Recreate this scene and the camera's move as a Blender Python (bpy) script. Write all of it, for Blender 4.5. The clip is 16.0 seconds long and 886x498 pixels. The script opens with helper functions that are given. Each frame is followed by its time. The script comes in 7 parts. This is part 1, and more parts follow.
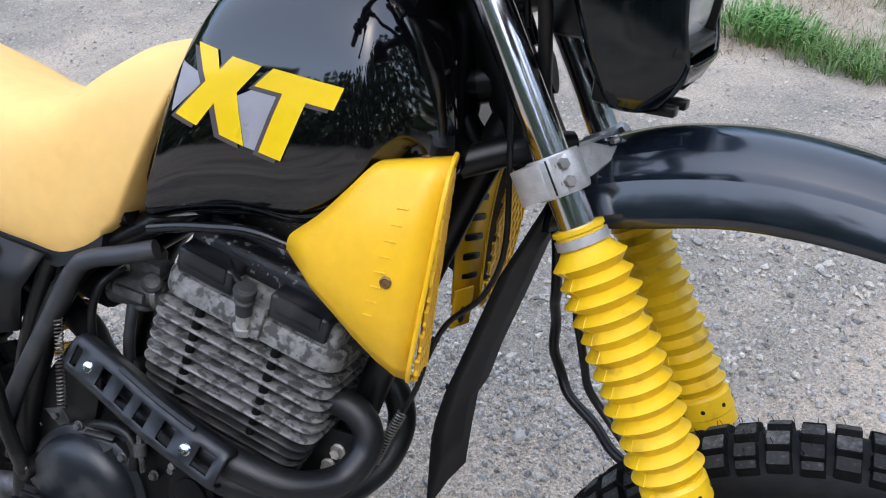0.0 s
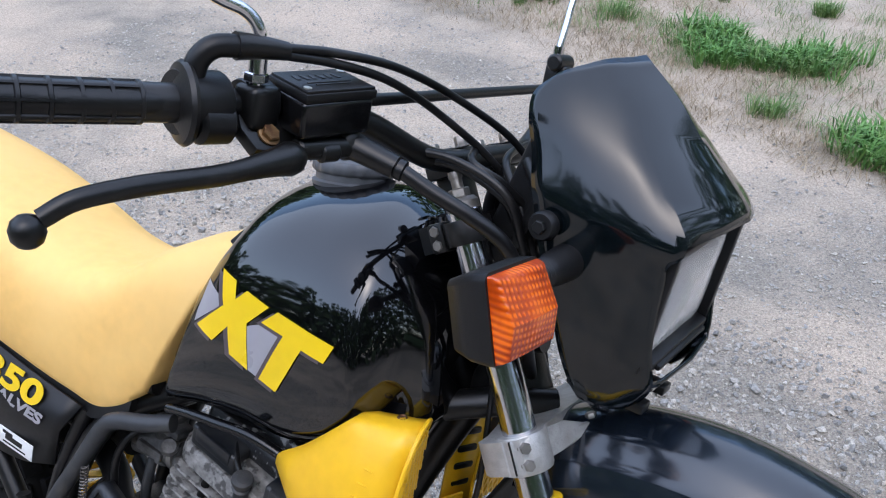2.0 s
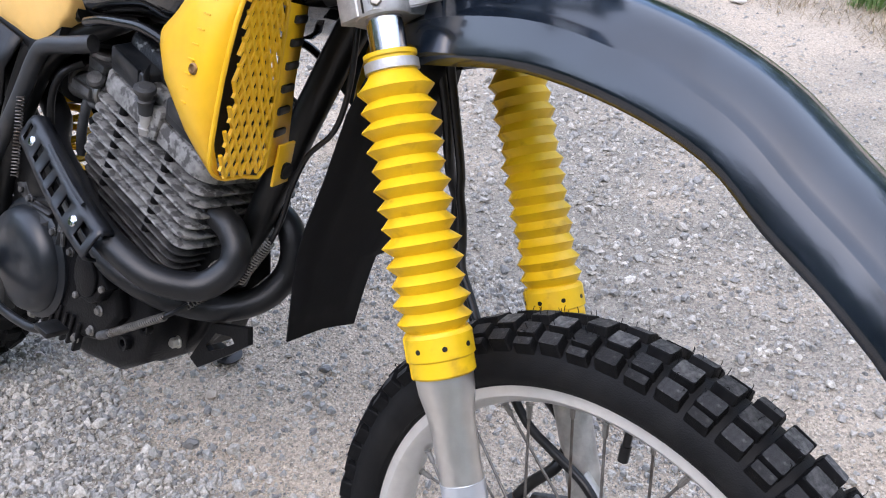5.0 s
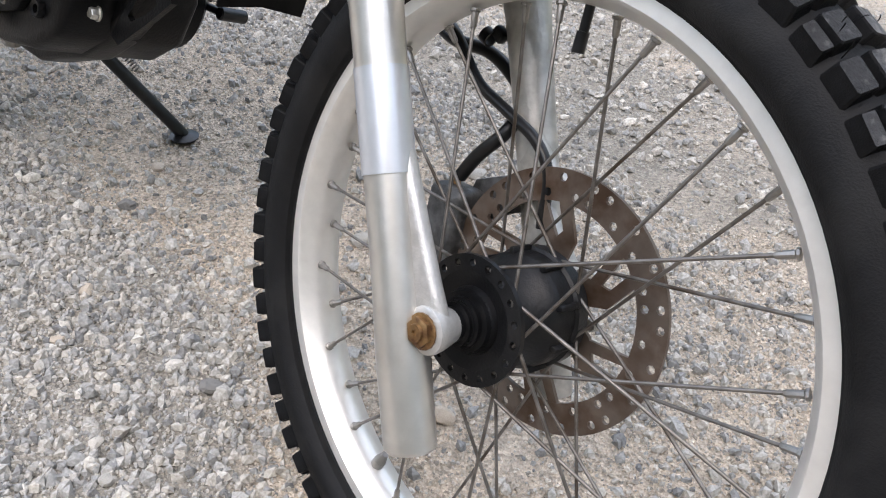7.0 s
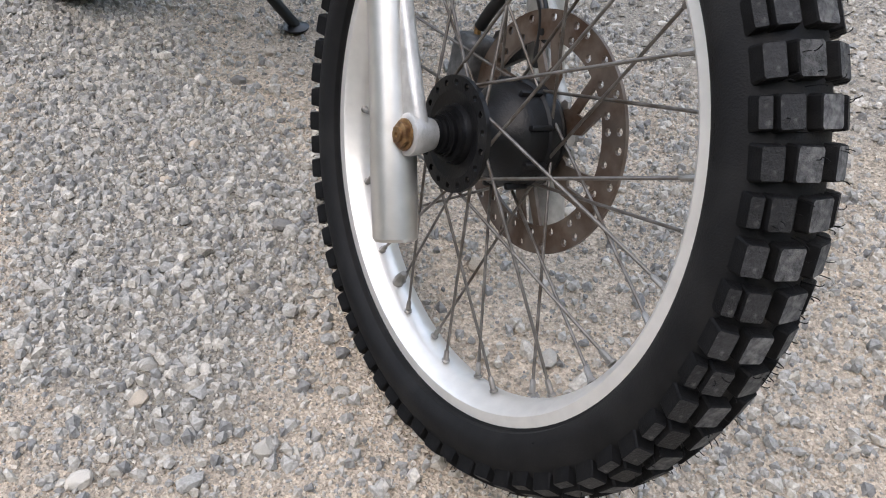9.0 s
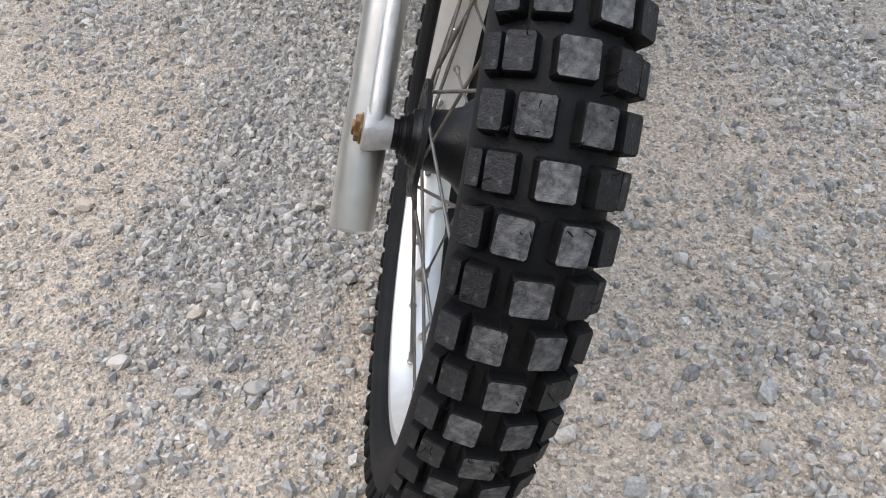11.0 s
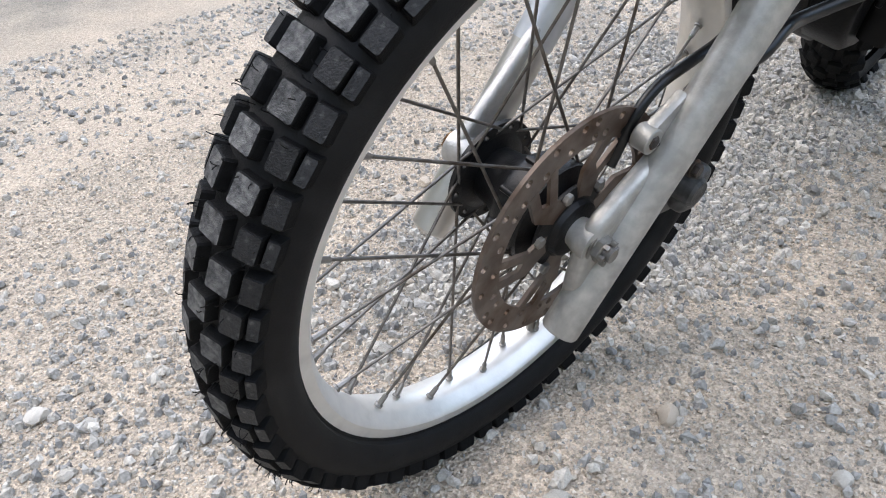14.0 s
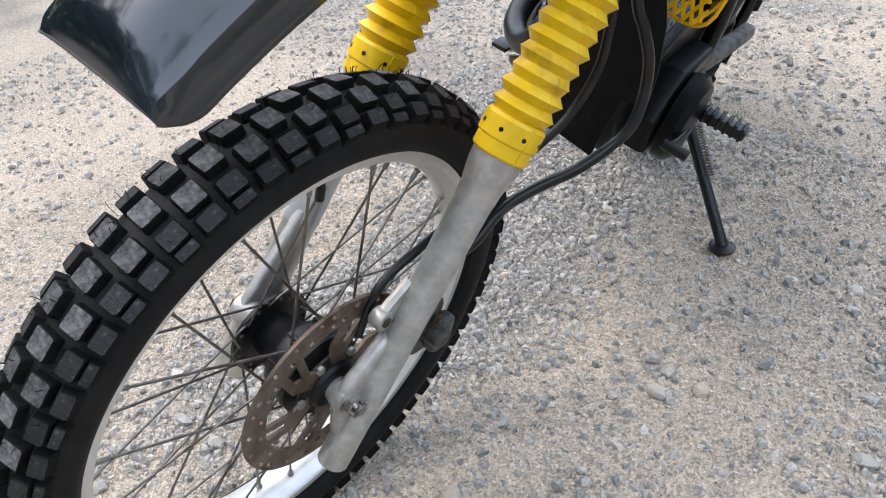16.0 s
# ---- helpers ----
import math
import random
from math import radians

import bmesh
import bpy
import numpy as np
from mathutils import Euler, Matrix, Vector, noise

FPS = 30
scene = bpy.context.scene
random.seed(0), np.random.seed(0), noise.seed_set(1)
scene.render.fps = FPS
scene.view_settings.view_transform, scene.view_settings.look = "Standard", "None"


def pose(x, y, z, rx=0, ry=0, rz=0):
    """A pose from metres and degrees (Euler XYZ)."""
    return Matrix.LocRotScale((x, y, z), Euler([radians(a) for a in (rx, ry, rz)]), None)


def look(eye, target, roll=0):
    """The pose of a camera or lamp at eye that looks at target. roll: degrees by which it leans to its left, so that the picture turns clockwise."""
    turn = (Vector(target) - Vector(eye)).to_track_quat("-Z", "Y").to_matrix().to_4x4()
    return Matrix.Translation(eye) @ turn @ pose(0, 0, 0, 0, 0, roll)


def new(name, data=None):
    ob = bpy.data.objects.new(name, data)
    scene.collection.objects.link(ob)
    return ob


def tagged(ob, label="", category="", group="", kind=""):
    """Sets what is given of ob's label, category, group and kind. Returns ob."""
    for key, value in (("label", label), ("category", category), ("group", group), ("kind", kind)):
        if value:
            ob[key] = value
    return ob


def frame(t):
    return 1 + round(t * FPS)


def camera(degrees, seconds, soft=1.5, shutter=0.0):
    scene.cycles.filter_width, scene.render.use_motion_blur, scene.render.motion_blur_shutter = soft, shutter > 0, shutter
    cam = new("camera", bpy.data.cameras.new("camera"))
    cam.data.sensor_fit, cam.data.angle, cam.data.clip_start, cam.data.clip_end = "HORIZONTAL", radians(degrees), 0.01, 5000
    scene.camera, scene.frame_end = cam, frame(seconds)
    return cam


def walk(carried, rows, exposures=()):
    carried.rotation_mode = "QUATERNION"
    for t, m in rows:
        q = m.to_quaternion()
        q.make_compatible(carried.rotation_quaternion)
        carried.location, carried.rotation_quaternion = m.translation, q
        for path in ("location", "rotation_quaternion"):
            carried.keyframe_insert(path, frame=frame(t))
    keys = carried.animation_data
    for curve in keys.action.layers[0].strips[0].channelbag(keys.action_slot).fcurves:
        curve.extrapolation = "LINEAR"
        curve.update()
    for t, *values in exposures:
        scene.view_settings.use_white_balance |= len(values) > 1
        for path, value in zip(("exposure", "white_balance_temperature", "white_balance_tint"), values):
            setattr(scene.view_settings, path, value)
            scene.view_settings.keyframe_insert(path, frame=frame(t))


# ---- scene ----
from mathutils.bvhtree import BVHTree

cam = camera(58.25, 16.0, soft=1.1)
PATH = [
    (0, (-0.1675, -0.5691, 1.2489), (-0.5456, 0.1681, 0.6890), -0.71),
    (0.5, (-0.0806, -0.5204, 1.3363), (-0.5555, 0.1440, 0.7591), -0.86),
    (1, (-0.0602, -0.4901, 1.3930), (-0.5529, 0.1523, 0.8061), 0.02),
    (1.5, (-0.0897, -0.4569, 1.4396), (-0.5845, 0.2088, 0.8809), 1.69),
    (2, (-0.1137, -0.4403, 1.4682), (-0.6091, 0.2463, 0.9361), 2.01),
    (2.5, (-0.0988, -0.4199, 1.4388), (-0.6053, 0.2717, 0.9240), 0.81),
    (3, (0.0060, -0.3729, 1.3786), (-0.5803, 0.2556, 0.8675), -3.29),
    (3.2, (0.0529, -0.3587, 1.3440), (-0.5385, 0.2472, 0.8119), -3.01),
    (5.3, (0.2128, -0.4173, 1.0648), (-0.3691, 0.1523, 0.4843), 2.90),
    (5.5, (0.2260, -0.4002, 1.0130), (-0.3648, 0.1623, 0.4346), 3.82),
    (6, (0.2617, -0.3916, 0.9008), (-0.3198, 0.1782, 0.3201), 7.00),
    (6.5, (0.3013, -0.4048, 0.8158), (-0.2637, 0.1641, 0.2183), 7.32),
    (7, (0.3310, -0.4037, 0.7746), (-0.2454, 0.1531, 0.1764), 6.74),
    (7.5, (0.3714, -0.3905, 0.7472), (-0.1955, 0.1102, 0.0930), 4.88),
    (8, (0.4131, -0.3851, 0.7369), (-0.1866, 0.0870, 0.0908), 4.53),
    (8.5, (0.4678, -0.3769, 0.7351), (-0.1545, 0.0498, 0.0789), 3.73),
    (8.7, (0.5084, -0.3814, 0.7532), (-0.1253, 0.0290, 0.0975), 3.17),
    (10.8, (0.6197, -0.0277, 0.7559), (-0.1247, -0.0232, 0.0881), -5.78),
    (11, (0.6250, 0.0090, 0.7502), (-0.1263, -0.0395, 0.0921), -5.62),
    (11.5, (0.6441, 0.1424, 0.7597), (-0.0714, -0.1579, 0.1290), -8.93),
    (12, (0.6099, 0.2366, 0.7450), (-0.0586, -0.2432, 0.1767), -6.53),
    (12.5, (0.5844, 0.2906, 0.7117), (-0.0459, -0.2507, 0.1552), -6.43),
    (13, (0.5851, 0.3724, 0.7137), (-0.0029, -0.2387, 0.1836), -7.26),
    (13.5, (0.5529, 0.4508, 0.7095), (0.0017, -0.1961, 0.1825), -7.73),
    (14, (0.5031, 0.4743, 0.6795), (-0.0487, -0.1872, 0.1716), -5.44),
    (14.5, (0.4710, 0.5145, 0.6837), (-0.0633, -0.1523, 0.1643), -7.46),
    (15, (0.4392, 0.5750, 0.7708), (-0.0661, -0.0830, 0.2125), -7.38),
    (15.5, (0.4106, 0.6051, 0.8539), (-0.1396, -0.0242, 0.3051), -5.29),
    (16, (0.3887, 0.6263, 0.9298), (-0.2116, 0.0489, 0.3763), -4.86),
]
walk(cam, [(t, look(eye, target, roll)) for t, eye, target, roll in PATH], exposures=[(0, 1.60, 6200, 10), (2, 1.50, 6050, 11), (3.2, 1.64, 6050, 11), (5.5, 1.98, 6450, 14), (6.1, 2.04, 6600, 12), (7, 1.90, 6900, 10), (8.5, 1.67, 6900, 10), (10.8, 1.66, 6850, 9), (12, 1.88, 6750, 8), (16, 1.92, 6750, 9)])

# ---- light ----
SUN_AZ, SUN_EL = 150.0, 62.0
world = bpy.data.worlds.new("overcast_sky")
scene.world = world
world.use_nodes = True
wn = world.node_tree.nodes
sky = wn.new("ShaderNodeTexSky")
sky.sky_type = "NISHITA"
sky.sun_disc = False
sky.sun_elevation, sky.sun_rotation = radians(SUN_EL), radians(SUN_AZ)
sky.air_density, sky.dust_density, sky.ozone_density = 1.0, 1.5, 1.0
world.node_tree.links.new(sky.outputs[0], wn["Background"].inputs[0])
wn["Background"].inputs[1].default_value = 0.15
sun = new("sun", bpy.data.lights.new("sun", "SUN"))
sun.data.energy, sun.data.angle, sun.data.color = 1.0, radians(178), (1.0, 0.985, 0.96)
az = radians(SUN_AZ)
sun.matrix_world = look((0, 0, 0), (-math.sin(az) * math.cos(radians(SUN_EL)), -math.cos(az) * math.cos(radians(SUN_EL)), -math.sin(radians(SUN_EL))))


# ---- materials ----
def ramp(nt, fac, stops):
    n = nt.nodes.new("ShaderNodeValToRGB")
    el = n.color_ramp.elements
    while len(el) < len(stops):
        el.new(0.5)
    for e, (p, c) in zip(el, stops):
        e.position, e.color = p, (*c, 1)
    nt.links.new(fac, n.inputs[0])
    return n.outputs[0]


def tex(nt, kind, scale, detail=4.0, coord="Object"):
    co = nt.nodes.new("ShaderNodeTexCoord")
    n = nt.nodes.new(kind)
    nt.links.new(co.outputs[coord], n.inputs["Vector"])
    n.inputs["Scale"].default_value = scale
    if "Detail" in n.inputs:
        n.inputs["Detail"].default_value = detail
    return n


def mat(name, base, rough=0.5, metal=0.0, coat=0.0, var=0.15, scale=60.0, bump=0.0, bscale=400.0, dirt=None, dscale=9.0,
        dcut=(0.5, 0.7), rvar=0.1, spec=0.5, rand=0.0):
    """A surface with grain, larger stains of a second colour (dirt), uneven gloss and fine relief."""
    m = bpy.data.materials.new(name)
    m.use_nodes = True
    nt = m.node_tree
    b = nt.nodes["Principled BSDF"]
    b.inputs["Metallic"].default_value = metal
    b.inputs["Coat Weight"].default_value = coat
    b.inputs["Coat Roughness"].default_value = 0.04
    b.inputs["Specular IOR Level"].default_value = spec
    n1 = tex(nt, "ShaderNodeTexNoise", scale, 6)
    lo = [c * (1 - var) for c in base]
    hi = [min(1, c * (1 + var)) for c in base]
    col = ramp(nt, n1.outputs["Fac"], [(0.3, lo), (0.7, hi)])
    n2 = tex(nt, "ShaderNodeTexNoise", dscale, 8)
    if dirt:
        fac = ramp(nt, n2.outputs["Fac"], [(dcut[0], (0, 0, 0)), (dcut[1], (1, 1, 1))])
        mix = nt.nodes.new("ShaderNodeMixRGB")
        nt.links.new(fac, mix.inputs[0])
        nt.links.new(col, mix.inputs[1])
        mix.inputs[2].default_value = (*dirt, 1)
        col = mix.outputs[0]
    if rand:
        info = nt.nodes.new("ShaderNodeObjectInfo")
        hsv = nt.nodes.new("ShaderNodeHueSaturation")
        mp = nt.nodes.new("ShaderNodeMapRange")
        mp.inputs[3].default_value, mp.inputs[4].default_value = 1 - rand, 1 + rand
        nt.links.new(info.outputs["Random"], mp.inputs[0])
        nt.links.new(mp.outputs[0], hsv.inputs["Value"])
        nt.links.new(col, hsv.inputs["Color"])
        col = hsv.outputs[0]
    nt.links.new(col, b.inputs["Base Color"])
    mr = nt.nodes.new("ShaderNodeMapRange")
    mr.inputs[3].default_value, mr.inputs[4].default_value = max(0.02, rough - rvar), min(1, rough + rvar)
    nt.links.new(n2.outputs["Fac"], mr.inputs[0])
    nt.links.new(mr.outputs[0], b.inputs["Roughness"])
    if bump:
        n3 = tex(nt, "ShaderNodeTexNoise", bscale, 4)
        bp = nt.nodes.new("ShaderNodeBump")
        bp.inputs["Strength"].default_value, bp.inputs["Distance"].default_value = bump, 0.002
        nt.links.new(n3.outputs["Fac"], bp.inputs["Height"])
        nt.links.new(bp.outputs[0], b.inputs["Normal"])
    return m


TANK = mat("black_gloss_paint", (0.002, 0.002, 0.0025), 0.055, rvar=0.02, var=0.3, bump=0.015, bscale=14, spec=0.85)
FLAPRUBBER = mat("black_flap_rubber", (0.005, 0.005, 0.0055), 0.6, bump=0.1, bscale=300, dirt=(0.014, 0.0135, 0.013), dcut=(0.55, 0.8), dscale=18, spec=0.15)
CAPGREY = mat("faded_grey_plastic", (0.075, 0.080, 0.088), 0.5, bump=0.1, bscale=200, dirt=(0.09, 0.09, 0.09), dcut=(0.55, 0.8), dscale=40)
BLACKGLOSS = mat("worn_gloss_black", (0.004, 0.004, 0.0045), 0.22, rvar=0.08, bump=0.08, bscale=260, dirt=(0.05, 0.05, 0.05), dcut=(0.66, 0.72), dscale=120)
# the blue in the next two base colours stands in for reflected sky
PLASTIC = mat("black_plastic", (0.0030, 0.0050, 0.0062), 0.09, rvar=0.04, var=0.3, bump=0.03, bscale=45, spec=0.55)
FENDER = mat("scuffed_sky_tint_plastic", (0.006, 0.009, 0.014), 0.15, rvar=0.09, var=0.4, scale=25, bump=0.05, bscale=30, dirt=(0.020, 0.028, 0.038), dcut=(0.48, 0.8), dscale=9, spec=0.8, coat=0.15)
MATTE = mat("matte_black_plastic", (0.006, 0.006, 0.0065), 0.42, bump=0.15, bscale=900, dirt=(0.014, 0.014, 0.014), dcut=(0.5, 0.8), spec=0.35)
BLACKPAINT = mat("black_frame_paint", (0.005, 0.005, 0.005), 0.35, bump=0.1, dirt=(0.03, 0.027, 0.024), dcut=(0.6, 0.8), dscale=25, spec=0.4)
GREYTUBE = mat("faded_black_hose", (0.028, 0.030, 0.033), 0.5, bump=0.1, dirt=(0.05, 0.048, 0.045), dscale=30)
ENGBLACK = mat("black_engine_paint", (0.0042, 0.0042, 0.0046), 0.36, bump=0.25, bscale=300, dirt=(0.014, 0.013, 0.012), dcut=(0.57, 0.75), dscale=26, spec=0.16)
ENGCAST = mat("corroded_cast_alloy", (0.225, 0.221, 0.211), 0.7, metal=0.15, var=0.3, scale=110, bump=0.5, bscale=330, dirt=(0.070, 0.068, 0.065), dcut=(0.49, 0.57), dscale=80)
ENGLOW = mat("dark_cast_alloy", (0.060, 0.058, 0.056), 0.7, metal=0.1, var=0.3, scale=160, bump=0.4, bscale=400, dirt=(0.014, 0.014, 0.014), dcut=(0.42, 0.58), dscale=40)
ENGLID = mat("speckled_black_paint", (0.012, 0.0125, 0.014), 0.4, bump=0.5, bscale=350, dirt=(0.30, 0.30, 0.29), dcut=(0.585, 0.66), dscale=95, spec=0.4)
DIRTYCAST = mat("oily_cast_alloy", (0.10, 0.10, 0.10), 0.5, metal=0.4, var=0.35, scale=120, bump=0.3, bscale=450, dirt=(0.03, 0.029, 0.027), dcut=(0.45, 0.65), dscale=40)
GUARD = mat("satin_black_guard", (0.009, 0.0105, 0.0135), 0.38, bump=0.06, bscale=300, dirt=(0.022, 0.023, 0.025), dcut=(0.5, 0.8), dscale=20)
COVERBLUE = mat("satin_engine_cover", (0.010, 0.012, 0.015), 0.35, metal=0.0, bump=0.05, dirt=(0.05, 0.05, 0.05), dscale=18)
EXHAUST = mat("black_heat_paint", (0.0065, 0.007, 0.008), 0.42, bump=0.15, dirt=(0.019, 0.018, 0.017), dcut=(0.5, 0.8), dscale=15)
YELLOW = mat("yellow_plastic", (0.83, 0.475, 0.010), 0.38, var=0.04, bump=0.08, bscale=200, dirt=(0.76, 0.42, 0.012), dcut=(0.5, 0.9), dscale=14)
SEAT = mat("yellow_vinyl", (0.83, 0.51, 0.15), 0.5, var=0.05, bump=0.3, bscale=1500, dirt=(0.85, 0.55, 0.18), dcut=(0.45, 0.7), dscale=6)
BOOT = mat("yellow_rubber", (0.77, 0.49, 0.006), 0.42, var=0.06, bump=0.1, bscale=500, dirt=(0.42, 0.23, 0.012), dcut=(0.58, 0.8), dscale=38)
DECALY = mat("yellow_decal", (0.88, 0.60, 0.004), 0.3, var=0.02)
DECALG = mat("grey_decal", (0.33, 0.32, 0.34), 0.3, var=0.03)
DECALD = mat("plum_grey_decal", (0.085, 0.065, 0.07), 0.3, var=0.03)
WHITE = mat("white_sticker", (0.7, 0.7, 0.68), 0.4, var=0.04)
RUBBER = mat("tyre_rubber", (0.0055, 0.0055, 0.0058), 0.62, var=0.25, scale=90, bump=0.25, bscale=700, dirt=(0.017, 0.0165, 0.0158), dcut=(0.48, 0.78), dscale=20, spec=0.22)
KNOB = mat("tread_rubber", (0.0055, 0.0055, 0.0058), 0.65, var=0.3, scale=160, bump=0.3, bscale=900, dirt=(0.013, 0.0125, 0.012), dcut=(0.5, 0.8), dscale=60, spec=0.12)
KNOBTOP = mat("dusty_worn_tread", (0.070, 0.070, 0.070), 0.8, var=0.5, scale=260, bump=0.8, bscale=900, dirt=(0.20, 0.196, 0.188), dcut=(0.45, 0.70), dscale=90, rand=0.4, spec=0.25)
KNOBSIDE = mat("scuffed_tread", (0.024, 0.024, 0.0245), 0.6, var=0.4, scale=200, bump=0.6, bscale=700, dirt=(0.085, 0.083, 0.08), dcut=(0.53, 0.68), dscale=150, rand=0.4, spec=0.25)
CABLE = mat("black_cable_sheath", (0.005, 0.005, 0.0055), 0.35, bump=0.05, dirt=(0.018, 0.017, 0.016), dscale=20, spec=0.4)
CHROME = mat("chrome", (0.64, 0.64, 0.66), 0.15, metal=1.0, var=0.04, rvar=0.05)
ALLOY = mat("brushed_rim_alloy", (0.76, 0.74, 0.70), 0.40, metal=0.6, var=0.05, bump=0.1, bscale=250, dirt=(0.55, 0.53, 0.5), dcut=(0.6, 0.85), dscale=25)
LEG = mat("brushed_fork_alloy", (0.66, 0.64, 0.60), 0.34, metal=0.85, var=0.05, bump=0.05, dirt=(0.50, 0.48, 0.44), dcut=(0.50, 0.8), dscale=18)
CAST = mat("cast_aluminium", (0.5, 0.49, 0.47), 0.45, metal=0.6, var=0.12, scale=120, bump=0.3, bscale=450, dirt=(0.3, 0.28, 0.25), dcut=(0.55, 0.75), dscale=30)
STEEL = mat("dull_steel", (0.27, 0.255, 0.235), 0.42, metal=0.8, var=0.25, scale=90, dirt=(0.12, 0.09, 0.06), dcut=(0.6, 0.8), dscale=30)
DISC = mat("rust_stained_disc", (0.15, 0.118, 0.096), 0.42, metal=0.5, var=0.3, scale=35, bump=0.15, bscale=120, dirt=(0.075, 0.043, 0.026), dcut=(0.44, 0.66), dscale=30)
RUSTNUT = mat("rusty_brass_nut", (0.24, 0.14, 0.06), 0.45, metal=0.7, var=0.3, scale=200, dirt=(0.1, 0.045, 0.02), dcut=(0.5, 0.65), dscale=90)
RUSTDARK = mat("dark_rusty_steel", (0.055, 0.045, 0.038), 0.5, metal=0.5, var=0.35, scale=120, bump=0.3, bscale=400, dirt=(0.10, 0.05, 0.025), dcut=(0.55, 0.7), dscale=80)
SPOKE = mat("dull_spoke_steel", (0.17, 0.155, 0.14), 0.42, metal=0.75, var=0.25, scale=90, dirt=(0.07, 0.05, 0.035), dcut=(0.5, 0.7), dscale=30)
LEGWORN = mat("corroded_fork_paint", (0.45, 0.435, 0.40), 0.42, metal=0.45, var=0.18, scale=70, bump=0.3, bscale=180, dirt=(0.35, 0.335, 0.305), dcut=(0.45, 0.68), dscale=60)
DULLCAST = mat("dull_cast_alloy", (0.33, 0.325, 0.315), 0.5, metal=0.5, var=0.15, scale=120, bump=0.3, bscale=450, dirt=(0.2, 0.19, 0.17), dcut=(0.5, 0.75), dscale=30)
ZINC = mat("zinc_bolt", (0.6, 0.58, 0.53), 0.35, metal=0.8, var=0.15, dirt=(0.3, 0.2, 0.12), dcut=(0.6, 0.75), dscale=120)
FOIL = mat("silver_reflective_tape", (0.62, 0.64, 0.67), 0.3, metal=0.6, var=0.05, rvar=0.05)
HUB = mat("black_hub", (0.005, 0.005, 0.0055), 0.42, bump=0.2, spec=0.3, dirt=(0.016, 0.015, 0.014), dcut=(0.55, 0.75), dscale=50)
REFLECTOR = mat("lamp_reflector", (0.94, 0.94, 0.95), 0.32, metal=1.0, var=0.05)


def glass_material():
    m = bpy.data.materials.new("fluted_lamp_glass")
    m.use_nodes = True
    nt = m.node_tree
    b = nt.nodes["Principled BSDF"]
    b.inputs["Base Color"].default_value = (0.95, 0.96, 0.97, 1)
    b.inputs["Transmission Weight"].default_value = 0.86
    haze = tex(nt, "ShaderNodeTexNoise", 22, 5)
    mr = nt.nodes.new("ShaderNodeMapRange")
    mr.inputs[3].default_value, mr.inputs[4].default_value = 0.06, 0.30
    nt.links.new(haze.outputs["Fac"], mr.inputs[0])
    nt.links.new(mr.outputs[0], b.inputs["Roughness"])
    w = tex(nt, "ShaderNodeTexWave", 46, 0)
    w.bands_direction = "Y"
    bp = nt.nodes.new("ShaderNodeBump")
    bp.inputs["Strength"].default_value, bp.inputs["Distance"].default_value = 0.03, 0.002
    nt.links.new(w.outputs["Fac"], bp.inputs["Height"])
    nt.links.new(bp.outputs[0], b.inputs["Normal"])
    return m


def amber_material():
    """Orange moulded plastic that lets some light through, with a fine prism grid inside."""
    m = bpy.data.materials.new("amber_lens")
    m.use_nodes = True
    nt = m.node_tree
    b = nt.nodes["Principled BSDF"]
    b.inputs["Roughness"].default_value = 0.10
    b.inputs["Coat Weight"].default_value = 0.5
    b.inputs["Subsurface Weight"].default_value = 0.25
    b.inputs["Subsurface Radius"].default_value = (0.006, 0.002, 0.0005)
    wy = tex(nt, "ShaderNodeTexWave", 64, 0)
    wy.bands_direction = "Y"
    wz = tex(nt, "ShaderNodeTexWave", 64, 0)
    wz.bands_direction = "Z"
    mul = nt.nodes.new("ShaderNodeMath")
    mul.operation = "MULTIPLY"
    nt.links.new(wy.outputs["Fac"], mul.inputs[0])
    nt.links.new(wz.outputs["Fac"], mul.inputs[1])
    patch = tex(nt, "ShaderNodeTexNoise", 38, 3)
    add = nt.nodes.new("ShaderNodeMath")
    add.operation = "MULTIPLY_ADD"
    nt.links.new(mul.outputs[0], add.inputs[0])
    add.inputs[1].default_value = 0.55
    nt.links.new(patch.outputs["Fac"], add.inputs[2])
    nt.links.new(ramp(nt, add.outputs[0], [(0.35, (0.27, 0.028, 0.002)), (0.65, (0.56, 0.072, 0.003)), (0.98, (0.85, 0.17, 0.006))]), b.inputs["Base Color"])
    bp = nt.nodes.new("ShaderNodeBump")
    bp.inputs["Strength"].default_value, bp.inputs["Distance"].default_value = 0.35, 0.001
    nt.links.new(mul.outputs[0], bp.inputs["Height"])
    nt.links.new(bp.outputs[0], b.inputs["Normal"])
    return m


AMBER = amber_material()
GLASS = glass_material()


# ---- shapes: every builder returns (vertices, faces) ----
def join(*geos):
    V, F = [], []
    for v, f in geos:
        n = len(V)
        V += v
        F += [tuple(i + n for i in q) for q in f]
    return V, F


def xf(geo, m):
    return [tuple(m @ Vector(v)) for v in geo[0]], geo[1]


def flip_y(geo):
    return [(x, -y, z) for x, y, z in geo[0]], [tuple(reversed(f)) for f in geo[1]]


def spline(pts, n=6):
    """Points of a smooth curve through pts."""
    p = [Vector(q) for q in pts]
    p = [2 * p[0] - p[1]] + p + [2 * p[-1] - p[-2]]
    out = []
    for i in range(1, len(p) - 2):
        for k in range(n):
            t = k / n
            a, b, c, d = p[i - 1], p[i], p[i + 1], p[i + 2]
            out.append(0.5 * (2 * b + (c - a) * t + (2 * a - 5 * b + 4 * c - d) * t * t + (3 * b - a - 3 * c + d) * t ** 3))
    out.append(p[-2])
    return out


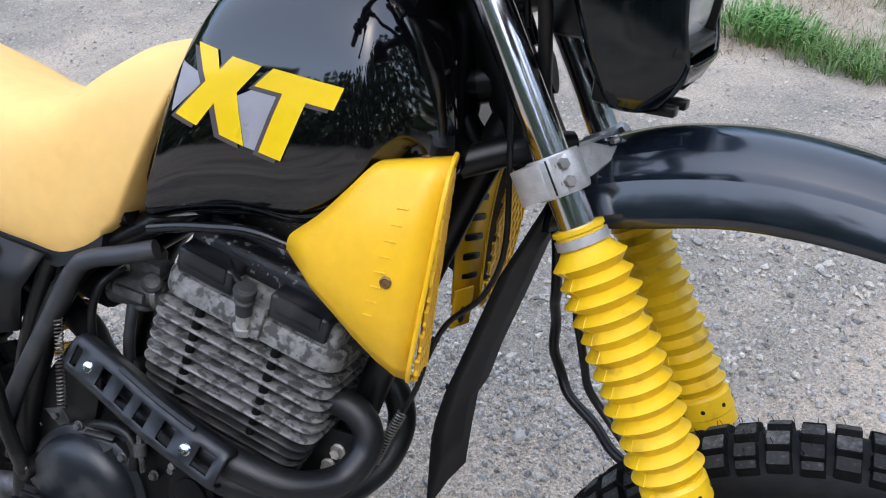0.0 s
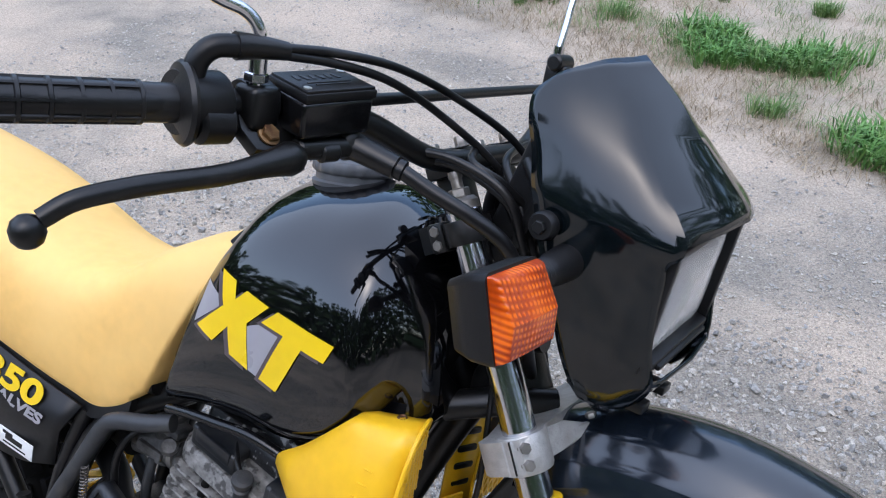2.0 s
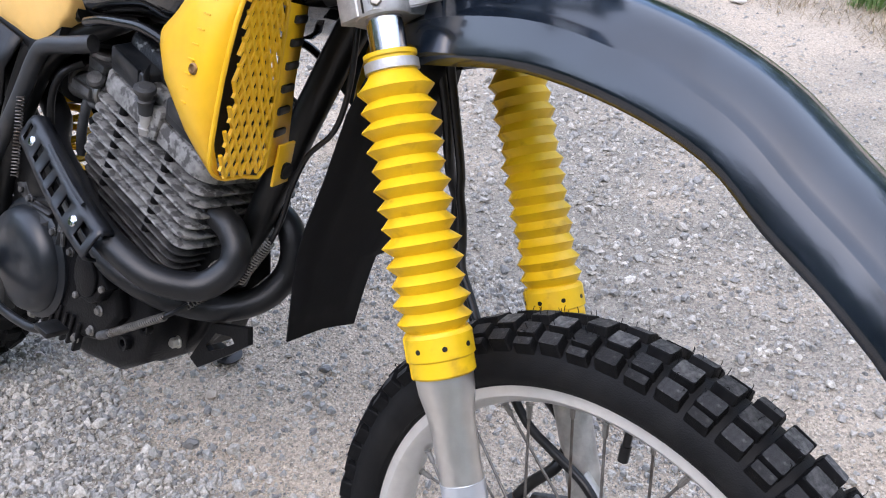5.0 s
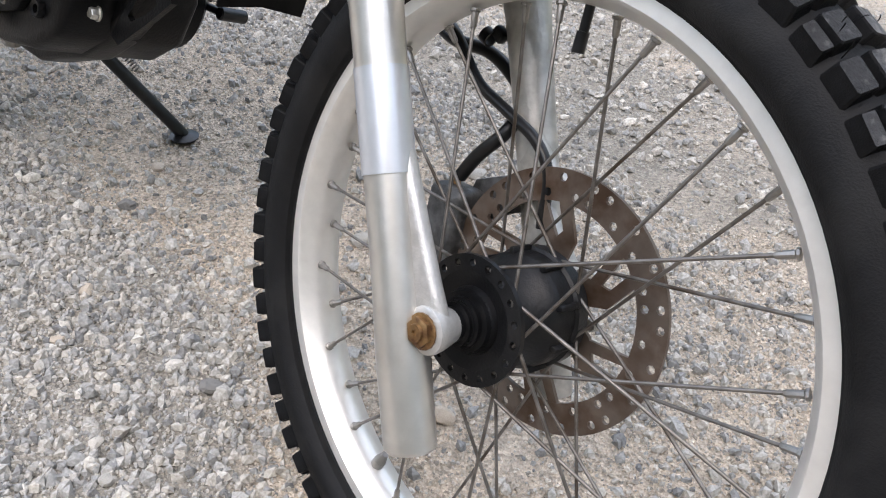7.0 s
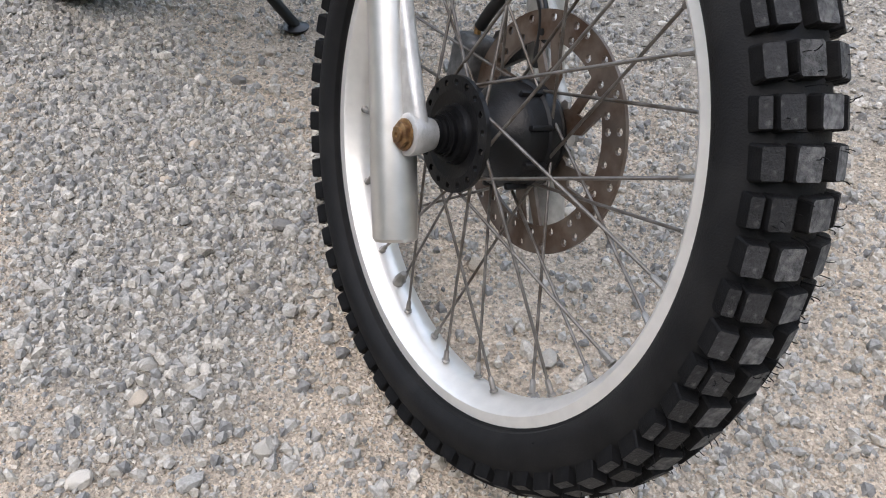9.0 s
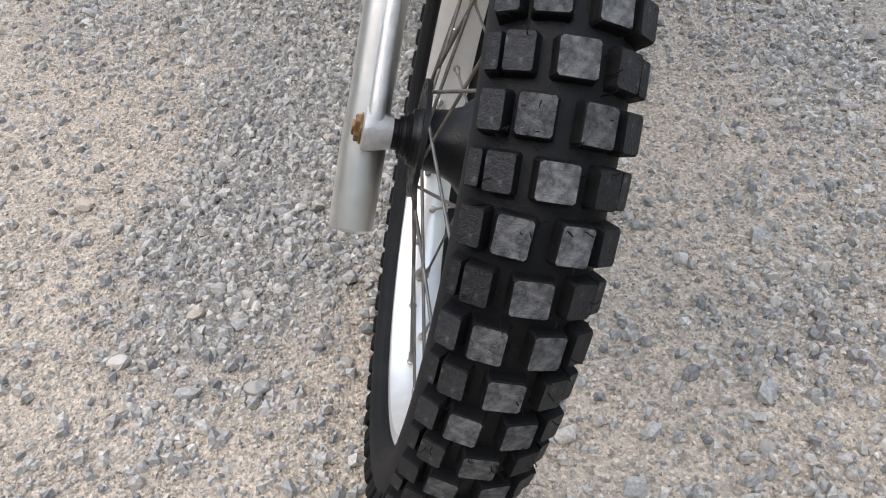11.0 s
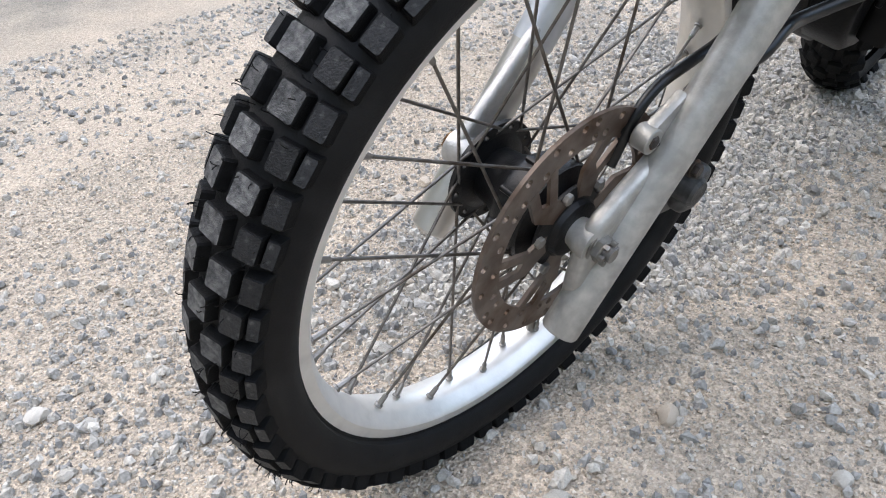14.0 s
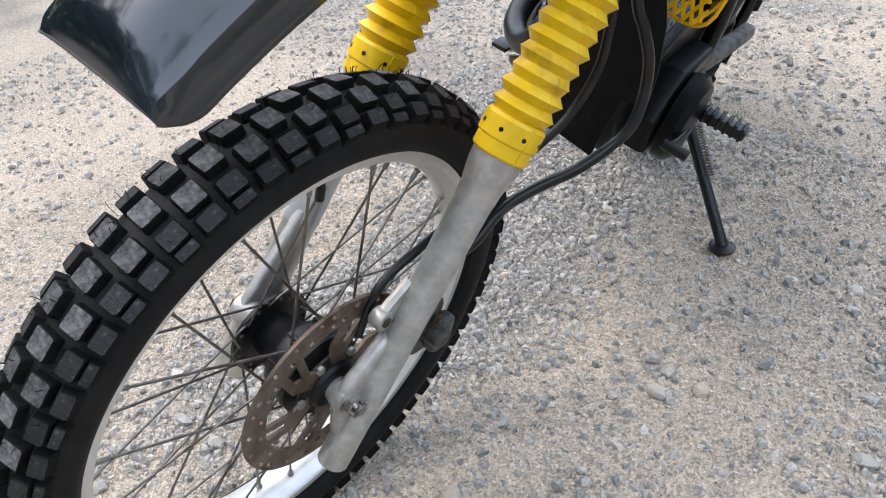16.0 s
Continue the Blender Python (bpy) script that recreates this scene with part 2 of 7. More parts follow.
def tube(pts, r, seg=10, n=5, caps=True):
    """A round bar along a smooth curve; r is a number or a function of 0..1."""
    c = spline(pts, n) if n > 1 and len(pts) > 2 else [Vector(q) for q in pts]
    V, F = [], []
    ref = None
    for i, q in enumerate(c):
        d = (c[min(i + 1, len(c) - 1)] - c[max(i - 1, 0)]).normalized()
        if ref is None:
            ref = d.orthogonal().normalized()
        ref = (ref - d * ref.dot(d)).normalized()
        side = d.cross(ref)
        rad = r(i / (len(c) - 1)) if callable(r) else r
        V += [tuple(q + rad * (math.cos(a) * ref + math.sin(a) * side)) for a in (2 * math.pi * k / seg for k in range(seg))]
    for i in range(len(c) - 1):
        F += [(i * seg + k, i * seg + (k + 1) % seg, (i + 1) * seg + (k + 1) % seg, (i + 1) * seg + k) for k in range(seg)]
    if caps:
        F += [tuple(reversed(range(seg))), tuple(range((len(c) - 1) * seg, len(c) * seg))]
    return V, F


def lathe(profile, seg=32, closed=False, caps=True):
    """Turns a profile of (radius, height) about the z axis."""
    V, F = [], []
    n = len(profile)
    for k in range(seg):
        a = 2 * math.pi * k / seg
        V += [(r * math.cos(a), r * math.sin(a), h) for r, h in profile]
    for k in range(seg):
        j = (k + 1) % seg
        F += [(k * n + i, j * n + i, j * n + (i + 1) % n, k * n + (i + 1) % n) for i in range(n if closed else n - 1)]
    if caps and not closed:
        for i, rev in ((0, True), (n - 1, False)):
            if profile[i][0] > 1e-5:
                ring = [k * n + i for k in range(seg)]
                F.append(tuple(reversed(ring)) if rev else tuple(ring))
    return V, F


def toward(p, d):
    """The frame at p whose z axis points along d."""
    return Matrix.Translation(p) @ Vector(d).to_track_quat("Z", "Y").to_matrix().to_4x4()


ABOUT_Y = Matrix.Rotation(radians(-90), 4, "X")  # z axis onto +y


def rod(p0, p1, r, seg=16, r1=None):
    d = Vector(p1) - Vector(p0)
    return xf(lathe([(r, 0), (r if r1 is None else r1, d.length)], seg), toward(p0, d))


def bevel_rod(p0, p1, r, b=0.001, seg=20):
    d = Vector(p1) - Vector(p0)
    L = d.length
    return xf(lathe([(r - b, 0), (r, b), (r, L - b), (r - b, L)], seg), toward(p0, d))


def hexbolt(p, d, r, h, washer=0.0):
    g = xf(lathe([(r * 0.92, 0), (r, 0.1 * h), (r, 0.85 * h), (r * 0.86, h)], 6), toward(p, d))
    if washer:
        g = join(g, xf(lathe([(washer, 0), (washer, 0.0015), (washer * 0.9, 0.002)], 16), toward(p, d)))
    return g


def from_bm(bm):
    bm.verts.index_update()
    geo = [tuple(v.co) for v in bm.verts], [tuple(v.index for v in f.verts) for f in bm.faces]
    bm.free()
    return geo


def box(size, m=None, bevel=0.002, seg=2):
    bm = bmesh.new()
    bmesh.ops.create_cube(bm, size=1)
    bmesh.ops.scale(bm, vec=size, verts=bm.verts)
    if bevel:
        bmesh.ops.bevel(bm, geom=bm.edges, offset=bevel, segments=seg, profile=0.5, affect="EDGES")
    geo = from_bm(bm)
    return xf(geo, m) if m else geo


def slab(poly, depth, m=None, bevel=0.0, seg=2):
    """A plate: the outline poly in x, y, pushed out along z by depth."""
    bm = bmesh.new()
    f = bm.faces.new([bm.verts.new((x, y, 0)) for x, y in poly])
    if f.normal.z > 0 or sum(poly[i - 1][0] * poly[i][1] - poly[i][0] * poly[i - 1][1] for i in range(len(poly))) > 0:
        f.normal_flip()
    r = bmesh.ops.extrude_face_region(bm, geom=[f])
    bmesh.ops.translate(bm, vec=(0, 0, depth), verts=[v for v in r["geom"] if isinstance(v, bmesh.types.BMVert)])
    bmesh.ops.recalc_face_normals(bm, faces=bm.faces)
    if bevel:
        bmesh.ops.bevel(bm, geom=[e for e in bm.edges if abs(e.verts[0].co.z - e.verts[1].co.z) < 1e-6], offset=bevel, segments=seg, profile=0.5, affect="EDGES")
    geo = from_bm(bm)
    return xf(geo, m) if m else geo


def on_side(y):
    """Takes an outline in x, z onto the plane y, pushed towards -y."""
    return Matrix(((1, 0, 0, 0), (0, 0, -1, y), (0, 1, 0, 0), (0, 0, 0, 1)))


def loft(rings, cap=True, close=True):
    n = len(rings[0])
    V = [tuple(p) for ring in rings for p in ring]
    F = []
    for i in range(len(rings) - 1):
        F += [(i * n + k, i * n + (k + 1) % n, (i + 1) * n + (k + 1) % n, (i + 1) * n + k) for k in range(n if close else n - 1)]
    if cap:
        F += [tuple(reversed(range(n))), tuple(range((len(rings) - 1) * n, len(rings) * n))]
    return V, F


def resample(rows, k=4):
    """Smooths a list of rings (or rows of points) by splines from ring to ring."""
    cols = [spline([r[i] for r in rows], k) for i in range(len(rows[0]))]
    return [[c[j] for c in cols] for j in range(len(cols[0]))]


def pierced_ring(r0, r1, n, y0, y1, cut, hr):
    """A ring about y between radii r0, r1 of n cells; the cells k with cut(k) have a hole of radius hr."""
    V, F = [], []
    rm = (r0 + r1) / 2

    def P(a, r, y):
        V.append((r * math.cos(a), y, r * math.sin(a)))
        return len(V) - 1

    for k in range(n):
        a0, a1 = 2 * math.pi * k / n, 2 * math.pi * (k + 1) / n
        am = (a0 + a1) / 2
        edge = [(a0, r0), (am, r0), (a1, r0), (a1, rm), (a1, r1), (am, r1), (a0, r1), (a0, rm)]
        A, B = [P(a, r, y0) for a, r in edge], [P(a, r, y1) for a, r in edge]
        F += [(A[2], A[1], B[1], B[2]), (A[1], A[0], B[0], B[1]), (A[6], A[5], B[5], B[6]), (A[5], A[4], B[4], B[5])]
        if cut(k):
            hole = [(am + hr * math.cos(t) / rm, rm + hr * math.sin(t)) for t in (radians(225 + 45 * i) for i in range(8))]
            C, E = [P(a, r, y0) for a, r in hole], [P(a, r, y1) for a, r in hole]
            for i in range(8):
                j = (i + 1) % 8
                F += [(A[i], A[j], C[j], C[i]), (B[j], B[i], E[i], E[j]), (C[i], C[j], E[j], E[i])]
        else:
            F += [tuple(A), tuple(reversed(B))]
    return weld((V, F))


def weld(geo, eps=1e-5):
    """Joins vertices that share one place."""
    seen, idx, V = {}, [], []
    for v in geo[0]:
        key = tuple(round(c / eps) for c in v)
        if key not in seen:
            seen[key] = len(V)
            V.append(tuple(v))
        idx.append(seen[key])
    F = []
    for f in geo[1]:
        q = []
        for i in f:
            if idx[i] not in q:
                q.append(idx[i])
        if len(q) > 2:
            F.append(tuple(q))
    return V, F


def coil(p0, p1, r, wire, turns, seg=10):
    d = Vector(p1) - Vector(p0)
    m = toward(p0, d)
    pts = [m @ Vector((r * math.cos(2 * math.pi * i / seg), r * math.sin(2 * math.pi * i / seg), d.length * i / (turns * seg))) for i in range(turns * seg + 1)]
    return tube(pts, wire, 5, 1)


def coil_along(pts, r, wire, turns, seg=9):
    """A helix of wire round a bent line."""
    line = [Vector(p) for p in pts]
    cuts = [0.0]
    for p, q in zip(line, line[1:]):
        cuts.append(cuts[-1] + (q - p).length)
    out = []
    for i in range(turns * seg + 1):
        d = cuts[-1] * i / (turns * seg)
        k = max(j for j in range(len(line) - 1) if cuts[j] <= d + 1e-9)
        u = (d - cuts[k]) / (cuts[k + 1] - cuts[k])
        m = toward(line[k].lerp(line[k + 1], u), line[-1] - line[0])
        a = 2 * math.pi * i / seg
        out.append(m @ Vector((r * math.cos(a), r * math.sin(a), 0)))
    return tube(out, wire, 5, 1)


def mesh_of(name, geo, material, sharp=38):
    me = bpy.data.meshes.new(name)
    me.from_pydata(geo[0], [], geo[1])
    me.validate()
    me.materials.append(material)
    me.polygons.foreach_set("use_smooth", [True] * len(me.polygons))
    me.set_sharp_from_angle(angle=radians(sharp))
    return me


def part(name, geo, material, parent, label="", steer=False, sharp=38, thick=0.0):
    """One mesh object under a thing or a part. steer: the geometry is given in the frame of the front wheel (True), of the turned bars ("bars") or of the upright yard ("ground")."""
    ob = new(name, mesh_of(name, xf(geo, PLACED[steer]) if steer else geo, material, sharp))
    ob.parent = parent
    if thick:
        s = ob.modifiers.new("thickness", "SOLIDIFY")
        s.thickness, s.offset = thick, -1
    return tagged(ob, label) if label else ob


def piece(name, me, parent, m):
    ob = new(name, me)
    ob.parent = parent
    ob.matrix_local = m
    return ob


# ---- the motorcycle's pose: it leans on its side stand with the front wheel turned a little ----
WHEEL = pose(0, 0, 0.3289, -15.92, 0, 0)
RAKE = radians(31.0)
AXIS = Vector((-math.sin(RAKE), 0, math.cos(RAKE)))
HEAD = Vector((-0.0875, 0, 0))
STEER = Matrix.Translation(HEAD) @ Matrix.Rotation(0.146, 4, AXIS) @ Matrix.Translation(-HEAD)
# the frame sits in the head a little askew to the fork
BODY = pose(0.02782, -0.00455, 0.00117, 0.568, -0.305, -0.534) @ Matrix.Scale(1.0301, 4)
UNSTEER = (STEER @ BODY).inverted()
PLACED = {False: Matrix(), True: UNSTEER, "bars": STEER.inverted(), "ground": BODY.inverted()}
bike = tagged(new("motorcycle"), "black and yellow enduro motorcycle leaning on its side stand on gravel", "motorcycle")
bike.empty_display_size = 0.2
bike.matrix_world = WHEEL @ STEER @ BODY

FORK = Vector((-0.035, 0, 0))  # where the fork legs' line passes the axle's height


def fk(s, y, f=0.0):
    """A point s up the fork from the axle's height, f in front of its line."""
    return FORK + AXIS * s + Vector((math.cos(RAKE) * f, y, math.sin(RAKE) * f))


FY = 0.0945
# ---- front wheel ----
TR = 0.3485
RHO = 0.050
carcass = []
for i in range(25):
    a = radians(-128 + 256 * i / 24)
    carcass.append((0.302 + 0.0385 * math.cos(a) * (1.0 if math.cos(a) > 0 else 0.75), 0.043 * math.sin(a)))
carcass = [(0.279, -0.0262), (0.2835, -0.0285)] + carcass + [(0.2835, 0.0285), (0.279, 0.0262)]
tyre = part("front_tyre", xf(lathe(carcass, 120, False, False), ABOUT_Y), RUBBER, bike, "knobbly dual-sport tyre with worn tread blocks", steer=True)


def tread_block(w, l, h, t):
    """A tapered block, w across, l along, h high, with chipped corners; t: how far its outer foot spreads down the side."""
    g = []
    for z, k, f in ((-0.014, 1.15, 1.0), (-0.004, 1.08, 0.35), (h - 0.0012, 1.0, 0.0), (h, 0.93, 0.0)):
        g.append([(x * l / 2 * k, y * w / 2 * k + (t * f if y > 0 else 0), z) for x, y in ((-1, -0.86), (-0.86, -1), (0.86, -1), (1, -0.86), (1, 0.86), (0.86, 1), (-0.86, 1), (-1, 0.86))])
    return loft(g)


def block_mesh(name, w, l, h, top, t=0.0):
    """A tread block with a worn road face."""
    me = mesh_of(name, tread_block(w, l, h, t), KNOB, 25)
    me.materials.append(top)
    for f in me.polygons:
        if f.normal.z > 0.95:
            f.material_index = 1
    return me


MID_BLOCK = block_mesh("mid_block", 0.0235, 0.0225, 0.0115, KNOBTOP)
INNER_BLOCK = block_mesh("inner_block", 0.021, 0.0235, 0.0115, KNOBTOP)
SHOULDER_BLOCK = block_mesh("shoulder_block", 0.017, 0.0225, 0.0105, KNOBSIDE)
OUTER_BLOCK = block_mesh("outer_block", 0.015, 0.0225, 0.0105, KNOBSIDE, 0.007)
EDGE_BLOCK = block_mesh("edge_block", 0.009, 0.021, 0.0085, KNOBSIDE, 0.008)
ROWS_ROUND = 68
rnd = random.Random(4)
for k in range(ROWS_ROUND):
    th = radians(52.6) + 2 * math.pi * k / ROWS_ROUND
    if k % 2 == 0:
        row = [(0, MID_BLOCK), (31, SHOULDER_BLOCK), (-31, SHOULDER_BLOCK), (48, EDGE_BLOCK), (-48, EDGE_BLOCK)]
    else:
        row = [(17, INNER_BLOCK), (-17, INNER_BLOCK), (42, OUTER_BLOCK), (-42, OUTER_BLOCK)]
    for deg_, me in row:
        phi = radians(deg_)
        spin = Matrix(((math.sin(th), 0, math.cos(th), 0), (0, 1, 0, 0), (-math.cos(th), 0, math.sin(th), 0), (0, 0, 0, 1)))
        m = spin @ Matrix.Translation((0, RHO * math.sin(phi) * 0.98, TR - RHO + (RHO - 0.0115) * math.cos(phi))) @ Matrix.Rotation(-phi * 0.85, 4, "X")
        piece("tread_block", me, tyre, UNSTEER @ m @ pose(0, 0, 0, 0, 0, rnd.uniform(-2, 2) + (180 if deg_ < 0 else 0)))

# worn moulded writing on the sidewall, and two thin rings
marks = random.Random(9)
for side in (-1, 1):
    for a0, count in ((20, 9), (95, 6), (150, 12), (230, 7), (300, 9)):
        stroke = []
        for k in range(count):
            a = radians(a0 + 3.1 * k)
            turn_ = Matrix.Rotation(-a, 4, "Y")
            stroke.append(xf(box((0.0085, 0.0012, 0.0022), pose(0.2965, side * 0.0400, 0, side * -4, marks.uniform(-60, 60), 0), 0), turn_))
            stroke.append(xf(box((0.0022, 0.0012, 0.0075), pose(0.2965 + marks.uniform(-0.003, 0.003), side * 0.0400, 0.003, side * -4, marks.uniform(-20, 20), 0), 0), turn_))
        tagged(part("sidewall_writing", join(*stroke), RUBBER, tyre, "worn raised writing on the sidewall", steer=True), kind="stuff")
    part("sidewall_ring", xf(lathe([(0.2860, side * 0.0330), (0.2868, side * 0.0350), (0.2882, side * 0.0352), (0.2890, side * 0.0335)], 96, True), ABOUT_Y), RUBBER, tyre, steer=True)

# thin moulding hairs left on the rubber
hairs = []
for k in range(420):
    th, phi = rnd.uniform(0, 2 * math.pi), radians(rnd.choice((-1, 1)) * rnd.uniform(4, 40))
    spin = Matrix(((math.sin(th), 0, math.cos(th), 0), (0, 1, 0, 0), (-math.cos(th), 0, math.sin(th), 0), (0, 0, 0, 1)))
    m = spin @ Matrix.Translation((0, RHO * math.sin(phi) * 0.98, TR - RHO + (RHO - 0.0115) * math.cos(phi))) @ Matrix.Rotation(-phi * 0.85, 4, "X")
    bx, by = rnd.uniform(-0.004, 0.004), rnd.uniform(-0.004, 0.004)
    hairs.append(xf(tube([(0, 0, 0.002), (bx * 0.3, by * 0.3, 0.014), (bx, by, 0.0150 + rnd.uniform(0, 0.003))], 0.0004, 4, 2), m))
tagged(part("rubber_hairs", join(*hairs), KNOB, tyre, steer=True), kind="stuff")

RW = 0.027
rim_profile = [(0.281, -RW), (0.2825, -RW + 0.002), (0.281, -RW + 0.004), (0.272, -RW + 0.005), (0.268, -0.012), (0.268, 0.012), (0.272, RW - 0.005), (0.281, RW - 0.004),
               (0.2825, RW - 0.002), (0.281, RW), (0.270, RW), (0.2665, RW - 0.003), (0.264, 0.017), (0.2605, 0.013), (0.2585, 0.006), (0.258, 0),
               (0.2585, -0.006), (0.2605, -0.013), (0.264, -0.017), (0.2665, -RW + 0.003), (0.270, -RW)]
rim = part("front_rim", xf(lathe(rim_profile, 128, True), ABOUT_Y), ALLOY, bike, "pale alloy wheel rim with dull scratches", steer=True, sharp=30)
hub_g = join(xf(lathe([(0.019, -0.062), (0.019, -0.052), (0.027, -0.050), (0.029, -0.044), (0.029, -0.036), (0.031, -0.022), (0.036, -0.010), (0.046, 0.000), (0.0505, 0.006),
                       (0.0515, 0.012), (0.0515, 0.028), (0.0545, 0.030), (0.0545, 0.042), (0.050, 0.044), (0.040, 0.048), (0.028, 0.06), (0.02, 0.062)], 40), ABOUT_Y),
             pierced_ring(0.042, 0.0555, 18, -0.0475, -0.0425, lambda k: True, 0.0034), xf(lathe([(0.026, -0.0440), (0.034, -0.0445), (0.0422, -0.0475), (0.0422, -0.0425), (0.034, -0.0395), (0.026, -0.039)], 40, True), ABOUT_Y))
hub = part("front_hub", hub_g, HUB, bike, "black wheel hub with a drilled spoke flange", steer=True)
for k in range(9):
    part("hub_rib", box((0.011, 0.026, 0.006), Matrix.Rotation(radians(40 * k + 5), 4, "Y") @ pose(0.0505, 0.018, 0), 0.002), HUB, hub, steer=True)
part("hub_collar", xf(lathe([(0.012, -0.078), (0.0145, -0.076), (0.0145, -0.066), (0.018, -0.065), (0.018, -0.060), (0.0215, -0.059), (0.0215, -0.055), (0.026, -0.054), (0.028, -0.046)], 32), ABOUT_Y), ENGBLACK, hub, steer=True)
part("axle_nut", join(hexbolt((0.0, -0.0990, 0.0), (0, -1, 0), 0.0128, 0.007, 0.0150), xf(lathe([(0.0075, 0), (0.007, 0.0025), (0.0025, 0.0025), (0.0020, 0.0005)], 20), toward((0, -0.1058, 0), (0, -1, 0)))), RUSTNUT, hub, "rusty brass-coloured axle nut", steer=True)
part("axle_nut", join(hexbolt((0.0, 0.0935, 0.0), (0, 1, 0), 0.0138, 0.010, 0.0165), *[box((0.005, 0.006, 0.005), pose(0.0105 * math.cos(k * 1.047), 0.1060, 0.0105 * math.sin(k * 1.047), 0, -60 * k, 0), 0.0008) for k in range(6)], rod((0, 0.10, 0), (0, 0.112, 0), 0.0072)), STEEL, hub, "castellated steel axle nut", steer=True)

# spokes: four kinds, nine times round
NIP = mesh_of("nipple", xf(lathe([(0.0046, 0), (0.0046, 0.002), (0.0032, 0.003), (0.0028, 0.014), (0.0019, 0.016)], 8), Matrix.Identity(4)), STEEL, 30)
for kind, (side, hub_r, turn) in enumerate(((-0.0455, 0.0445, 62), (0.034, 0.047, -62), (-0.0445, 0.0445, -62), (0.037, 0.047, 62))):
    th = radians(2.3 + 10 * kind)
    a = Vector((hub_r * math.cos(th + radians(turn)), side, hub_r * math.sin(th + radians(turn))))
    b = Vector((0.2565 * math.cos(th), 0.006 * (1 if side > 0 else -1), 0.2565 * math.sin(th)))
    me = mesh_of("spoke", xf(rod(a, b, 0.0016, 8), Matrix.Identity(4)), SPOKE, 60)
    for k in range(9):
        R = Matrix.Rotation(radians(-40 * k), 4, "Y")
        piece("spoke", me, rim, UNSTEER @ R)
        piece("spoke_nipple", NIP, rim, UNSTEER @ R @ toward(b, a - b))
vm = Matrix.Rotation(radians(-97.3), 4, "Y")
part("valve_stem", xf(join(rod((0.258, 0, 0), (0.236, 0, 0), 0.004), rod((0.2385, 0, 0), (0.2225, 0, 0), 0.0052, 12)), vm), CABLE, rim, "black valve cap", steer=True)
part("rim_lock", xf(join(rod((0.259, 0, 0), (0.2495, 0, 0), 0.0068, 12), rod((0.2495, 0, 0), (0.238, 0, 0), 0.0066, 12, 0.0035)), Matrix.Rotation(radians(107.5), 4, "Y")), STEEL, rim, steer=True)

# brake disc: two rows of holes and bent arms
DY = 0.056
disc_g = join(pierced_ring(0.1075, 0.1225, 42, DY, DY + 0.004, lambda k: k % 7 in (0, 2, 3, 5), 0.0042), pierced_ring(0.093, 0.1075, 42, DY, DY + 0.004, lambda k: k % 7 in (1, 3, 4, 6), 0.0040))
arms = []
for k in range(6):
    R = Matrix.Rotation(radians(60 * k + 12), 4, "Y")
    arms.append(xf(slab([(0.03, -0.010), (0.06, -0.022), (0.0945, -0.012), (0.0945, 0.0), (0.068, -0.008), (0.052, 0.008), (0.03, 0.012)], 0.004, on_side(DY + 0.0042)), R))
    arms.append(xf(slab([(0.052, -0.006), (0.094, 0.016), (0.094, 0.026), (0.048, 0.004)], 0.004, on_side(DY + 0.0043)), R))
disc = part("brake_disc", weld(disc_g), DISC, bike, "drilled brake disc with brown rust stains", steer=True)
part("disc_carrier", xf(lathe([(0.014, DY - 0.004), (0.043, DY - 0.004), (0.045, DY - 0.002), (0.045, DY + 0.0012), (0.031, DY + 0.0048), (0.029, DY + 0.010), (0.026, DY + 0.0115), (0.014, DY + 0.0115)], 40, True), ABOUT_Y), HUB, disc, "oily black disc carrier", steer=True)
for k in range(6):
    part("disc_arm", join(arms[2 * k], arms[2 * k + 1]), DISC, disc, steer=True)
for k in range(6):
    a = radians(60 * k + 6)
    part("disc_bolt", hexbolt((0.046 * math.cos(a), DY + 0.004, 0.046 * math.sin(a)), (0, 1, 0), 0.006, 0.005), STEEL, disc, steer=True)

